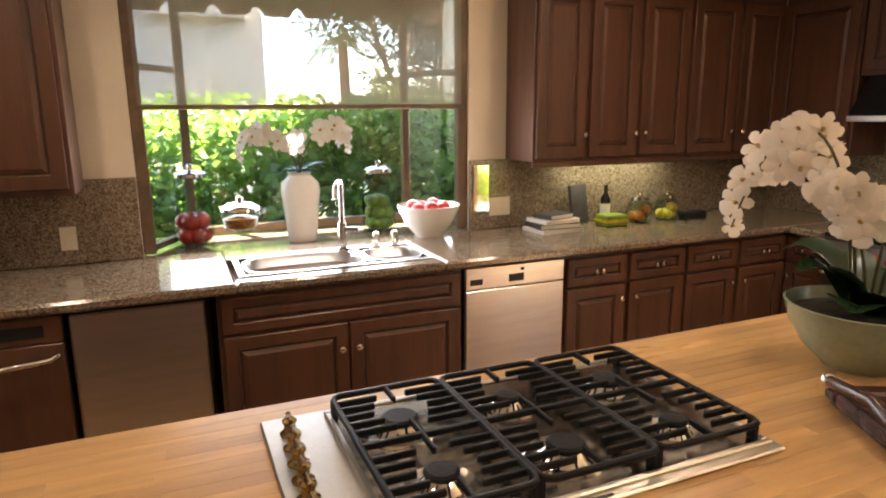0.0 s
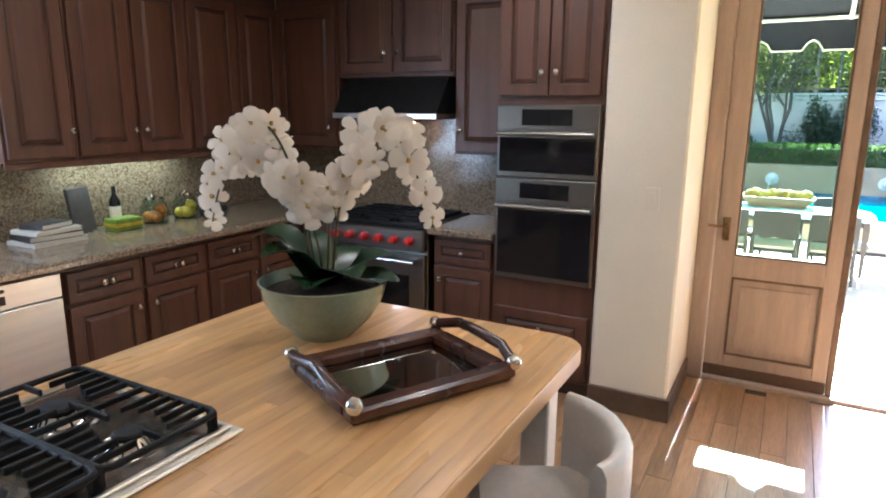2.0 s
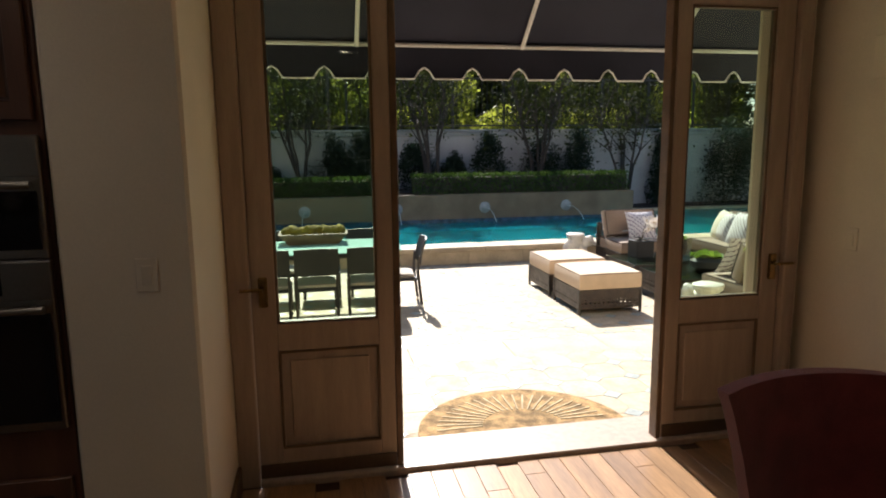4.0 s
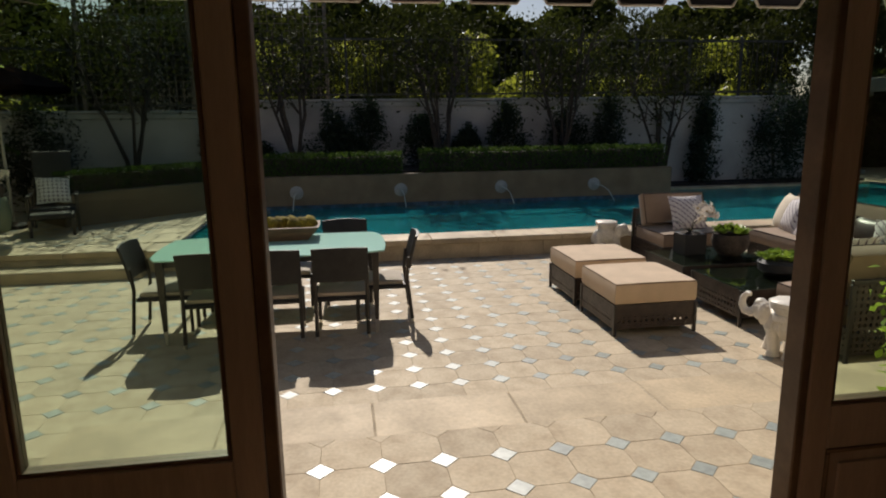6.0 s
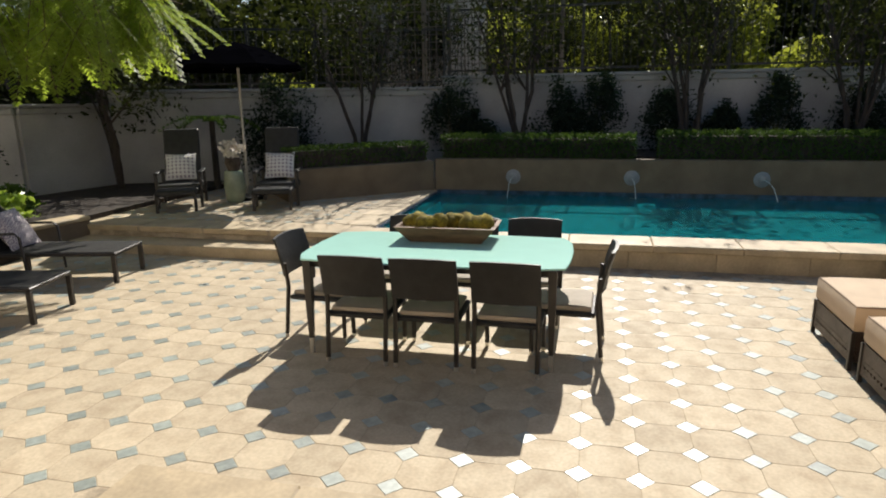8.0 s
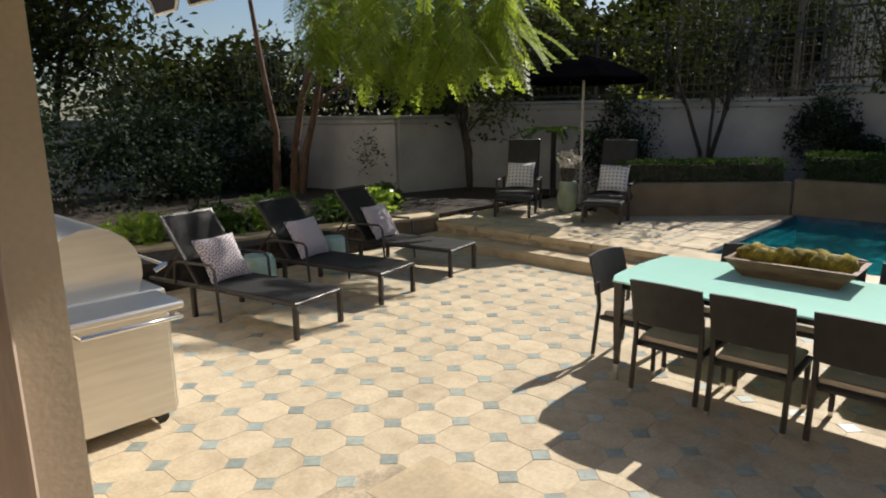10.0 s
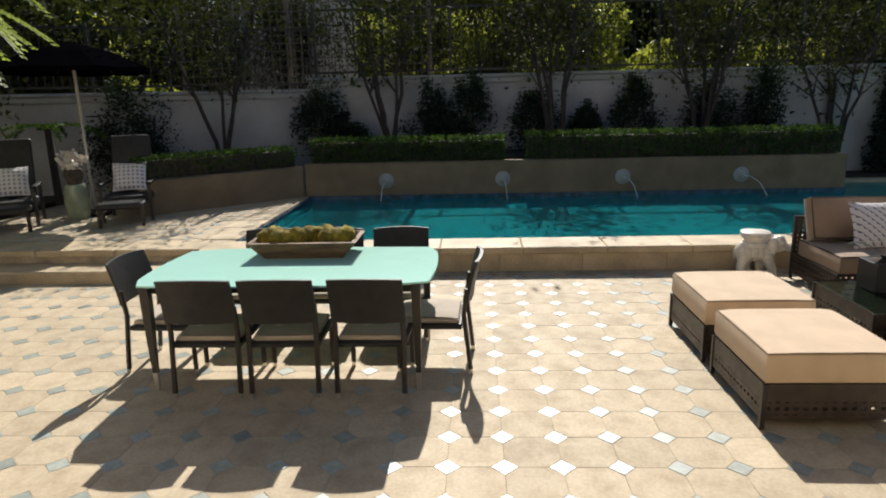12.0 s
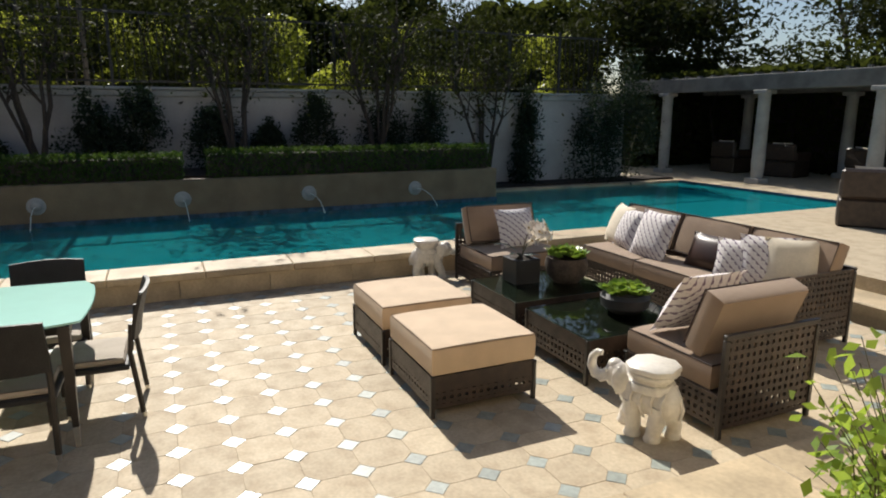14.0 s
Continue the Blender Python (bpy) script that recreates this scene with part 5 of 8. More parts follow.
def woven_base(t, w, d, z0, z1, leg_h=0.0):
    """Four perforated sides round a w x d base and four corner legs."""
    for x, y, deg, ln in ((0, 0, 0, w), (w, 0, 90, d), (w, d, 180, w), (0, d, 270, d)):
        part("woven_side", lattice(Geo(), ln, z1 - z0, side_m(x, y, z0, deg), solid=0.08), M_WICKER, t)
    for x in (0, w):
        for y in (0, d):
            part("leg", Geo().box(x - 0.014, x + 0.014, y - 0.014, y + 0.014, 0, z1, 0.003), M_FRAMEDARK, t)
    part("deck", Geo().box(0.01, w - 0.01, 0.01, d - 0.01, z1 - 0.012, z1), M_WICKER, t)


def cushion(geo, w, d, t, m=None):
    """A boxed cushion with a slightly domed top, 0..w, 0..d, 0..t."""
    n = 8
    vs, fs = [], []
    for i in range(n + 1):
        for j in range(n + 1):
            u, v = i / n, j / n
            e = 1 - (abs(2 * u - 1) ** 6 + abs(2 * v - 1) ** 6) * 0.5
            vs.append((0.008 + u * (w - 0.016), 0.008 + v * (d - 0.016), t - 0.012 + 0.018 * e))
    k = n + 1
    fs += [(i * k + j, (i + 1) * k + j, (i + 1) * k + j + 1, i * k + j + 1) for i in range(n) for j in range(n)]
    geo.add(vs, fs, m)
    ring = [(0.008, 0.008), (w - 0.008, 0.008), (w - 0.008, d - 0.008), (0.008, d - 0.008)]
    out = [(0, 0), (w, 0), (w, d), (0, d)]
    vs = [(x, y, 0.0) for x, y in ring] + [(x, y, 0.02) for x, y in out] + [(x, y, t - 0.03) for x, y in out] + [(x, y, t - 0.012) for x, y in ring]
    geo.add(vs, [(3, 2, 1, 0)] + [(r * 4 + a, r * 4 + (a + 1) % 4, r * 4 + 4 + (a + 1) % 4, r * 4 + 4 + a) for r in range(3) for a in range(4)], m)
    return geo


def piping(w, d, z, m=None):
    return Geo().tube([(0, 0, z), (w, 0, z), (w, d, z), (0, d, z), (0, 0, z)], 0.006, 6, m=m)


def ottoman(m):
    t = thing("ottoman", "square sand canvas ottoman on a perforated woven base", "ottoman", m, "ottomans")
    woven_base(t, 0.74, 0.72, 0.06, 0.27)
    c = part("cushion", cushion(Geo(), 0.75, 0.73, 0.18, pose(-0.005, -0.005, 0.275)), M_CUSHIONLIGHT, t, smooth=40)
    part("piping", piping(0.735, 0.715, 0.443, pose(0.002, 0.002, 0)), M_CUSHION, c)
    return t


ottoman(pose(7.70, -3.74, PATIO))
ottoman(pose(8.62, -3.74, PATIO))


def coffee_table(m):
    t = thing("coffee_table", "low woven coffee table with a tinted glass top", "coffee table", m, "coffee tables")
    woven_base(t, 0.78, 0.98, 0.08, 0.325)
    part("glass_top", Geo().box(-0.01, 0.79, -0.01, 0.99, 0.328, 0.34, 0.003), M_TABLEGLASS, t, "tinted glass top")
    return t


coffee_table(pose(7.72, -5.16, PATIO))
coffee_table(pose(8.68, -5.16, PATIO))


def lounge_seat(name, label, category, m, seats, w=0.74, sides=()):
    """Armless woven seats in a row along x, the back at y=0.76..0.84, facing -y."""
    t = thing(name, label, category, m)
    W = w * seats
    for x, y, deg, ln in ((0, 0, 0, W), (W, 0, 90, 0.8), (0, 0.8, 270, 0.8)):
        part("woven_side", lattice(Geo(), ln, 0.2, side_m(x, y, 0.06, deg)), M_WICKER, t)
    part("woven_back", lattice(Geo(), W, 0.56, side_m(W, 0.8, 0.06, 180)), M_WICKER, t)
    part("top_rail", Geo().box(-0.015, W + 0.015, 0.785, 0.815, 0.605, 0.635, 0.004), M_FRAMEDARK, t)
    for x in (0, W):
        part("leg", Geo().box(x - 0.015, x + 0.015, -0.015, 0.015, 0, 0.26, 0.003), M_FRAMEDARK, t)
        part("leg", Geo().box(x - 0.015, x + 0.015, 0.785, 0.815, 0, 0.6, 0.003), M_FRAMEDARK, t)
    part("deck", Geo().box(0.01, W - 0.01, 0.01, 0.79, 0.25, 0.262), M_WICKER, t)
    for x in sides:
        part("woven_arm", lattice(Geo(), 0.8, 0.36, side_m(x, 0, 0.262, 90)), M_WICKER, t)
    for i in range(seats):
        c = part("seat_cushion", cushion(Geo(), w - 0.01, 0.72, 0.16, pose(i * w + 0.005, -0.01, 0.264)), M_CUSHION, t, smooth=40)
        part("piping", piping(w - 0.024, 0.706, 0.412, pose(i * w + 0.012, -0.003, 0)), M_PIPING, c)
        b = part("back_cushion", cushion(Geo(), w - 0.03, 0.4, 0.15, pose(i * w + 0.015, 0.605, 0.425, 70)), M_CUSHION, t, smooth=40)
        part("piping", piping(w - 0.04, 0.386, 0.145, pose(i * w + 0.02, 0.605, 0.43, 70)), M_PIPING, b)
    return t


# near chair faces +x, pool chair faces -x, the sofa faces +y
lounge_seat("armless_chair", "armless woven lounge chair with taupe cushions, back to the step", "lounge chair", side_m(7.6, -5.16, PATIO, 90), 1)
lounge_seat("armless_chair", "armless woven lounge chair with taupe cushions beside the pool", "lounge chair", side_m(9.9, -4.6, PATIO, 270), 1, 0.86)
lounge_seat("sofa", "long woven outdoor sofa with taupe seat cushions", "sofa", side_m(10.05, -5.85, PATIO, 180), 3, 0.83, (2.49,))


def throw_pillow(label, material, x, y, z, w, h, rz, tilt=68, t=0.16):
    p = thing("throw_pillow", label, "pillow", pose(x, y, z) @ Matrix.Rotation(radians(rz), 4, "Z") @ pose(0, 0, 0, tilt))
    part("cover", Geo().pillow(w, h, t), material, p, smooth=70)


SOFA_Z = PATIO + 0.43
LP, RP = "white throw pillow with a linked purple-grey print", "round-printed pillow"
throw_pillow("ivory throw pillow on the sofa", M_IVORY, 9.95, -6.25, SOFA_Z + 0.2, 0.46, 0.46, 160)
throw_pillow(LP, M_LINKS, 9.7, -6.17, SOFA_Z + 0.2, 0.44, 0.44, 165)
throw_pillow(LP, M_LINKS, 9.25, -6.1, SOFA_Z + 0.21, 0.52, 0.5, 178)
throw_pillow("chocolate satin lumbar pillow", M_BROWNPILLOW, 8.6, -6.2, SOFA_Z + 0.15, 0.52, 0.34, 182)
throw_pillow(LP, M_LINKS, 8.2, -6.1, SOFA_Z + 0.17, 0.4, 0.38, 208)
throw_pillow(LP, M_LINKS, 8.0, -6.2, SOFA_Z + 0.2, 0.46, 0.44, 218)
throw_pillow("ivory throw pillow on the sofa", M_IVORY, 7.83, -6.28, SOFA_Z + 0.2, 0.44, 0.44, 222)
throw_pillow(LP, M_LINKS, 7.33, -4.74, SOFA_Z + 0.22, 0.54, 0.5, 90, 58)
throw_pillow(LP, M_LINKS, 10.22, -5.08, SOFA_Z + 0.2, 0.46, 0.44, 270, 65)


def succulent_pot(m, pot_prof, material, label, seed, r, h):
    t = thing("potted_succulent", label, "plant", m)
    part("pot", Geo().lathe(pot_prof, 28), material, t, smooth=40)
    pts = []
    rng = np.random.default_rng(seed)
    g = Geo()
    for k in range(34):
        a, q = rng.uniform(0, 6.28), r * math.sqrt(rng.uniform(0, 1))
        cx, cy = q * math.cos(a), q * math.sin(a)
        for j in range(13):
            b, up = rng.uniform(0, 6.28), rng.uniform(0.25, 1.2)
            d = Vector((math.cos(b), math.sin(b), up)).normalized()
            s = d.cross(Vector((0, 0, 1))).normalized()
            c = Vector((cx, cy, h + 0.02 * (1 - q / r) * 2))
            ln = rng.uniform(0.05, 0.095)
            g.add([c, c + d * ln * 0.6 + s * ln * 0.35, c + d * ln, c + d * ln * 0.6 - s * ln * 0.35], [(0, 1, 2, 3)])
    part("leaves", g, M_SUCC, t, "bright yellow-green rosettes")
    part("soil", Geo().lathe([(0.001, h - 0.02), (r * 1.05, h - 0.02)], 20, caps=False), M_SOIL, t)


CT = PATIO + 0.34
succulent_pot(pose(9.05, -4.92, CT) @ Matrix.Scale(1.15, 4), [(0.001, 0), (0.1, 0), (0.15, 0.06), (0.17, 0.14), (0.155, 0.2), (0.145, 0.19)], M_POT, "bright succulents in a rough clay pot", 3, 0.13, 0.2)
succulent_pot(pose(8.12, -4.82, CT), [(0.001, 0), (0.12, 0), (0.18, 0.05), (0.19, 0.12), (0.16, 0.15), (0.15, 0.14)], M_DARKPOT, "bright succulents in a low charcoal bowl", 4, 0.15, 0.15)


# orchids
petal = Geo()
for k in range(5):
    a = 2 * math.pi * k / 5 + 0.3
    wide = 0.9 if k in (1, 4) else 0.55
    d, s = Vector((math.cos(a), math.sin(a), 0)), Vector((-math.sin(a), math.cos(a), 0))
    up = Vector((0, 0, 1))
    row = [(0.1, 0.12, 0.0), (0.45, 0.5, 0.06), (0.8, 0.55, 0.05), (1.0, 0.2, -0.02)]
    vs = []
    for u, w, z in row:
        vs += [d * u - s * w * wide + up * (z - 0.05), d * u + up * z, d * u + s * w * wide + up * (z - 0.05)]
    petal.add(vs, [(i * 3 + j, i * 3 + j + 1, i * 3 + j + 4, i * 3 + j + 3) for i in range(3) for j in range(2)])
PETAL_MESH = petal.mesh("flower", 80)
PETAL_MESH.materials.append(M_PETAL)
LIP_MESH = Geo().ball(0, 0, 0.1, 0.16, 0.12, 0.14, 8, 5).mesh("lip", 60)
LIP_MESH.materials.append(M_LIP)


def flower(parent, p, d, size, rng):
    q = Vector(d).to_track_quat("Z", "Y").to_matrix().to_4x4()
    f = part("flower", PETAL_MESH, M_PETAL, parent, m=Matrix.Translation(p) @ q @ pose(0, 0, 0, 0, 0, rng.uniform(0, 360)) @ Matrix.Scale(size, 4))
    part("lip", LIP_MESH, M_LIP, f)


def orchid_leaf(parent, a, ln, w, up):
    d, s = Vector((math.cos(a), math.sin(a), 0)), Vector((-math.sin(a), math.cos(a), 0))
    vs = []
    for i in range(7):
        u = i / 6
        ww = w * math.sin(math.pi * (0.12 + 0.86 * u)) ** 0.7
        c = d * ln * u * (1 - 0.15 * up) + Vector((0, 0, up * ln * u * (1.15 - 0.75 * u)))
        vs += [c - s * ww + Vector((0, 0, 0.25 * ww)), c, c + s * ww + Vector((0, 0, 0.25 * ww))]
    fs = [(i * 3 + j, i * 3 + j + 1, i * 3 + j + 4, i * 3 + j + 3) for i in range(6) for j in range(2)]
    return vs, fs


def orchid(name, label, m, pot_geo, pot_mat, soil_r, soil_z, stems, leaves, size, seed, count=13):
    t = thing(name, label, "plant", m)
    part("pot", pot_geo, pot_mat, t, smooth=50)
    if soil_r:
        part("moss", Geo().lathe([(0.001, soil_z + 0.015), (soil_r * 0.6, soil_z + 0.01), (soil_r, soil_z - 0.005)], 24, caps=False), M_SOIL, t)
    rng = random.Random(seed)
    for a, ln, w, up in leaves:
        vs, fs = orchid_leaf(t, a, ln, w, up)
        part("leaf", Geo().add(vs, fs), M_ORCHLEAF, t, smooth=80, m=pose(0, 0, soil_z))
    for pts in stems:
        P4 = [Vector(p) for p in pts]
        curve = []
        n = 18
        for i in range(n + 1):
            u = i / n
            curve.append((1 - u) ** 3 * P4[0] + 3 * u * (1 - u) ** 2 * P4[1] + 3 * u * u * (1 - u) * P4[2] + u ** 3 * P4[3])
        part("stem", Geo().tube(curve, 0.005, 6, 0.003), M_STEM, t, smooth=60)
        for k in range(count):
            u = 0.42 + 0.58 * k / (count - 1)
            p = curve[min(n, int(u * n))].lerp(curve[min(n, int(u * n) + 1)], u * n - int(u * n))
            side = Vector((rng.uniform(-1, 1), rng.uniform(-1, 0.6), rng.uniform(-0.6, 0.9)))
            s = size * rng.uniform(0.8, 1.1) * (0.75 if k == count - 1 else 1)
            flower(t, p + side * s * 0.65, side + Vector((-0.9, -0.75, 0)), s, rng)
    return t


bowl_prof = [(0.001, 0.0), (0.09, 0.0), (0.1, 0.012), (0.15, 0.06), (0.185, 0.12), (0.2, 0.175), (0.203, 0.18), (0.196, 0.182), (0.18, 0.13), (0.1, 0.1), (0.001, 0.1)]
orchid("potted_orchid", "white phalaenopsis orchids in a celadon glazed bowl", pose(1.81, 0.955, 0.92), Geo().lathe(bowl_prof, 40, caps=False), M_CELADON, 0.185, 0.15,
       [[(-0.02, 0.03, 0.15), (-0.03, 0.05, 0.70), (0.0, 0.30, 0.88), (0.0, 0.48, 0.32)],
        [(0.0, 0.03, 0.15), (-0.02, 0.02, 0.48), (-0.02, 0.18, 0.66), (0.0, 0.38, 0.52)],
        [(0.02, -0.02, 0.15), (0.02, -0.05, 0.66), (0.0, -0.26, 0.84), (0.0, -0.38, 0.42)],
        [(0.02, 0.0, 0.15), (0.04, 0.0, 0.42), (0.0, -0.03, 0.54), (0.0, -0.22, 0.54)],
        [(0.0, 0.0, 0.15), (0.02, 0.02, 0.35), (-0.06, 0.05, 0.5), (-0.1, 0.06, 0.5)]],
       [(2.0, 0.28, 0.095, 1.4), (3.6, 0.22, 0.08, 0.6), (4.3, 0.24, 0.085, 0.8), (4.9, 0.27, 0.085, 0.4), (5.6, 0.28, 0.085, 0.7), (1.2, 0.26, 0.09, 1.2), (0.2, 0.24, 0.08, 0.9), (2.7, 0.24, 0.085, 1.3)], 0.058, 2, 12)
vase_prof = [(0.001, 0), (0.075, 0), (0.08, 0.01), (0.1, 0.2), (0.112, 0.28), (0.105, 0.33), (0.07, 0.365), (0.06, 0.375), (0.068, 0.39), (0.062, 0.39), (0.05, 0.36), (0.001, 0.34)]
orchid("window_orchid", "white orchids in a tall white ceramic vase on the window ledge", pose(0.73, 3.48, 0.921), Geo().lathe(vase_prof, 32, caps=False), M_CERAMIC, 0, 0.39,
       [[(0, 0, 0.36), (-0.05, 0, 0.6), (-0.2, 0.02, 0.72), (-0.3, 0, 0.5)], [(0, 0, 0.36), (0.03, 0, 0.62), (0.2, 0, 0.72), (0.3, 0, 0.52)], [(0, 0, 0.36), (0, -0.03, 0.5), (-0.02, -0.05, 0.62), (-0.05, -0.08, 0.55)]],
       [(0.2, 0.2, 0.035, 0.5), (3.0, 0.1, 0.03, 0.3), (1.6, 0.1, 0.03, 0.5), (5.5, 0.12, 0.03, 0.3)], 0.062, 9, 11)
cube = Geo().box(-0.125, 0.125, -0.125, 0.125, 0, 0.22, 0.004)
orchid("patio_orchid", "white orchid in a square black pot on the coffee table", pose(9.22, -4.55, CT), cube, M_BLACK, 0.11, 0.225,
       [[(0, 0, 0.2), (0, -0.04, 0.5), (0.02, -0.14, 0.56), (0.02, -0.3, 0.4)], [(0, 0, 0.2), (0, -0.06, 0.42), (-0.04, -0.12, 0.46), (-0.05, -0.25, 0.38)]], [(1.2, 0.3, 0.03, 0.9), (2.0, 0.2, 0.03, 0.6), (4.0, 0.18, 0.03, 0.3)], 0.07, 5, 10)

# dining set
def barrel(hx, hy, bx, by, corner):
    pts = []
    n = 10
    for i in range(n):
        u = -1 + 2 * i / n
        pts.append((hx + bx * (1 - u * u), u * (hy - corner)))
    for i in range(n):
        u = 1 - 2 * i / n
        pts.append((u * (hx - corner), hy + by * (1 - u * u)))
    for i in range(n):
        u = 1 - 2 * i / n
        pts.append((-hx - bx * (1 - u * u), u * (hy - corner)))
    for i in range(n):
        u = -1 + 2 * i / n
        pts.append((u * (hx - corner), -hy - by * (1 - u * u)))
    return pts


TX, TY = 8.66, -0.20
dt = thing("dining_table", "outdoor dining table with a frosted aqua glass top", "table", pose(TX, TY, PATIO))
part("glass_top", Geo().prism(barrel(0.5, 0.95, 0.03, 0.035, 0.05), 0.715, 0.727, 0.004), M_AQUA, dt, "frosted aqua glass")
part("apron", Geo().box(-0.4, 0.4, -0.89, -0.86, 0.65, 0.712, 0.004).box(-0.4, 0.4, 0.86, 0.89, 0.65, 0.712, 0.004).box(-0.42, -0.39, -0.9, 0.9, 0.65, 0.712, 0.004).box(0.39, 0.42, -0.9, 0.9, 0.65, 0.712, 0.004), M_FRAMEDARK, dt)
for sx in (-1, 1):
    for sy in (-1, 1):
        lg = part("leg", Geo().lathe([(0.022, 0.12), (0.036, 0.45), (0.042, 0.712)], 4, pose(sx * 0.45, sy * 0.87, 0) @ pose(0, 0, 0, 0, 0, 45)), M_FRAMEDARK, dt)
        part("foot", Geo().lathe([(0.017, 0.0), (0.023, 0.119)], 4, pose(sx * 0.45, sy * 0.87, 0) @ pose(0, 0, 0, 0, 0, 45)), M_STEEL, lg, "brushed metal foot")
mb = thing("moss_trough", "shallow wooden trough filled with mounded moss", "planter", pose(8.98, -0.2, PATIO + 0.727) @ Matrix.Diagonal((1.1, 1.1, 1.15, 1)))
g = Geo()
rings = [[(-0.13, -0.26, 0), (0.13, -0.26, 0), (0.13, 0.26, 0), (-0.13, 0.26, 0)], [(-0.2, -0.36, 0.11), (0.2, -0.36, 0.11), (0.2, 0.36, 0.11), (-0.2, 0.36, 0.11)], [(-0.175, -0.33, 0.112), (0.175, -0.33, 0.112), (0.175, 0.33, 0.112), (-0.175, 0.33, 0.112)], [(-0.15, -0.3, 0.06), (0.15, -0.3, 0.06), (0.15, 0.3, 0.06), (-0.15, 0.3, 0.06)]]
g.add([p for r in rings for p in r], [(3, 2, 1, 0), (12, 13, 14, 15)] + [(r * 4 + a, r * 4 + (a + 1) % 4, r * 4 + 4 + (a + 1) % 4, r * 4 + 4 + a) for r in range(3) for a in range(4)])
part("trough", g, M_TROUGH, mb)
rng = random.Random(8)
for k in range(11):
    part("moss_mound", Geo().ball(rng.uniform(-0.09, 0.09), -0.27 + 0.054 * k, 0.115, 0.075, 0.07, 0.055 + rng.uniform(0, 0.02), 14, 9, lump=0.25, seed=k), M_MOSS, mb, smooth=80)


def dining_chair():
    t = thing("dining_chair", "dark woven outdoor dining chair with a grey-beige seat pad", "chair", group="patio dining chairs")
    W, D = 0.46, 0.46
    part("seat", Geo().box(-D / 2, D / 2, -W / 2, W / 2, 0.315, 0.352, 0.01), M_DARKWICKER, t)
    part("seat_pad", cushion(Geo(), D - 0.03, W - 0.05, 0.045, pose(-D / 2 + 0.025, -W / 2 + 0.025, 0.353)), M_SEATPAD, t, smooth=40)
    g = Geo()
    n = 6
    vs = []
    for th in (0.0, 0.022):
        for i in range(n + 1):
            for j in range(5):
                u, v = j / 4, i / n
                y = (u - 0.5) * W
                z = 0.5 + 0.29 * v + 0.012 * (1 - (2 * u - 1) ** 2) * v
                x = -D / 2 - 0.02 - 0.07 * v ** 1.4 - 0.03 * (1 - (2 * u - 1) ** 2) - th
                vs.append((x, y, z))
    k = (n + 1) * 5
    fs = []
    for i in range(n):
        for j in range(4):
            a = i * 5 + j
            fs += [(a, a + 1, a + 6, a + 5), (k + a + 5, k + a + 6, k + a + 1, k + a)]
    rim = [j for j in range(5)] + [i * 5 + 4 for i in range(1, n + 1)] + [n * 5 + j for j in range(3, -1, -1)] + [i * 5 for i in range(n - 1, 0, -1)]
    fs += [(rim[q], k + rim[q], k + rim[(q + 1) % len(rim)], rim[(q + 1) % len(rim)]) for q in range(len(rim))]
    part("backrest", g.add(vs, fs), M_DARKWICKER, t, smooth=50)
    for sy in (-1, 1):
        lg = part("leg", Geo().tube([(-D / 2 - 0.05, sy * (W / 2 - 0.015), 0.03), (-D / 2 - 0.01, sy * (W / 2 - 0.015), 0.42), (-D / 2 - 0.03, sy * (W / 2 - 0.015), 0.6)], 0.017, 6), M_FRAMEDARK, t, smooth=50)
        part("glide", Geo().cyl(-D / 2 - 0.053, sy * (W / 2 - 0.015), 0.0, 0.03, 0.015, 8), M_STEEL, lg, "metal foot glide")
        lg = part("leg", Geo().tube([(D / 2 - 0.02, sy * (W / 2 - 0.02), 0.03), (D / 2 - 0.02, sy * (W / 2 - 0.02), 0.32)], 0.017, 6), M_FRAMEDARK, t, smooth=50)
        part("glide", Geo().cyl(D / 2 - 0.02, sy * (W / 2 - 0.02), 0.0, 0.03, 0.015, 8), M_STEEL, lg, "metal foot glide")
    part("back_handle", Geo().ball(-D / 2 - 0.058, 0, 0.5, 0.008, 0.03, 0.012, 12, 6), M_STEEL, t, "small oval metal badge", 60)
    return t


ch = dining_chair()
ch.matrix_basis = pose(8.37, 0.28, PATIO)
for x, y, rz in ((8.37, -0.22, 1), (8.37, -0.78, -1), (9.25, 0.25, 180), (9.25, -0.28, 179), (9.25, -0.84, 182), (8.68, 0.72, 268), (8.68, -1.13, 88)):
    copy_thing(ch, pose(x, y, PATIO, 0, 0, rz))


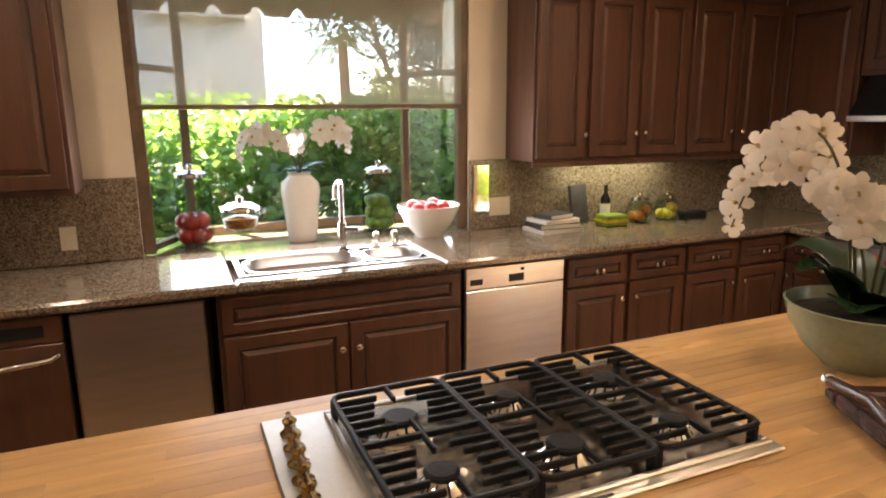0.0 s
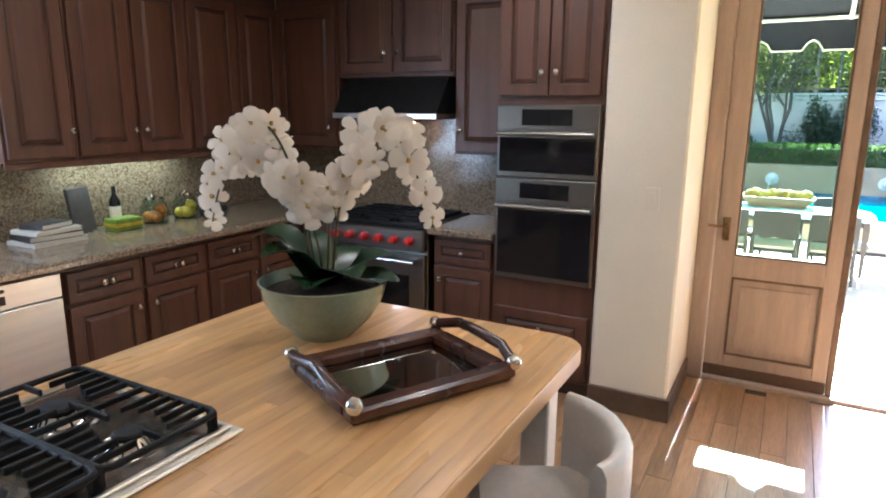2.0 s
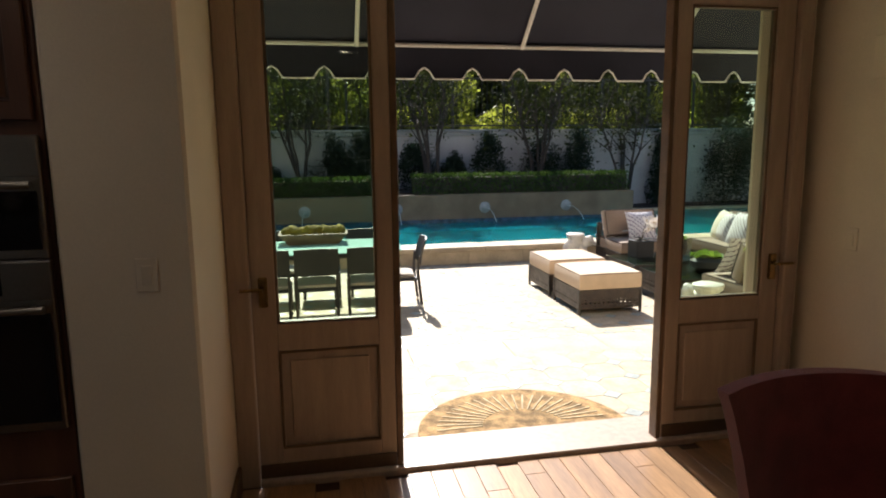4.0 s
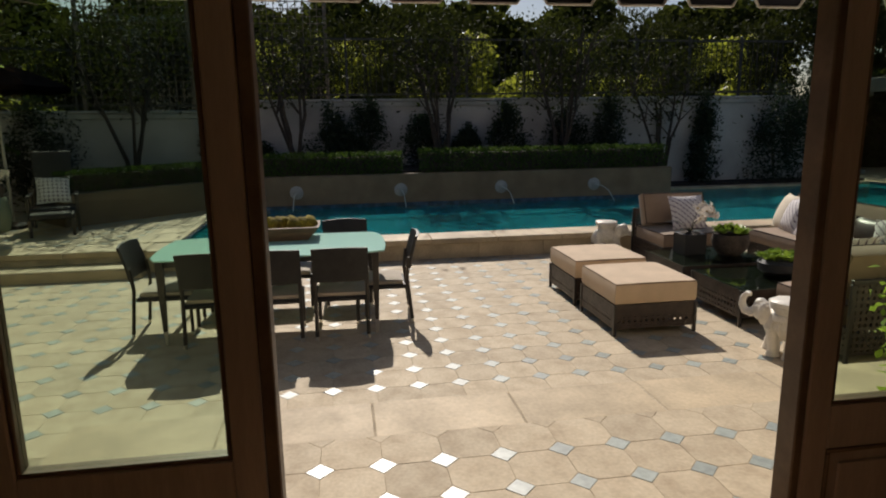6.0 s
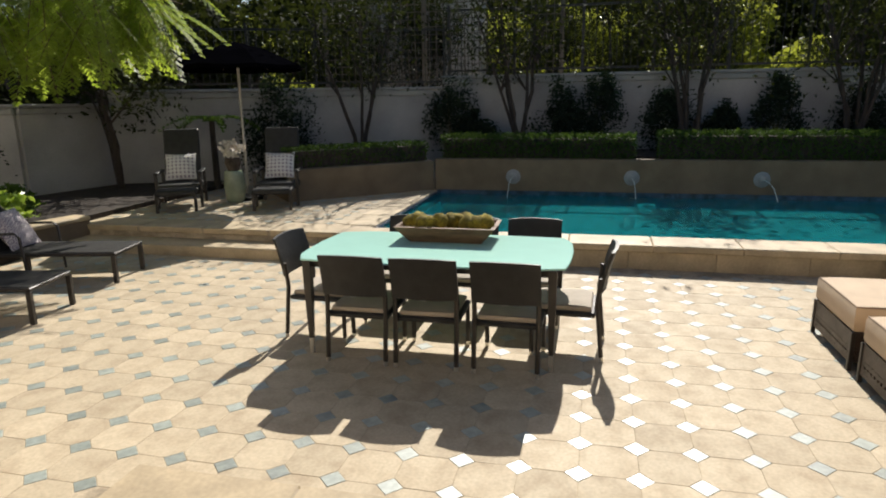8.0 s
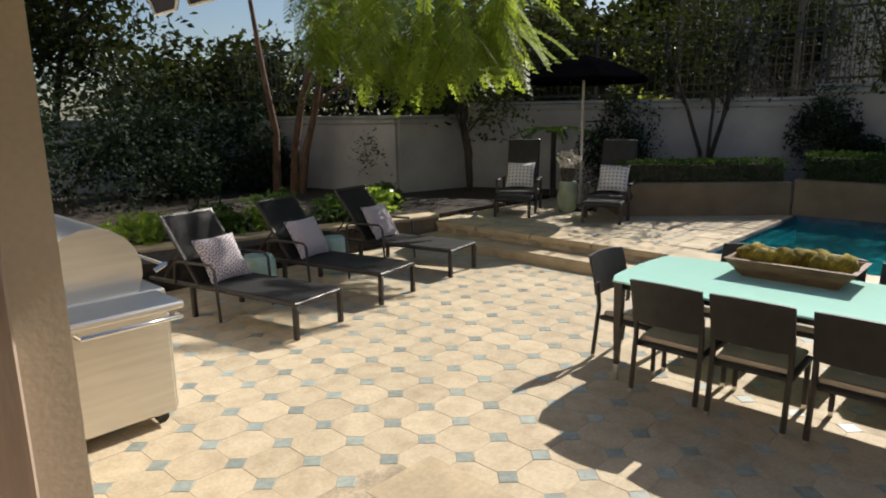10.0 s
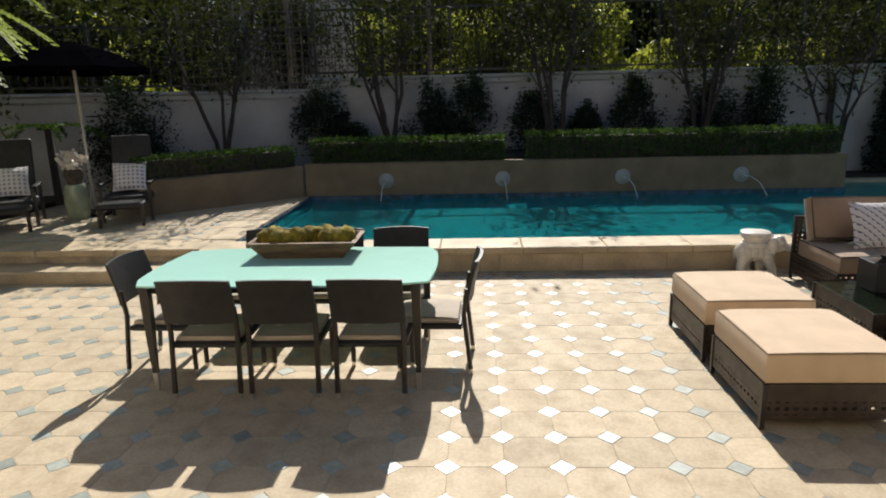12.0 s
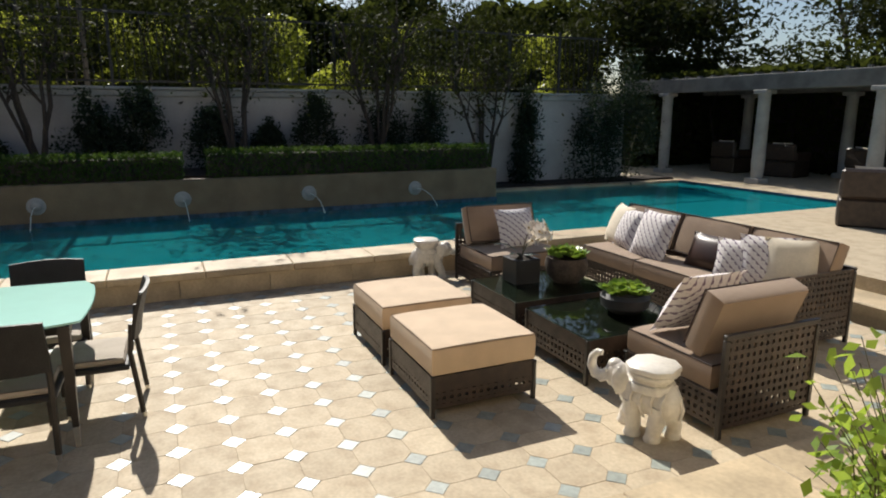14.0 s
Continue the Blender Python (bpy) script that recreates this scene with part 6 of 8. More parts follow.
# sun loungers
def lounger(name="sun_lounger"):
    t = thing(name, "dark sling sun lounger with a raised back", "sun lounger", group="sun loungers")
    W = 0.6
    part("frame", Geo().box(0, 0.035, 0, 1.95, 0.29, 0.325, 0.006).box(W - 0.035, W, 0, 1.95, 0.29, 0.325, 0.006).box(0, W, 0, 0.035, 0.288, 0.323, 0.006).box(0.03, W - 0.03, 1.2, 1.235, 0.288, 0.32), M_FRAMEDARK, t)
    part("sling_seat", Geo().box(0.02, W - 0.02, 0.02, 1.22, 0.318, 0.332, 0.004), M_SLING, t, "stretched black sling")
    for x in (0.0, W - 0.04):
        part("leg", Geo().box(x, x + 0.04, 0.0, 0.045, 0, 0.29, 0.004), M_FRAMEDARK, t)
        part("leg", Geo().box(x, x + 0.04, 1.3, 1.345, 0, 0.29, 0.004), M_FRAMEDARK, t)
    mb_ = pose(0, 1.22, 0.32, 52)
    b = part("backrest", Geo().box(0.0, 0.03, 0, 0.78, -0.015, 0.015, 0.004, mb_).box(W - 0.03, W, 0, 0.78, -0.015, 0.015, 0.004, mb_).box(0.03, W - 0.03, 0.75, 0.78, -0.015, 0.015, 0.004, mb_), M_FRAMEDARK, t)
    part("sling_back", Geo().box(0.02, W - 0.02, 0.0, 0.76, -0.006, 0.008, 0, mb_), M_SLING, b)
    for x in (-0.02, W + 0.02):
        part("arm", Geo().tube([(x, 0.92, 0.02), (x, 0.95, 0.5), (x, 1.0, 0.54), (x, 1.45, 0.53), (x, 1.5, 0.5), (x, 1.52, 0.31)], 0.014, 8), M_FRAMEDARK, t, smooth=50)
    for x in (0.1, W - 0.1):
        part("prop", Geo().tube([(x, 1.85, 0.3), (x, 1.5, 0.65)], 0.01, 6), M_FRAMEDARK, t)
    return t


LM = [(7.16, 3.02), (8.30, 3.25), (9.54, 3.46)]
lg0 = lounger()
lg0.matrix_basis = pose(LM[0][0], LM[0][1], PATIO, 0, 0, 12)
for x, y in LM[1:]:
    copy_thing(lg0, pose(x, y, PATIO, 0, 0, 12))
for x, y in LM:
    m_ = pose(x, y, PATIO, 0, 0, 12)
    p = m_ @ Vector((0.3, 1.22, 0.53))
    throw_pillow("white throw pillow with a purple-grey ring print", M_RINGS, p.x, p.y, p.z, 0.48, 0.46, 12, 58)
for x, y in LM[:2]:
    p = pose(x, y, PATIO, 0, 0, 12) @ Vector((0.86, 1.35, 0))
    s = thing("garden_stool", "sea-green glazed ceramic drum stool between loungers", "stool", pose(p.x, p.y, PATIO), "garden stools")
    part("drum", Geo().lathe([(0.14, 0), (0.17, 0.05), (0.185, 0.2), (0.17, 0.38), (0.15, 0.42), (0.14, 0.43), (0.001, 0.432)], 28), M_SEAFOAM, s, smooth=40)


def terrace_chair(m):
    t = thing("terrace_lounge_chair", "dark woven high-back lounge chair under the umbrella", "lounge chair", m, "terrace lounge chairs")
    part("seat", Geo().box(-0.3, 0.3, -0.35, 0.35, 0.26, 0.36, 0.02), M_DARKWICKER, t)
    part("footrest", Geo().box(-0.28, 0.28, -0.75, -0.36, 0.24, 0.32, 0.02), M_DARKWICKER, t)
    part("backrest", Geo().box(-0.27, 0.27, -0.03, 0.03, 0, 0.85, 0.02, pose(0, 0.33, 0.34, -18)), M_DARKWICKER, t)
    for x in (-0.31, 0.31):
        part("arm", Geo().box(x - 0.03, x + 0.03, -0.3, 0.4, 0.5, 0.54, 0.01), M_DARKWICKER, t)
        for y in (-0.28, 0.36):
            part("leg", Geo().box(x - 0.022, x + 0.022, y - 0.022, y + 0.022, 0, 0.5, 0.004), M_FRAMEDARK, t)
        part("leg", Geo().box(x * 0.85 - 0.022, x * 0.85 + 0.022, -0.72, -0.68, 0, 0.25, 0.004), M_FRAMEDARK, t)


for x, y, rz in ((12.76, 4.9, -62), (13.16, 3.45, -72)):
    terrace_chair(pose(x, y, TERRACE, 0, 0, rz))
    q = pose(x, y, TERRACE, 0, 0, rz) @ Vector((0, 0.16, 0.58))
    throw_pillow("white throw pillow with small grey dots", M_DOTS, q.x, q.y, q.z, 0.46, 0.44, rz, 62)
st = thing("flower_stool", "pale ceramic drum stool holding a pot of white flowers", "stool", pose(13.2, 4.25, TERRACE))
part("drum", Geo().lathe([(0.12, 0), (0.15, 0.05), (0.17, 0.25), (0.15, 0.45), (0.13, 0.5), (0.001, 0.505)], 24), M_CELADON, st, smooth=40)
fp = thing("flower_pot", "round pot of small white flowers", "plant", pose(13.2, 4.25, TERRACE + 0.505))
part("pot", Geo().lathe([(0.001, 0), (0.09, 0), (0.13, 0.12), (0.11, 0.2)], 18), M_POT, fp, smooth=40)
part("flowers", leaf_mesh("flowers", cloud(260, (0, 0, 0.34), (0.15, 0.15, 0.1), 4), 0.07, 3, 0, 0.8, M_PETAL), M_PETAL, fp)
um = thing("garden_umbrella", "open black garden umbrella on a pale pole", "umbrella", pose(13.5, 4.2, TERRACE))
part("pole", Geo().cyl(0, 0, 0, 2.45, 0.022, 12), M_PALEWOOD, um, smooth=40)
part("base", Geo().lathe([(0.25, 0), (0.25, 0.05), (0.05, 0.09)], 20), M_IRON, um, smooth=30)
can = Geo()
R, top, rimz, n = 1.04, 2.47, 2.1, 8
vs = [(0, 0, top)]
for f, z in ((0.5, top - 0.14), (1.0, rimz), (1.0, rimz - 0.06)):
    for a in range(n * 2):
        ang = math.pi * a / n
        rr = R * f * (1.0 if a % 2 == 0 else 0.95)
        vs.append((rr * math.cos(ang), rr * math.sin(ang), z - (0.0 if a % 2 == 0 else 0.02)))
fs = [(0, 1 + a, 1 + (a + 1) % (2 * n)) for a in range(2 * n)]
for r in range(2):
    fs += [(1 + r * 2 * n + a, 1 + (r + 1) * 2 * n + a, 1 + (r + 1) * 2 * n + (a + 1) % (2 * n), 1 + r * 2 * n + (a + 1) % (2 * n)) for a in range(2 * n)]
part("canopy", can.add(vs, fs), M_UMBRELLA, um)
for a in range(n):
    ang = 2 * math.pi * a / n
    part("rib", Geo().tube([(0.03 * math.cos(ang), 0.03 * math.sin(ang), 2.43), (R * 0.5 * math.cos(ang), R * 0.5 * math.sin(ang), 2.3), (R * 0.95 * math.cos(ang), R * 0.95 * math.sin(ang), 2.08)], 0.008, 5), M_FRAMEDARK, um)


# elephant stools
def elephant(m, label):
    g = Geo()
    g.ball(0, 0, 0.27, 0.19, 0.12, 0.12, 20, 12, lump=0.1, seed=2.0)
    g.ball(-0.1, 0, 0.25, 0.115, 0.122, 0.145, 18, 12, lump=0.1, seed=4.0)
    g.ball(0.1, 0, 0.285, 0.115, 0.112, 0.135, 18, 12, lump=0.1, seed=6.0)
    for x0, x1, y in ((0.12, 0.185, -0.062), (0.09, 0.07, 0.064), (-0.12, -0.15, -0.066), (-0.1, -0.07, 0.066)):
        g.tube([(x0, y, 0.25), (x0 * 0.6 + x1 * 0.4, y * 1.05, 0.15), (x1, y * 1.08, 0.07), (x1, y * 1.08, 0.03)], 0.066, 12, 0.042)
        g.lathe([(0.054, 0.0), (0.057, 0.012), (0.05, 0.03), (0.043, 0.055), (0.04, 0.075)], 14, pose(x1 + 0.006, y * 1.08, 0))
    g.ball(0.235, 0, 0.36, 0.09, 0.078, 0.095, 16, 10, lump=0.12, seed=9.0)
    g.ball(0.255, 0, 0.425, 0.05, 0.055, 0.04, 12, 8)
    trunk = [(0.29, 0, 0.35), (0.345, 0, 0.315), (0.4, 0, 0.32), (0.432, 0, 0.37), (0.425, 0, 0.435), (0.39, 0, 0.478), (0.355, 0, 0.48)]
    g.tube(trunk, 0.046, 12, 0.02)
    for i in range(1, 6):
        g.ball(*trunk[i], 0.045 - 0.0042 * i, None, None, 10, 6)
    for sd in (-1, 1):
        g.ball(0.175, sd * 0.088, 0.35, 0.062, 0.022, 0.092, 14, 9, lump=0.25, seed=3.0)
        g.tube([(0.28, sd * 0.045, 0.325), (0.33, sd * 0.06, 0.3), (0.365, sd * 0.058, 0.315)], 0.012, 8, 0.004)
        g.ball(0.285, sd * 0.066, 0.392, 0.012, 0.007, 0.012, 8, 6)
        for q in range(4):
            x = -0.14 + 0.07 * q
            g.tube([(x, sd * 0.085, 0.35), (x + 0.012, sd * 0.126, 0.29), (x + 0.004, sd * 0.125, 0.22), (x - 0.012, sd * 0.1, 0.16)], 0.012, 6, 0.007)
    g.tube([(-0.2, 0, 0.3), (-0.225, 0, 0.24), (-0.215, 0.012, 0.16)], 0.014, 8, 0.01)
    octa = [(0.135 * cx, 0.135 * cy) for cx, cy in ((1, 0.5), (0.55, 1), (-0.55, 1), (-1, 0.5), (-1, -0.5), (-0.55, -1), (0.55, -1), (1, -0.5))]
    for f, z0, z1 in ((0.98, 0.33, 0.385), (0.82, 0.385, 0.415), (0.95, 0.4151, 0.435), (1.12, 0.4351, 0.458), (1.02, 0.4581, 0.464), (1.16, 0.4641, 0.5)):
        g.prism([(x * f - 0.01, y * f) for x, y in octa], z0, z1, 0.004)
    return single("elephant_stool", g, M_STATUE, label, "garden stool", "elephant stools", smooth=55, m=m)


elephant(pose(7.02, -4.1, PATIO, 0, 0, 24) @ Matrix.Scale(0.88, 4), "white glazed ceramic elephant garden stool with raised trunk")
elephant(pose(10.9, -4.32, PATIO, 0, 0, -105) @ Matrix.Scale(0.88, 4), "white glazed ceramic elephant garden stool beside the pool wall")

# grill at the house wall
gr = thing("gas_grill", "stainless steel gas grill cart", "grill", pose(5.5, 2.95, PATIO, 0, 0, 0))
part("cart", Geo().box(-0.35, 0.35, -0.6, 0.6, 0.08, 0.86, 0.012), M_STEEL, gr)
for gx in (-0.28, 0.28):
    for gy in (-0.52, 0.52):
        part("caster", Geo().lathe([(0.038, -0.015), (0.04, -0.01), (0.04, 0.01), (0.038, 0.015)], 16, pose(gx, gy, 0.04, 90)), M_BLACK, gr, "black caster wheel", 40)
for gy in (-0.29, 0.29):
    part("cabinet_door", Geo().box(0.351, 0.368, gy - 0.285, gy + 0.285, 0.1, 0.7, 0.006), M_STEEL, gr)
part("lid", Geo().tube([(-0.02, -0.58, 1.0), (-0.02, 0.58, 1.0)], 0.26, 20), M_STEEL, gr, smooth=40)
part("handle", Geo().tube([(0.34, -0.5, 0.95), (0.4, -0.5, 0.98), (0.4, 0.5, 0.98), (0.34, 0.5, 0.95)], 0.016, 10), M_CHROME, gr, smooth=50)
part("side_shelf", Geo().box(-0.3, 0.3, -0.95, -0.6, 0.82, 0.86, 0.01), M_STEEL, gr)
part("side_handle", Geo().tube([(-0.25, -0.96, 0.8), (-0.25, -1.02, 0.8), (0.25, -1.02, 0.8), (0.25, -0.96, 0.8)], 0.013, 8), M_CHROME, gr, smooth=50)

# pergola
PGM = Matrix.Translation((14.75, -14.1, TERRACE))
pg = thing("pergola", "grey pergola with round columns over a shaded lounge", "pergola", PGM, kind="structure")
for x in (-8.2, -5.4, -2.6, 0.0, 2.98):
    for y in (0.0, -3.0):
        c = part("column", Geo().lathe([(0.13, 0.12), (0.145, 0.5), (0.13, 1.95), (0.15, 1.99)], 20, pose(x, y, 0)), M_COL, pg, smooth=40)
        part("plinth", Geo().box(x - 0.18, x + 0.18, y - 0.18, y + 0.18, 0, 0.12, 0.01), M_COL, c)
        part("capital", Geo().box(x - 0.17, x + 0.17, y - 0.17, y + 0.17, 1.99, 2.08, 0.01), M_COL, c)
for y in (0.0, -3.0):
    part("beam", Geo().box(-8, 4.6, y - 0.12, y + 0.12, 2.08, 2.42, 0.01), M_PERGOLA, pg)
for i in range(30):
    part("rafter", Geo().box(-7.8 + i * 0.42, -7.73 + i * 0.42, -3.3, 0.1, 2.41, 2.47), M_PERGOLA, pg)
# leaf roof added to keep light out of the pergola
vn = thing("vine", "leaf layer added over the pergola to darken its inside", "vine", PGM)
part("leaves", leaf_mesh("leaves", np.random.default_rng(5).uniform((-8, -3.6, 2.42), (4.8, 0.0, 2.6), (16000, 3)), 0.16, 5, 0, 0.6, M_DEEP), M_DEEP, vn)
part("stems", Geo().tube([(3.9, -3.0, 0), (4.0, -2.6, 1.6), (3.0, -2.0, 2.6)], 0.03, 6, 0.015), M_GREYBARK, vn)
# the dark bark tone on this wall stands in for deep pergola shade
structure("pergola_wall", Geo().box(-9, 6, -3.9, -3.75, -0.5, 2.9, 0, PGM), M_GREYBARK, "wall behind the pergola, coloured dark for the shade inside")
nr = np.random.default_rng(41)
tg = thing("hedge", "tall dark hedge enclosing the pergola", "hedge", PGM)
part("leaves", leaf_mesh("leaves", np.concatenate([nr.uniform((-9, -3.75, 0), (6, -3.3, 3.4), (14000, 3)), nr.uniform((4.6, -3.5, 0), (5.6, -0.4, 3.2), (14000, 3))]), 0.17, 6, 0.2, 0.5, M_DEEP), M_DEEP, tg)
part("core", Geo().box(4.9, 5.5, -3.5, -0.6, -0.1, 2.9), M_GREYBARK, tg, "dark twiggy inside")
for x, y, rz in ((2.4, -1.9, 0), (0.9, -2.1, 10), (-1.4, -1.9, -10), (-4.6, 3.2, 35)):
    t = thing("wicker_armchair", "dark wicker armchair with a pale cushion", "armchair", PGM @ pose(x, y, 0, 0, 0, rz), "pergola armchairs")
    part("seat", Geo().box(-0.4, 0.4, -0.4, 0.4, 0.0, 0.4, 0.03), M_WICKER, t)
    part("backrest", Geo().box(-0.4, 0.4, 0.3, 0.42, 0.4, 0.82, 0.04), M_WICKER, t)
    for sx in (-0.4, 0.29):
        part("arm", Geo().box(sx, sx + 0.11, -0.4, 0.3, 0.4, 0.62, 0.03), M_WICKER, t)
    part("cushion", Geo().pillow(0.5, 0.42, 0.18, pose(0, 0.22, 0.66, 70)), M_IVORY, t, smooth=70)

# ---- plants ----
def branches(rng, base, stems, height, spread, r0, bend=0.25):
    """Tapered stems with limbs; returns the tubes and the limb tips."""
    tubes, tips = [], []
    for s in range(stems):
        a = rng.uniform(0, 6.28)
        lean = rng.uniform(0.3, 1.0) * spread
        p0 = Vector(base) + Vector((math.cos(a), math.sin(a), 0)) * r0 * 1.2
        pts = []
        for i in range(8):
            u = i / 7
            wob = Vector((rng.uniform(-1, 1), rng.uniform(-1, 1), 0)) * bend * 0.16 * (1 if i else 0)
            pts.append(p0 + Vector((math.cos(a), math.sin(a), 0)) * lean * u ** 1.3 + Vector((0, 0, height * u)) + wob)
        tubes.append((pts, r0 * rng.uniform(0.7, 1.0), r0 * 0.3))
        for k in range(5):
            i = rng.randrange(3, 7)
            b = rng.uniform(0, 6.28)
            q = pts[i]
            e = q + Vector((math.cos(b), math.sin(b), 0)) * rng.uniform(0.4, 1.0) * spread * 0.8 + Vector((0, 0, rng.uniform(0.3, 0.9) * height * 0.35))
            mid = (q + e) / 2 + Vector((rng.uniform(-0.1, 0.1), rng.uniform(-0.1, 0.1), 0.06))
            tubes.append(([q, mid, e], r0 * 0.35, r0 * 0.1))
            tips.append(e)
        tips.append(pts[-1])
    return tubes, tips


def tree(name, label, base, stems, height, spread, r0, leaves, leaf_size, leaf_mat, bark, seed, clump=0.45, droop=0.0, narrow=0.45):
    rng = random.Random(seed)
    t = thing(name, label, "tree", pose(*base))
    tubes, tips = branches(rng, (0, 0, 0), stems, height, spread, r0)
    g, lim = Geo(), Geo()
    for i, (pts, a, b) in enumerate(tubes):
        (g if len(pts) > 3 else lim).tube(pts, a, 8 if len(pts) > 3 else 5, b)
    part("trunk", g, bark, t, smooth=60)
    part("branchwork", lim, bark, t, smooth=60)["kind"] = "stuff"
    nr = np.random.default_rng(seed)
    tp = np.array([tuple(p) for p in tips])
    who = nr.integers(0, len(tp), leaves)
    sc = nr.uniform(0.5, 1.25, len(tp))
    c = tp[who] + np.clip(nr.normal(size=(leaves, 3)), -1.5, 1.5) * clump * sc[who][:, None] * np.array((1, 1, 0.8))
    part("crown", leaf_mesh("crown", c, leaf_size, seed, droop, narrow, leaf_mat), leaf_mat, t)
    return t


def shrub(label, centre, radii, n, size, material, seed, name="shrub", clumps=16, spread=0.3, ground=None, cone=0.0):
    t = thing(name, label, "shrub", pose(centre[0], centre[1], ground if ground is not None else centre[2] - radii[2]))
    z0 = radii[2] if ground is None else centre[2] - ground
    pts = cloud(n, (0, 0, z0), radii, seed, clumps, spread)
    pts[:, :2] *= np.clip(1 + cone * 0.5 - cone * (pts[:, 2:] - z0 + radii[2]) / (2 * radii[2]), 0.15, 1.4)
    pts = pts[pts[:, 2] > 0.02]
    part("leaves", leaf_mesh("leaves", pts, size, seed, 0, 0.5, material), material, t)
    rng = random.Random(seed)
    g = Geo()
    for k in range(6):
        a = rng.uniform(0, 6.28)
        g.tube([(0, 0, -0.02), (0.2 * radii[0] * math.cos(a), 0.2 * radii[1] * math.sin(a), z0 * 0.6), (0.7 * radii[0] * math.cos(a), 0.7 * radii[1] * math.sin(a), z0 + radii[2] * rng.uniform(-0.2, 0.6))], 0.012, 5, 0.004)
    part("brushwood", g, M_STEM, t)["kind"] = "stuff"
    return t


def hedge(label, x0, x1, y0, y1, z0, z1, n, size, material, seed, group=""):
    """A clipped hedge: leaves over the surface of a soft box."""
    nr = np.random.default_rng(seed)
    p = nr.uniform((x0, y0, z0), (x1, y1, z1), (n, 3))
    k = nr.integers(0, 4, n)
    p[k == 0, 2] = z1 + nr.normal(size=(k == 0).sum()) * 0.02
    p[k == 1, 0] = x0 + nr.normal(size=(k == 1).sum()) * 0.02
    t = thing("hedge", label, "hedge", None, group)
    part("leaves", leaf_mesh("leaves", p, size, seed, 0, 0.55, material), material, t)
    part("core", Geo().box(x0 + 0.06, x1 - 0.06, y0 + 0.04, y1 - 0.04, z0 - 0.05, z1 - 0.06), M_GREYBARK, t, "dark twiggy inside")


hedge("low clipped green hedge along the pool planter", 15.02, 15.5, -1.98, 1.3, 0.6, 0.98, 9000, 0.05, M_HEDGE, 1, "planter hedges")
hedge("low clipped green hedge along the pool planter", 15.02, 15.5, -7.35, -2.3, 0.6, 1.02, 13000, 0.05, M_HEDGE, 2, "planter hedges")
t = thing("hedge", "low clipped green hedge beside the terrace", "hedge", Matrix.Translation((14.955, 1.4, 0)) @ Matrix.Rotation(radians(131), 4, "Z"), "planter hedges")
nr = np.random.default_rng(3)
part("leaves", leaf_mesh("leaves", nr.uniform((0.05, -0.6, 0.56), (2.6, -0.08, 0.9), (8000, 3)), 0.05, 5, 0, 0.55, M_HEDGE), M_HEDGE, t)
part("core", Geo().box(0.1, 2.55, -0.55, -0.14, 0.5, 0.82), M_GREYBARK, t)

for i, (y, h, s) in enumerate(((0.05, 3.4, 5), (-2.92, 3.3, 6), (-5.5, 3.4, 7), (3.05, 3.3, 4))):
    tree("myrtle_tree", "dark multi-stemmed crape myrtle in the planter", (16.1 if y < 2 else 15.75, y, 0.55), s, h * 0.8, 0.9, 0.05, 1900, 0.10, M_SHADEDLEAF, M_GREYBARK, 20 + i, 0.45, 0.5)
tree("myrtle_tree", "small bare-stemmed crape myrtle by the garden wall", (16.5, -8.0, 0.0), 5, 2.6, 1.0, 0.05, 1800, 0.10, M_SHADEDLEAF, M_GREYBARK, 31, 0.4, 0.5)
tree("myrtle_tree", "dark crooked crape myrtle in the planting bed", (14.0, 7.0, 0.1), 3, 2.7, 1.0, 0.07, 4000, 0.12, M_SHADEDLEAF, M_GREYBARK, 33, 0.45, 0.4)
for i, (y, r, h) in enumerate(((1.42, 0.46, 0.72), (0.9, 0.34, 0.42), (-0.72, 0.46, 0.62), (-1.36, 0.42, 0.72), (-2.6, 0.5, 0.58), (-3.5, 0.3, 0.42), (-4.4, 0.42, 0.70), (-5.75, 0.5, 0.58), (-6.7, 0.34, 0.80))):
    shrub("dark evergreen shrub against the white wall", (16.45, y, 0.6 + h), (r * 0.6, r, h), 3600, 0.066, M_SHRUBLEAF, 50 + i, clumps=26, spread=0.27, ground=0.6, cone=0.6)
for i, (x, y, r, h) in enumerate(((16.6, -9.1, 0.34, 0.95), (16.5, -10.9, 0.7, 1.25), (16.6, -11.9, 0.6, 1.45), (15.4, 4.6, 0.6, 1.0))):
    shrub("dark evergreen shrub against the garden wall", (x, y, h), (r, r, h * 0.95), 5200, 0.075, M_SHRUBLEAF, 70 + i, clumps=24, spread=0.3, ground=0.0, cone=0.45)

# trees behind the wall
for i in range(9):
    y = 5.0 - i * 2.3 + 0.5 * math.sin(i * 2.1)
    tree("cypress_tree", "tall dark tree behind the garden wall", (20.2 + 0.5 * (i % 3), y, 0.0), 4, 3.7, 0.65, 0.06, 4600, 0.15, M_SHADEDLEAF, M_GREYBARK, 100 + i, 0.42, 1.4, 0.22)
nr = np.random.default_rng(12)
back = nr.uniform((22.6, -16, 0.5), (24.0, 14, 4.2), (60000, 3))
keep = np.array([noise.noise(Vector((p[1] * 0.55, p[2] * 0.7, 3.0))) > -0.12 + 0.12 * (p[2] - 2.6) for p in back])
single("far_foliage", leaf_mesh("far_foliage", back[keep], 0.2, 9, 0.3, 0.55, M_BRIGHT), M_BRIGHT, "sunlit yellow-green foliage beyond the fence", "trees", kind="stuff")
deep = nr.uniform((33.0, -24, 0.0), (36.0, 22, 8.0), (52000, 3))
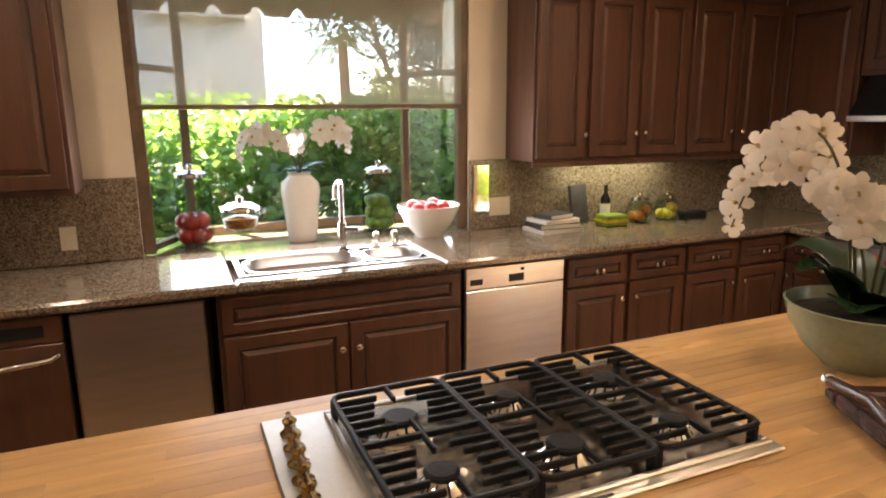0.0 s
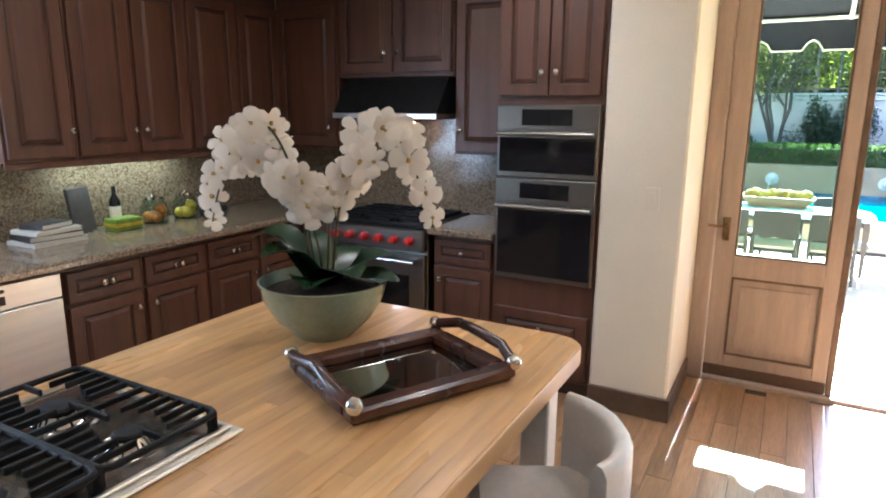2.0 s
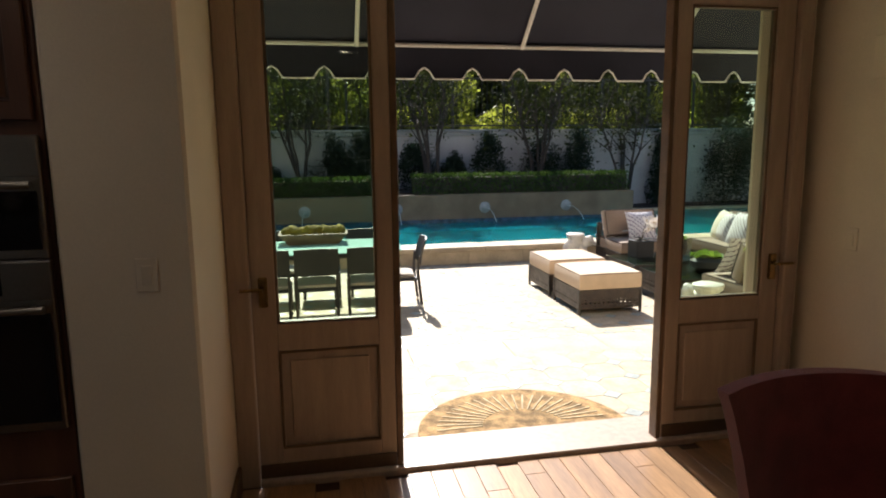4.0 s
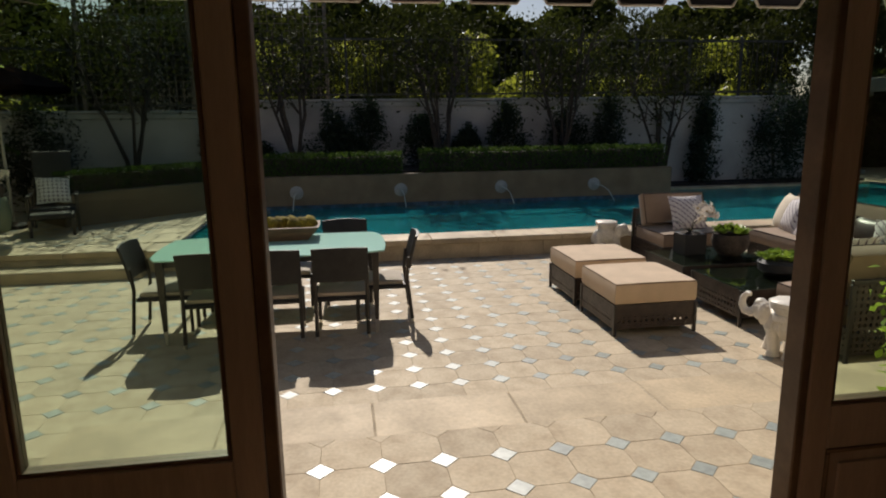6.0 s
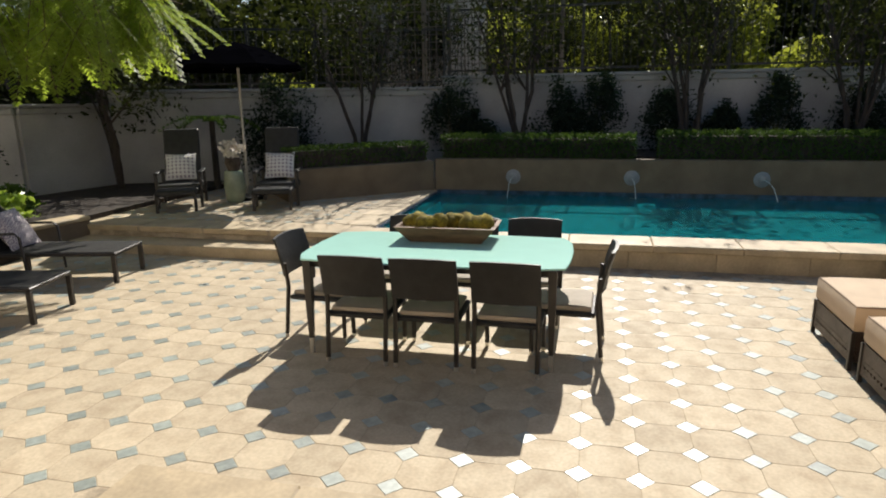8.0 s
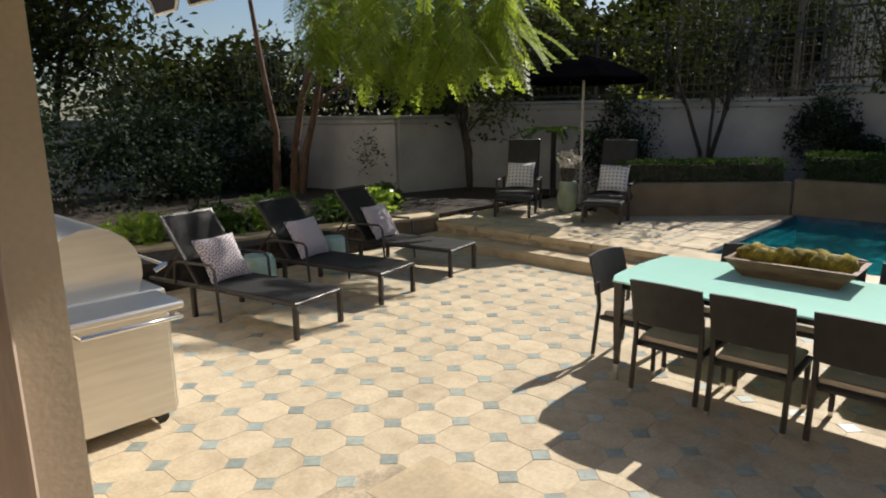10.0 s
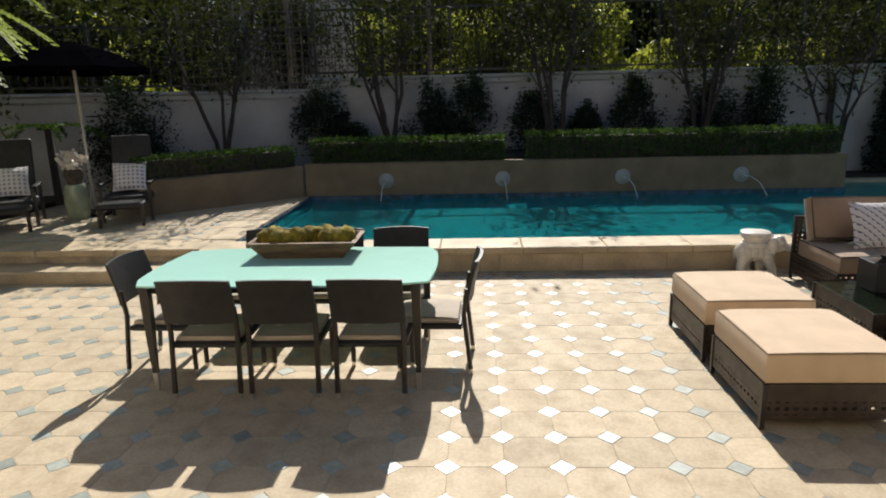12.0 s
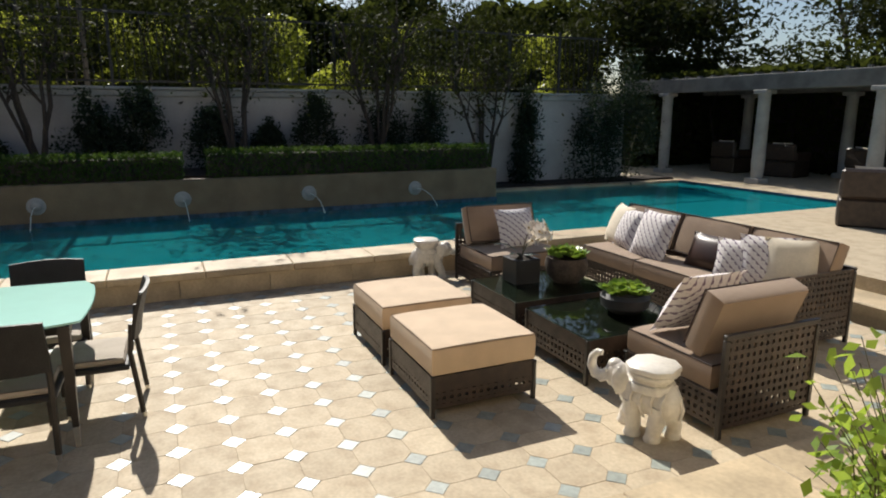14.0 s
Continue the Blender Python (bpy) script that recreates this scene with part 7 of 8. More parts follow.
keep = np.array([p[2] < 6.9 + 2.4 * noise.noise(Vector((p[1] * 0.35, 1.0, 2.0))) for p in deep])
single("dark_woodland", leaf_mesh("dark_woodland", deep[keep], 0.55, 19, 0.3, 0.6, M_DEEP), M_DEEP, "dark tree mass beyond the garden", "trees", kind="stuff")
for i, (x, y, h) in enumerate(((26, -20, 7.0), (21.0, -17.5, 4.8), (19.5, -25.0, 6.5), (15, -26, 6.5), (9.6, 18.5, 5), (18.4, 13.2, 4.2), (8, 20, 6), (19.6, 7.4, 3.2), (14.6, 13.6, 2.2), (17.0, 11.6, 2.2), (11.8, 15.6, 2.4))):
    tree("broad_tree", "tall tree beyond the garden, leaves coloured as backlit", (x, y, 0.0), 3, h, 2.6, 0.16, 6500, 0.24, M_SHADEDLEAF, M_GREYBARK, 140 + i, 0.9, 0.3)

# feathery tree over the loungers
ft = thing("feathery_tree", "tall tree with leaning brown trunks and bright feathery leaves", "tree", pose(11.3, 9.8, 0.1))
RT = Vector((0.62, -0.78, 0))
for path in ([(0, 0), (0.05, 1.2), (-0.12, 2.3), (-0.35, 4.2)], [(0.34, 0), (0.42, 0.9), (0.62, 1.9), (1.0, 2.9), (1.5, 4.0)], [(0.5, 0), (0.62, 0.8), (0.85, 1.6), (1.0, 2.3), (0.95, 3.6)], [(0.86, 1.65), (1.15, 1.95), (1.6, 2.2), (2.4, 2.7)]):
    part("trunk", Geo().tube([RT * u + Vector((0, 0, z)) for u, z in path], 0.09 if path[0][1] == 0 else 0.04, 10, 0.035), M_BARK, ft, smooth=60)
limb, fr_ = Geo(), Geo()
rng = random.Random(4)
CROWN, ALONG, AWAY = Vector((-1.1, -3.9, -0.1)), Vector((1.75, -3.3, 0)), Vector((0.75, 0.66, 0))
for k in range(340):
    u = rng.uniform(-0.2, 0.66)
    low = 2.28 + 1.5 * (u - 0.25) ** 2
    s0 = CROWN + ALONG * u + AWAY * rng.uniform(-0.7, 1.6) + Vector((0, 0, low + 0.25 + 1.5 * rng.random() ** 1.3))
    d = Vector((rng.uniform(-1, 0.7), rng.uniform(-1.0, 0.5), -0.2 - rng.uniform(0, 0.6))).normalized()
    side = d.cross(Vector((0, 0, 1))).normalized()
    ln = rng.uniform(0.5, 0.85)
    stem = [s0 + d * ln * v + Vector((0, 0, -0.25 * v * v)) for v in (0, 0.25, 0.5, 0.75, 1)]
    limb.tube(stem, 0.006, 4, 0.003)
    for j in range(11):
        v = 0.08 + 0.92 * j / 10
        c = s0 + d * ln * v + Vector((0, 0, -0.25 * v * v))
        pl_ = 0.2 * math.sin(math.pi * (0.18 + 0.75 * v))
        for sg in (-1, 1):
            pd = (side * sg + d * 0.55 + Vector((0, 0, -0.35))).normalized()
            q = pd.cross(d).normalized()
            w = pd.cross(q)
            for i in range(6):
                e = c + pd * pl_ * (i + 0.7) / 6
                for sd in (-1, 1):
                    t1 = e + (w * sd * 0.042 + pd * 0.014)
                    m1, m2 = (e + t1) / 2 + pd * 0.012, (e + t1) / 2 - pd * 0.012
                    fr_.add([e, m1, t1, m2], [(0, 1, 2, 3)])
for k in range(16):
    a = RT * 1.4 + Vector((0, 0, 3.7))
    b = CROWN + ALONG * rng.uniform(0, 1) + AWAY * rng.uniform(-0.4, 1.2) + Vector((0, 0, rng.uniform(2.8, 3.7)))
    limb.tube([a, (a + b) / 2 + Vector((0, 0, 0.3)), b], 0.024, 5, 0.008)
part("branchwork", limb, M_BARK, ft)["kind"] = "stuff"
part("crown", fr_, M_FROND, ft, "bright green feathery fronds")

# bed plants
for i, (x, y) in enumerate(((9.9, 5.95), (9.0, 6.2), (8.2, 6.3), (10.6, 6.0), (9.4, 6.9), (7.4, 6.6), (11.2, 6.6))):
    shrub("low bright groundcover plant in the bed", (x, y, 0.3), (0.35, 0.35, 0.2), 500, 0.12, M_BUSH if i % 2 else M_HEDGE, 200 + i, "bed_plant", ground=0.11)
for i, (x, y, r) in enumerate(((9.2, 10.6, 1.2), (10.6, 11.4, 1.3), (7.6, 10.2, 1.3), (11.4, 10.4, 0.6))):
    shrub("dense dark green shrub in the corner bed", (x, y, 1.0), (r, r, 1.1), 4000, 0.12, M_SHRUBLEAF, 220 + i, ground=0.1)
shrub("straggly climbing shrub on the white wall", (12.7, 8.6, 0.9), (0.25, 0.6, 0.6), 380, 0.07, M_SHRUBLEAF, 230, ground=0.1)
tf = thing("tree_fern", "small tree fern behind the terrace chairs", "fern", pose(14.2, 5.2, 0.1))
part("trunk", Geo().tube([(0, 0, 0), (0, 0, 1.2)], 0.06, 8, 0.05), M_GREYBARK, tf)
cent = []
for k in range(7):
    a = k * 0.9 + 0.3
    for j in range(14):
        u = j / 13
        for q in range(-4, 5):
            cent.append((math.cos(a) * u * 0.85 - math.sin(a) * q * 0.03 * (1 - u), math.sin(a) * u * 0.85 + math.cos(a) * q * 0.03 * (1 - u), 1.2 + 0.35 * u - 0.5 * u * u))
part("fronds", leaf_mesh("fronds", cent, 0.09, 8, 0.1, 0.3, M_HEDGE), M_HEDGE, tf)

# bush beside the landing
pb = thing("landing_bush", "young leafy shrub with bright green leaves beside the landing", "shrub", pose(5.43, -3.83, LANDING))
g, cent = Geo(), []
rng = random.Random(17)
for k in range(120):
    a, q = rng.uniform(0, 6.28), rng.uniform(0.1, 0.46)
    hgt = rng.uniform(0.4, 1.05) * (1.0 - 0.35 * q)
    e = Vector((q * math.cos(a), q * math.sin(a), hgt))
    pts = [Vector((0.15 * math.cos(a), 0.15 * math.sin(a), 0)), e * 0.55 + Vector((0, 0, 0.08)), e]
    g.tube(pts, 0.003, 4, 0.0015)
    for j in range(10):
        u = 0.25 + 0.75 * j / 9
        p = pts[0].lerp(e, u)
        cent.append((p.x + rng.gauss(0, 0.04), p.y + rng.gauss(0, 0.04), p.z + rng.gauss(0, 0.03)))
part("brushwood", g, M_STEM, pb)["kind"] = "stuff"
part("leaves", leaf_mesh("leaves", cent, 0.07, 21, -0.3, 0.55, M_BUSH), M_BUSH, pb, "bright green leaves")

# ---- garden outside the kitchen window ----
nr = np.random.default_rng(30)
for i, (x0, x1, y0, top) in enumerate(((-3.0, 1.2, 6.4, 1.62), (0.9, 4.2, 6.0, 1.75), (-1.0, 5.5, 7.2, 1.86))):
    p = nr.uniform((x0, y0, -0.3), (x1, y0 + 0.8, top), (9000, 3))
    p[:, 1] += 0.35 * np.sin(p[:, 0] * 2.3 + i) * np.cos(p[:, 2] * 3)
    p = p[[noise.noise(Vector((q[0] * 1.3, q[1], q[2] * 1.5 + i * 5))) > -0.3 - (0.3 if q[2] < top - 0.4 else 0) for q in p]]
    tg = thing("garden_hedge", "loose sunlit green hedge outside the kitchen window", "hedge", None, "window hedges")
    part("leaves", leaf_mesh("leaves", p, 0.13, 60 + i, 0, 0.6, M_GARDEN), M_GARDEN, tg)
structure("side_garden", Geo().box(-20, 4.6, 3.6, 40, -1.4, -0.35), M_GROUND, "side garden soil outside the window")
nb = thing("neighbour_house", "pale plastered neighbouring house", "house", pose(-3.5, 15, -0.3))
part("wall", Geo().box(-9, 5.7, 0, 8, 0, 9), M_BUILDING, nb)
part("window", Geo().box(3.7, 5.2, -0.06, 0.02, 4.3, 5.2), M_OVENGLASS, nb)
part("window_sill", Geo().box(3.4, 5.35, -0.35, 0.02, 3.95, 4.25, 0.02), M_BUILDING, nb)
pl = thing("palm_tree", "tall palm beyond the garden hedge", "tree", pose(5.6, 21.3, -0.3))
part("trunk", Geo().tube([(0, 0, 0), (0.1, 0, 2), (0.05, 0, 4.3)], 0.2, 10, 0.16), M_BARK, pl, smooth=60)
cent = []
for k in range(22):
    a, el = k * 2.4, -0.2 + (k % 6) * 0.22
    for j in range(16):
        u = j / 15
        for q in (-1.5, 0, 1.5):
            cent.append((math.cos(a) * u * 1.5 - math.sin(a) * q * 0.1 * (1 - u * 0.7), math.sin(a) * u * 1.5 + math.cos(a) * q * 0.1 * (1 - u * 0.7), 4.3 + el * u * 1.6 - 1.0 * u * u))
part("fronds", leaf_mesh("fronds", cent, 0.27, 31, 0.9, 0.13, M_PALM), M_PALM, pl)
for i, (x, y, h) in enumerate(((3.3, 18, 1.2), (7.4, 17, 2.3), (4.9, 19, 1.0), (13.5, 17, 3.2))):
    tree("broad_tree", "leafy tree beyond the garden hedge", (x, y, -0.3), 3, h, 1.5, 0.1, 2600, 0.22, M_PALM, M_GREYBARK, 160 + i, 0.55)

# ---- counter things ----
def glass_jar(m, r, h, label, fruit_mat, fruits, fr):
    t = thing("glass_jar", label, "jar", m)
    part("glass", Geo().lathe([(0.001, 0.002), (r, 0.002), (r * 1.02, 0.02), (r * 1.02, h * 0.8), (r * 0.8, h * 0.93), (r * 0.75, h), (r * 0.72, h), (r * 0.77, h * 0.92), (r * 0.98, h * 0.79), (r * 0.98, 0.02), (0.001, 0.01)], 28, caps=False), M_GLASS, t, "clear glass", 50)
    part("lid", Geo().lathe([(r * 0.82, h), (r * 0.82, h + 0.02), (r * 0.5, h + 0.035), (0.012, h + 0.04), (0.012, h + 0.05), (0.02, h + 0.06), (0.01, h + 0.072)], 24), M_CHROME, t, "domed steel lid", 40)
    rng = random.Random(len(label))
    for k in range(fruits):
        lay = k // 5
        a = (k % 5) * 1.257 + lay * 0.6
        q = r - fr - 0.008
        part("fruit", Geo().ball(q * math.cos(a), q * math.sin(a), 0.012 + fr + lay * fr * 1.65, fr, fr, fr * 0.93, 14, 9), fruit_mat, t, smooth=60)
    return t


glass_jar(pose(0.155, 3.57, 0.921), 0.105, 0.38, "tall glass jar half filled with red apples", M_TOMATO, 10, 0.048)
glass_jar(pose(1.22, 3.57, 0.921), 0.1, 0.36, "tall glass jar half filled with green apples", M_LIME, 14, 0.041)
cj = thing("candy_jar", "footed glass candy jar with orange sweets", "jar", pose(0.365, 3.16, 0.92))
part("glass", Geo().lathe([(0.055, 0.0), (0.05, 0.008), (0.012, 0.02), (0.01, 0.1), (0.03, 0.12), (0.085, 0.15), (0.095, 0.2), (0.09, 0.24), (0.085, 0.24), (0.09, 0.2), (0.08, 0.155), (0.001, 0.13)], 24, caps=False), M_GLASS, cj, smooth=50)
part("sweets", Geo().lathe([(0.03, 0.135), (0.078, 0.158), (0.086, 0.2), (0.05, 0.212), (0.001, 0.215)], 18, caps=False), M_ORANGE, cj, smooth=50)
part("lid", Geo().lathe([(0.092, 0.241), (0.092, 0.255), (0.06, 0.275), (0.012, 0.28), (0.018, 0.3), (0.008, 0.312)], 22), M_CHROME, cj, smooth=40)
fb = thing("fruit_bowl", "large white ceramic bowl of red fruit", "bowl", pose(1.44, 3.3, 0.92))
part("bowl", Geo().lathe([(0.001, 0), (0.08, 0), (0.085, 0.01), (0.14, 0.08), (0.18, 0.165), (0.185, 0.185), (0.178, 0.185), (0.13, 0.085), (0.001, 0.03)], 36, caps=False), M_CERAMIC, fb, smooth=50)
for k in range(7):
    part("fruit", Geo().ball(0.09 * math.cos(k * 0.9), 0.09 * math.sin(k * 0.9), 0.16 + 0.01 * (k % 2), 0.045), M_TOMATO, fb, smooth=60)

bk = [("stack of a pale book", 0.30, 0.22, 0.0, 0.022, M_PAPER, 4), ("dark clothbound book", 0.28, 0.2, 0.024, 0.03, M_BOOK, -3), ("pale book", 0.26, 0.2, 0.056, 0.022, M_PAPER, 6), ("dark clothbound book", 0.2, 0.15, 0.08, 0.028, M_BOOK, 14)]
for lab, w, d, z, th, mt, rz in bk:
    t = thing("book", {True: "pale paperback lying in a stack on the counter", False: "dark clothbound book lying in a stack on the counter"}[mt is M_PAPER], "book", pose(2.19, 3.12, 0.921 + z, 0, 0, rz), "stacked books")
    part("cover", Geo().box(-w / 2, w / 2, -d / 2, d / 2, 0, 0.003, 0.001).box(-w / 2, w / 2, -d / 2, d / 2, th - 0.003, th, 0.001).box(-w / 2, -w / 2 + 0.003, -d / 2, d / 2, 0.003, th - 0.003), mt, t)
    part("page_block", Geo().box(-w / 2 + 0.004, w / 2 - 0.005, -d / 2 + 0.005, d / 2 - 0.005, 0.0032, th - 0.0032), M_PAPER, t)
# plain slab for a flat dark grey panel that leans here
cb = thing("cutting_board", "flat dark grey panel leaning against the backsplash", "board", pose(2.46, 3.22, 0.921, -8, 0, 25))
part("board", Geo().box(-0.1, 0.1, -0.01, 0.01, 0.0, 0.26, 0.006), M_BOOK, cb)
tn = thing("produce_basket", "small green box of produce on the counter", "box", pose(2.63, 3.12, 0.921))
part("box", Geo().box(-0.085, 0.085, -0.06, 0.06, 0, 0.07, 0.006), M_LIME, tn)
part("band", Geo().box(-0.087, 0.087, -0.062, 0.062, 0.022, 0.045, 0.004), M_LEMON, tn)
for x, mt, lab, r in ((2.86, M_ORANGE, "low glass jar of oranges", 0.08), (3.09, M_LEMON, "low glass jar of lemons", 0.075)):
    t = thing("fruit_jar", lab, "jar", pose(x, 3.14, 0.921))
    part("glass", Geo().lathe([(0.001, 0.001), (r, 0.002), (r * 1.1, 0.06), (r * 0.9, 0.12), (r * 0.7, 0.15), (r * 0.67, 0.15), (r * 0.87, 0.12), (r * 1.06, 0.06), (r * 0.96, 0.006), (0.001, 0.006)], 24, caps=False), M_GLASS, t, smooth=50)
    part("lid", Geo().lathe([(r * 0.74, 0.15), (r * 0.74, 0.165), (0.01, 0.18), (0.012, 0.195)], 20), M_CHROME, t, smooth=40)
    for k in range(7):
        part("fruit", Geo().ball((r - 0.035) * math.cos(k * 1.05), (r - 0.035) * math.sin(k * 1.05), 0.04 + 0.045 * (k // 5), 0.032), mt, t, smooth=60)
wb = thing("wine_bottle", "dark bottle with a pale label on the counter", "bottle", pose(2.68, 3.26, 0.921))
part("bottle", Geo().lathe([(0.03, 0), (0.032, 0.01), (0.032, 0.15), (0.012, 0.19), (0.012, 0.24), (0.001, 0.24)], 18), M_OVENGLASS, wb, smooth=40)
part("label", Geo().lathe([(0.0325, 0.05), (0.0325, 0.12)], 18, caps=False), M_PAPER, wb)
gt = thing("dark_tray", "small black serving dish on the counter", "dish", pose(3.3, 3.12, 0.921))
part("dish", Geo().box(-0.09, 0.09, -0.05, 0.05, 0, 0.05, 0.012), M_BLACK, gt)

# tray on the island
ty = thing("serving_tray", "mirrored serving tray with dark wooden frame and twig handles", "tray", Matrix.Translation((1.635, 0.555, 0.921)) @ Matrix.Rotation(radians(-27), 4, "Z") @ Matrix.Diagonal((0.93, 0.93, 1, 1)))
part("mirror", Geo().box(-0.2, 0.2, -0.14, 0.14, 0.012, 0.016), M_MIRROR, ty, "mirror glass bottom")
part("base", Geo().box(-0.25, 0.25, -0.19, 0.19, 0.0, 0.011, 0.004), M_TRAYWOOD, ty)
for a, b, c, d in ((-0.26, 0.26, -0.205, -0.15), (-0.26, 0.26, 0.15, 0.205), (-0.26, -0.2, -0.15, 0.15), (0.2, 0.26, -0.15, 0.15)):
    part("frame_side", Geo().box(a, b, c, d, 0.011, 0.045, 0.008), M_TRAYWOOD, ty)
for s in (-1, 1):
    part("handle", Geo().tube([(s * 0.25, -0.2, 0.05), (s * 0.27, -0.12, 0.075), (s * 0.26, 0.0, 0.09), (s * 0.275, 0.1, 0.08), (s * 0.25, 0.2, 0.055)], 0.016, 8), M_TRAYWOOD, ty, "gnarled dark twig handle", 60)
    for y in (-0.2, 0.2):
        part("ferrule", Geo().ball(s * 0.25, y, 0.055, 0.022), M_CHROME, ty, "silver corner knob", 60)

# stools and dining corner
bs = thing("bar_stool", "white leather bar stool with a low curved back at the island", "stool", pose(1.79, 0.2, 0, 0, 0, 28) @ Matrix.Diagonal((1, 1, 0.95, 1)))
part("seat", Geo().box(-0.2, 0.2, -0.2, 0.2, 0.54, 0.61, 0.03), M_LEATHER, bs)
back_g, vs = Geo(), []
for z, th in ((0.6, 0.05), (0.72, 0.055), (0.82, 0.05), (0.845, 0.02)):
    for i in range(9):
        a = math.pi * (1.2 + 0.6 * i / 8)
        vs += [((0.25 - th / 2) * math.cos(a), (0.25 - th / 2) * math.sin(a) + 0.05, z), ((0.25 + th / 2) * math.cos(a), (0.25 + th / 2) * math.sin(a) + 0.05, z)]
fs = []
for r in range(3):
    for i in range(8):
        a = r * 18 + i * 2
        fs += [(a, a + 2, a + 20, a + 18), (a + 1, a + 19, a + 21, a + 3)]
    for e in (0, 16):
        a = r * 18 + e
        fs.append((a, a + 1, a + 19, a + 18))
fs += [(i * 2, i * 2 + 1, i * 2 + 3, i * 2 + 2) for i in range(8)] + [(54 + i * 2, 54 + i * 2 + 2, 54 + i * 2 + 3, 54 + i * 2 + 1) for i in range(8)]
part("backrest", back_g.add(vs, fs), M_LEATHER, bs, smooth=60)
for sx in (-1, 1):
    for sy in (-1, 1):
        part("leg", Geo().tube([(sx * 0.19, sy * 0.17, 0), (sx * 0.16, sy * 0.15, 0.56)], 0.016, 8), M_TRAYWOOD, bs)
dtab = thing("breakfast_table", "black lacquered table in the dining corner", "table", pose(1.79, -1.70, 0))
part("tabletop", Geo().prism([(-0.6, -0.65), (0.45, -0.65), (0.6, -0.5), (0.6, 0.5), (0.45, 0.65), (-0.6, 0.65)], 0.72, 0.75, 0.006), M_EBONY, dtab)
for sx in (-0.45, 0.45):
    for sy in (-0.45, 0.45):
        part("leg", Geo().box(sx - 0.035, sx + 0.035, sy - 0.035, sy + 0.035, 0, 0.72, 0.004), M_EBONY, dtab)


def red_chair(m):
    t = thing("upholstered_chair", "oxblood red upholstered dining chair with a curved back", "chair", m, "red dining chairs")
    part("seat", Geo().box(-0.25, 0.25, -0.26, 0.24, 0.36, 0.48, 0.03), M_REDCLOTH, t)
    vs, n = [], 8
    for th in (0.0, 0.05):
        for r, (z, f) in enumerate(((0.4, 0.86), (0.55, 0.9), (0.72, 1.0), (0.84, 1.08), (0.9, 1.12))):
            for i in range(n + 1):
                u = 2 * i / n - 1
                vs.append((u * 0.26 * f, 0.22 + 0.02 * r - 0.06 * u * u - th + 0.05, z + 0.012 * (1 - u * u)))
    k = 5 * (n + 1)
    fs = []
    for r in range(4):
        for i in range(n):
            a = r * (n + 1) + i
            fs += [(a, a + n + 1, a + n + 2, a + 1), (k + a, k + a + 1, k + a + n + 2, k + a + n + 1)]
    rim = list(range(n + 1)) + [r * (n + 1) + n for r in range(1, 5)] + [4 * (n + 1) + i for i in range(n - 1, -1, -1)] + [r * (n + 1) for r in range(3, 0, -1)]
    fs += [(rim[q], rim[(q + 1) % len(rim)], k + rim[(q + 1) % len(rim)], k + rim[q]) for q in range(len(rim))]
    part("backrest", Geo().add(vs, fs), M_REDCLOTH, t, smooth=60)
    for sx in (-1, 1):
        for sy in (-0.2, 0.2):
            part("leg", Geo().box(sx * 0.2 - 0.02, sx * 0.2 + 0.02, sy - 0.02, sy + 0.02, 0, 0.36, 0.004), M_EBONY, t)


red_chair(pose(2.66, -1.69, 0, 0, 0, -88))
red_chair(pose(2.1, -1.22, 0, 0, 0, 8))
switch_plate(pose(4.05, -2.88, 1.13, 0, 0, 180), "almond wall switch on the cream wall")
vt = thing("wall_speaker", "small cream wall grille high on the wall", "speaker", pose(3.94, -2.879, 2.0))
part("grille", Geo().box(-0.07, 0.07, 0, 0.012, -0.1, 0.1, 0.004), M_WALL, vt)

# ---- paving pieces ----
PITCH = 0.294


def octagon(p, cutoff, gap, h, c):
    a = p / 2 - gap / 2
    b = a - cutoff
    return Geo().prism([(a, -b), (a, b), (b, a), (-b, a), (-a, b), (-a, -b), (-b, -a), (b, -a)], -0.02, h, c)


OCT = octagon(PITCH, 0.07, 0.0026, 0.0, 0.0014).mesh("octagon_tile")
OCT.materials.append(M_OCT)
dd = 0.069
DOT = Geo().prism([(dd, 0), (0, dd), (-dd, 0), (0, -dd)], -0.02, 0.001, 0.003).mesh("inset_tile")
DOT.materials.append(M_DOT)
og = octagon(PITCH, 0.07, 0.0026, 0.0, 0.0014)
dg = Geo().prism([(dd, 0), (0, dd), (-dd, 0), (0, -dd)], -0.02, 0.001, 0.003)
rest_o, rest_d = Geo(), Geo()


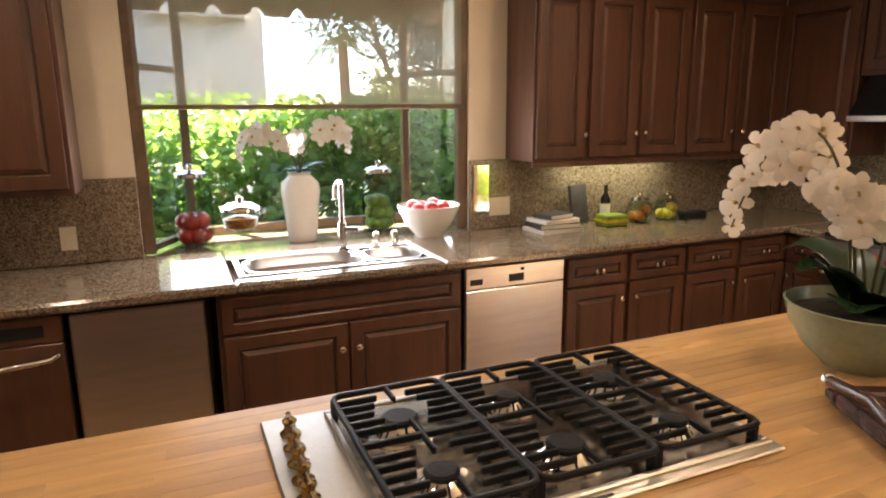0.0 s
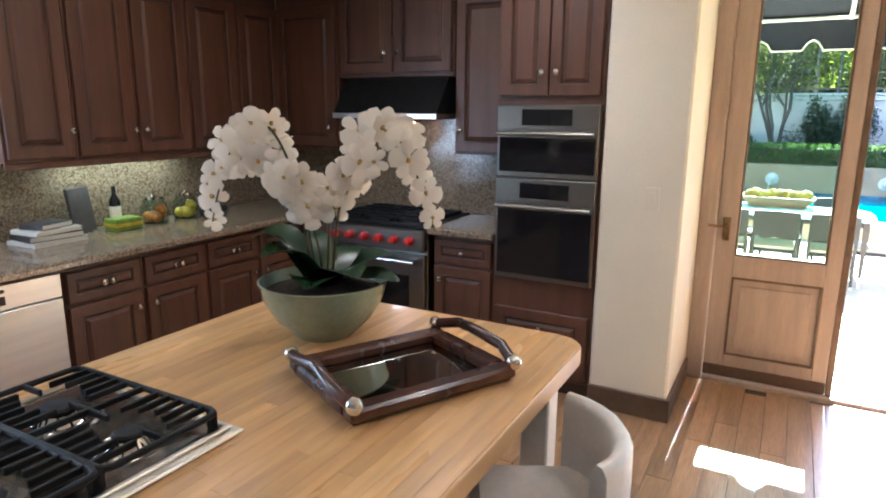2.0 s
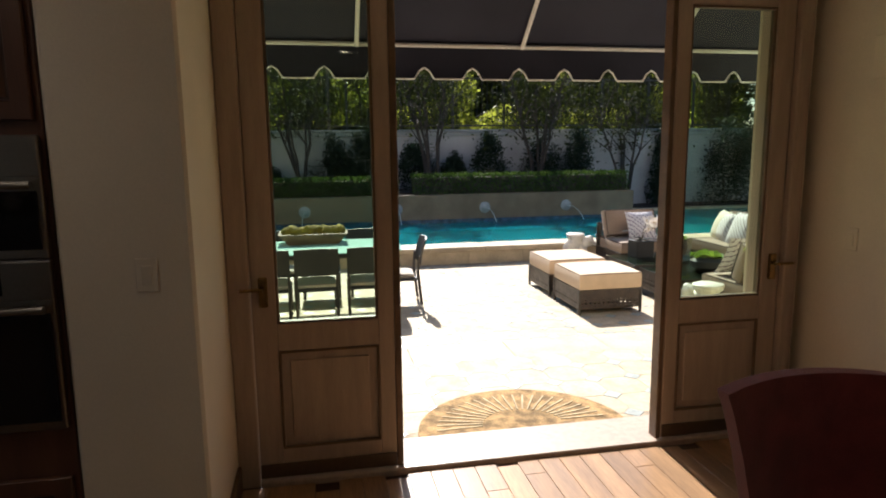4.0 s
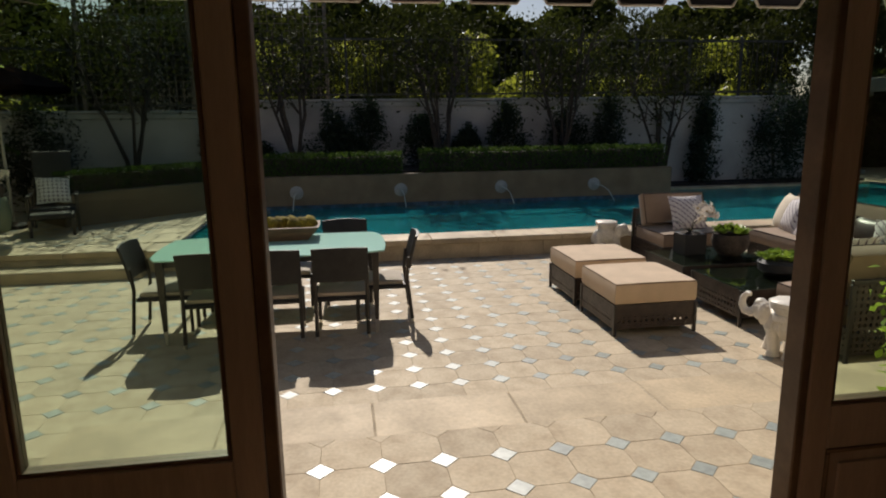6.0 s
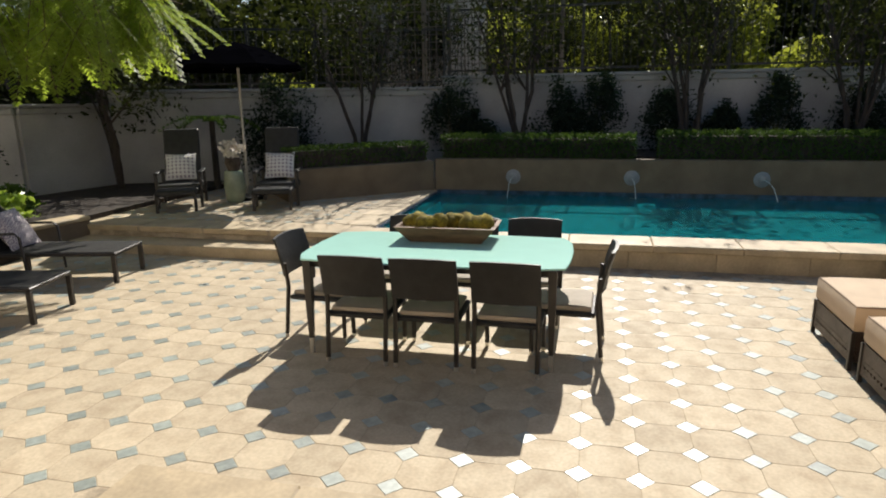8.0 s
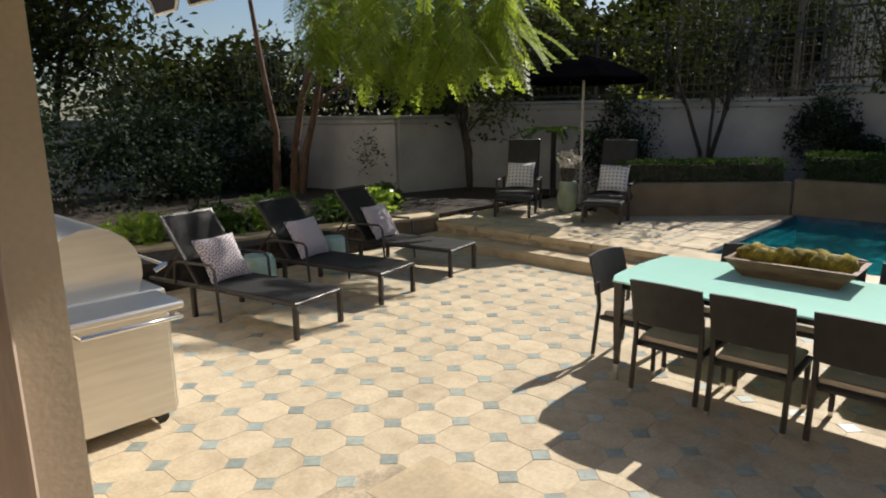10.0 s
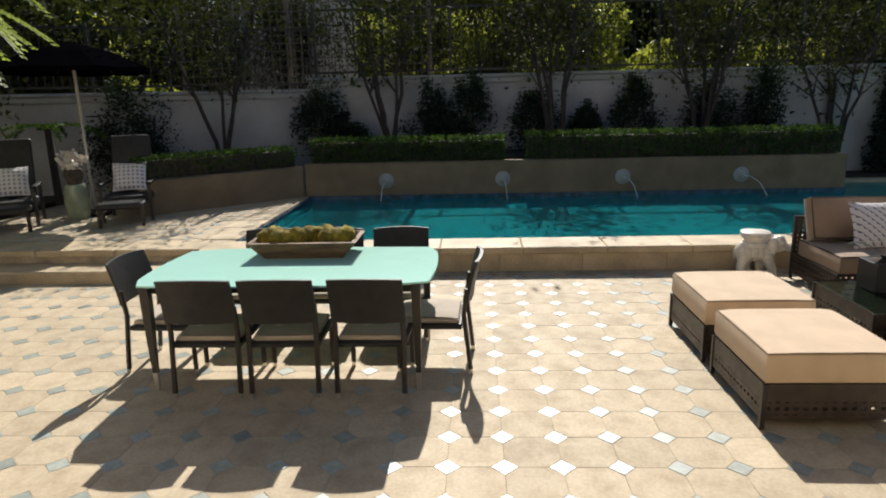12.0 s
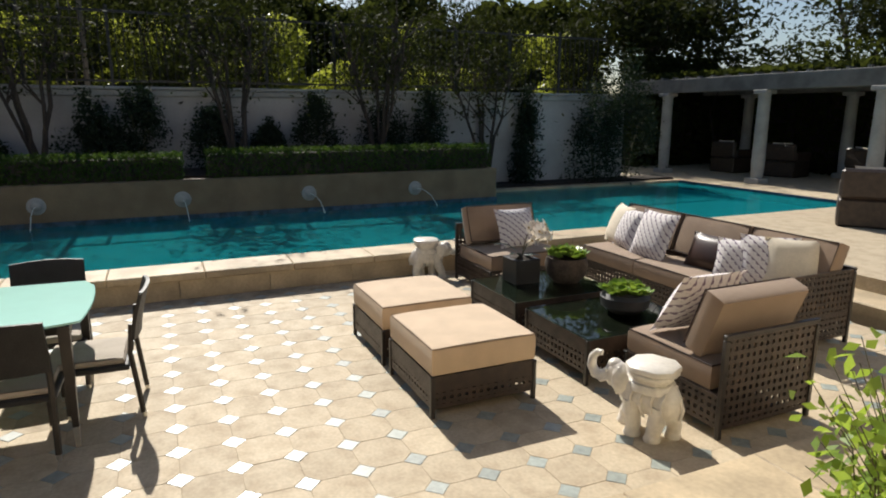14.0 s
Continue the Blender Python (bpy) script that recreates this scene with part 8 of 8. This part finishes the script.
def lay(host, x0, x1, y0, y1, ox, oy, z, near):
    """Octagons with inset squares at their corners; near is the stretch laid piece by piece."""
    i0, i1 = math.ceil((x0 - ox) / PITCH), math.floor((x1 - ox) / PITCH)
    j0, j1 = math.ceil((y0 - oy) / PITCH), math.floor((y1 - oy) / PITCH)
    ro, rd = Geo(), Geo()
    for i in range(i0, i1 + 1):
        for j in range(j0, j1 + 1):
            for geo, me, name, x, y, far in ((og, OCT, "octagon_tile", ox + (i + 0.5) * PITCH, oy + (j + 0.5) * PITCH, ro), (dg, DOT, "inset_tile", ox + i * PITCH, oy + j * PITCH, rd)):
                if not (x0 + 0.1 < x < x1 - 0.1 and y0 < y < y1):
                    continue
                m = pose(x, y, z + 0.0007 * math.sin(i * 7.3 + j * 3.1), 0, 0, 0)
                if near[0] < x < near[1] and near[2] < y < near[3]:
                    o = new(name, me)
                    o.parent, o.matrix_basis = host, m
                else:
                    far.add(geo.v, geo.f, m)
    for name, g, mt in (("octagon_tiles", ro, M_OCTFAR), ("inset_tiles", rd, M_DOTFAR)):
        o = part(name, g, mt, host)
        o["kind"] = "stuff"


def island_variant(name, src, amount):
    """The same stone, with the change from piece to piece driven per island."""
    m = src.copy()
    m.name = name
    n, l = m.node_tree.nodes, m.node_tree.links
    geo = n.new("ShaderNodeNewGeometry")
    for nd in list(n):
        if nd.type == "OBJECT_INFO":
            for out in [k for k in l if k.from_node == nd]:
                to = out.to_socket
                l.remove(out)
                l.new(geo.outputs["Random Per Island"], to)
    return m


M_OCTFAR = island_variant("worn octagon paver, joined", M_OCT, 0.1)
M_DOTFAR = island_variant("glazed inset tile, joined", M_DOT, 0.3)
M_FLOORFAR = island_variant("oak floor boards, joined", M_FLOOR, 0.1)
lay(patio, 6.37, 11.08, -7.2, 6.2, 7.31, -1.58, PATIO, (6.3, 8.9, -4.9, 4.2))
lay(patio, 4.74, 6.55, 0.8, 6.2, 7.31, -1.58, PATIO, (5.4, 6.6, 0.7, 2.9))
lay(landing, 4.66, 5.95, -4.6, 0.3, 5.66, -0.66, LANDING, (4.6, 6.0, -3.2, 1.0))
lay(terrace, 11.5, 15.5, 1.7, 6.8, 12.0, 2.0, TERRACE, (0, 0, 0, 0))
HALF = Geo().prism([(0, dd), (-dd, 0), (0, -dd)], -0.02, 0.0, 0.002).mesh("half_tile")
HALF.materials.append(M_OCT)
for j in range(-13, 4):
    o = new("half_tile", HALF)
    o.parent, o.matrix_basis = landing, pose(5.952, -0.66 + j * PITCH, LANDING)
slab = [Geo().box(-w / 2, w / 2, -0.403, 0.403, -0.035, 0.0, 0.006).mesh("edging_slab") for w in (0.425,)]
slab[0].materials.append(M_STONE)
for i in range(9):
    o = new("edging_slab", slab[0])
    o.parent, o.location = step_edge, (6.155, -6.2 + i * 0.81, LANDING)
for i in range(2):
    o = new("edging_slab", slab[0])
    o.parent, o.matrix_basis = step_edge, pose(5.53 - i * 0.62, 0.475, LANDING, 0, 0, 90) @ Matrix.Diagonal((0.95, 0.76, 1, 1))
riser = Geo().box(-0.01, 0.01, -0.4, 0.4, -0.2, -0.04, 0.004).mesh("riser_slab")
riser.materials.append(M_STONE)
for i in range(9):
    o = new("riser_slab", riser)
    o.parent, o.location = step_edge, (6.365, -6.2 + i * 0.81, LANDING)
for i in range(2):
    o = new("riser_slab", riser)
    o.parent, o.matrix_basis = step_edge, pose(5.95 - i * 0.81, 0.69, LANDING, 0, 0, 90)
cop = Geo().box(-0.25, 0.25, -0.4435, 0.4435, -0.075, 0.0, 0.009).mesh("coping_slab")
cop.materials.append(M_STONE)
for i in range(10):
    o = new("coping_slab", cop)
    o.parent, o.location = poolwall, (11.28, -6.85 + i * 0.89, TERRACE)
blk = Geo().box(-0.02, 0.02, -0.443, 0.443, -0.2, 0.0, 0.004).mesh("facing_stone")
blk.materials.append(M_STONE)
for i in range(10):
    o = new("facing_stone", blk)
    o.parent, o.location = poolwall, (11.085, -6.6 + i * 0.89, TERRACE - 0.078)
for i in range(4):
    o = new("coping_slab", cop)
    o.parent, o.matrix_basis = terrace, pose(11.37, 5.0 - i * 0.93 - 0.1, TERRACE + 0.004)
for i in range(5):
    o = new("coping_slab", cop)
    o.parent, o.matrix_basis = terrace, pose(11.98 + i * 0.72, 1.58, TERRACE + 0.006, 0, 0, 90) @ Matrix.Diagonal((0.9, 0.8, 1, 1))

# ---- floor boards ----
board_meshes = [Geo().box(-w / 2, w / 2, -0.0555, 0.0555, -0.011, 0.0, 0.0015).mesh("floor_board") for w in (1.2, 0.9)]
for bm_ in board_meshes:
    bm_.materials.append(M_FLOOR)
rng = random.Random(5)
rest = Geo()
count = 0
for row in range(55):
    y = -2.86 + row * 0.113
    x = -3.6 - rng.uniform(0, 0.9)
    while x < 4.2:
        i = rng.randrange(2)
        w = (1.2, 0.9)[i]
        xc = x + w / 2
        x += w + 0.002
        if x > 4.305:
            rest.box(xc - w / 2, 4.305, y - 0.0555, y + 0.0555, -0.011, 0.0, 0.0015)
        elif xc > 1.2 and y < 0.9 and count < 300:
            o = new("floor_board", board_meshes[i])
            o.parent, o.location = floor, (xc, y, 0)
            count += 1
        else:
            rest.box(xc - w / 2, xc + w / 2, y - 0.0555, y + 0.0555, -0.011, 0.0, 0.0015)
o = part("floor_boards", rest, M_FLOORFAR, floor)
o["kind"] = "stuff"
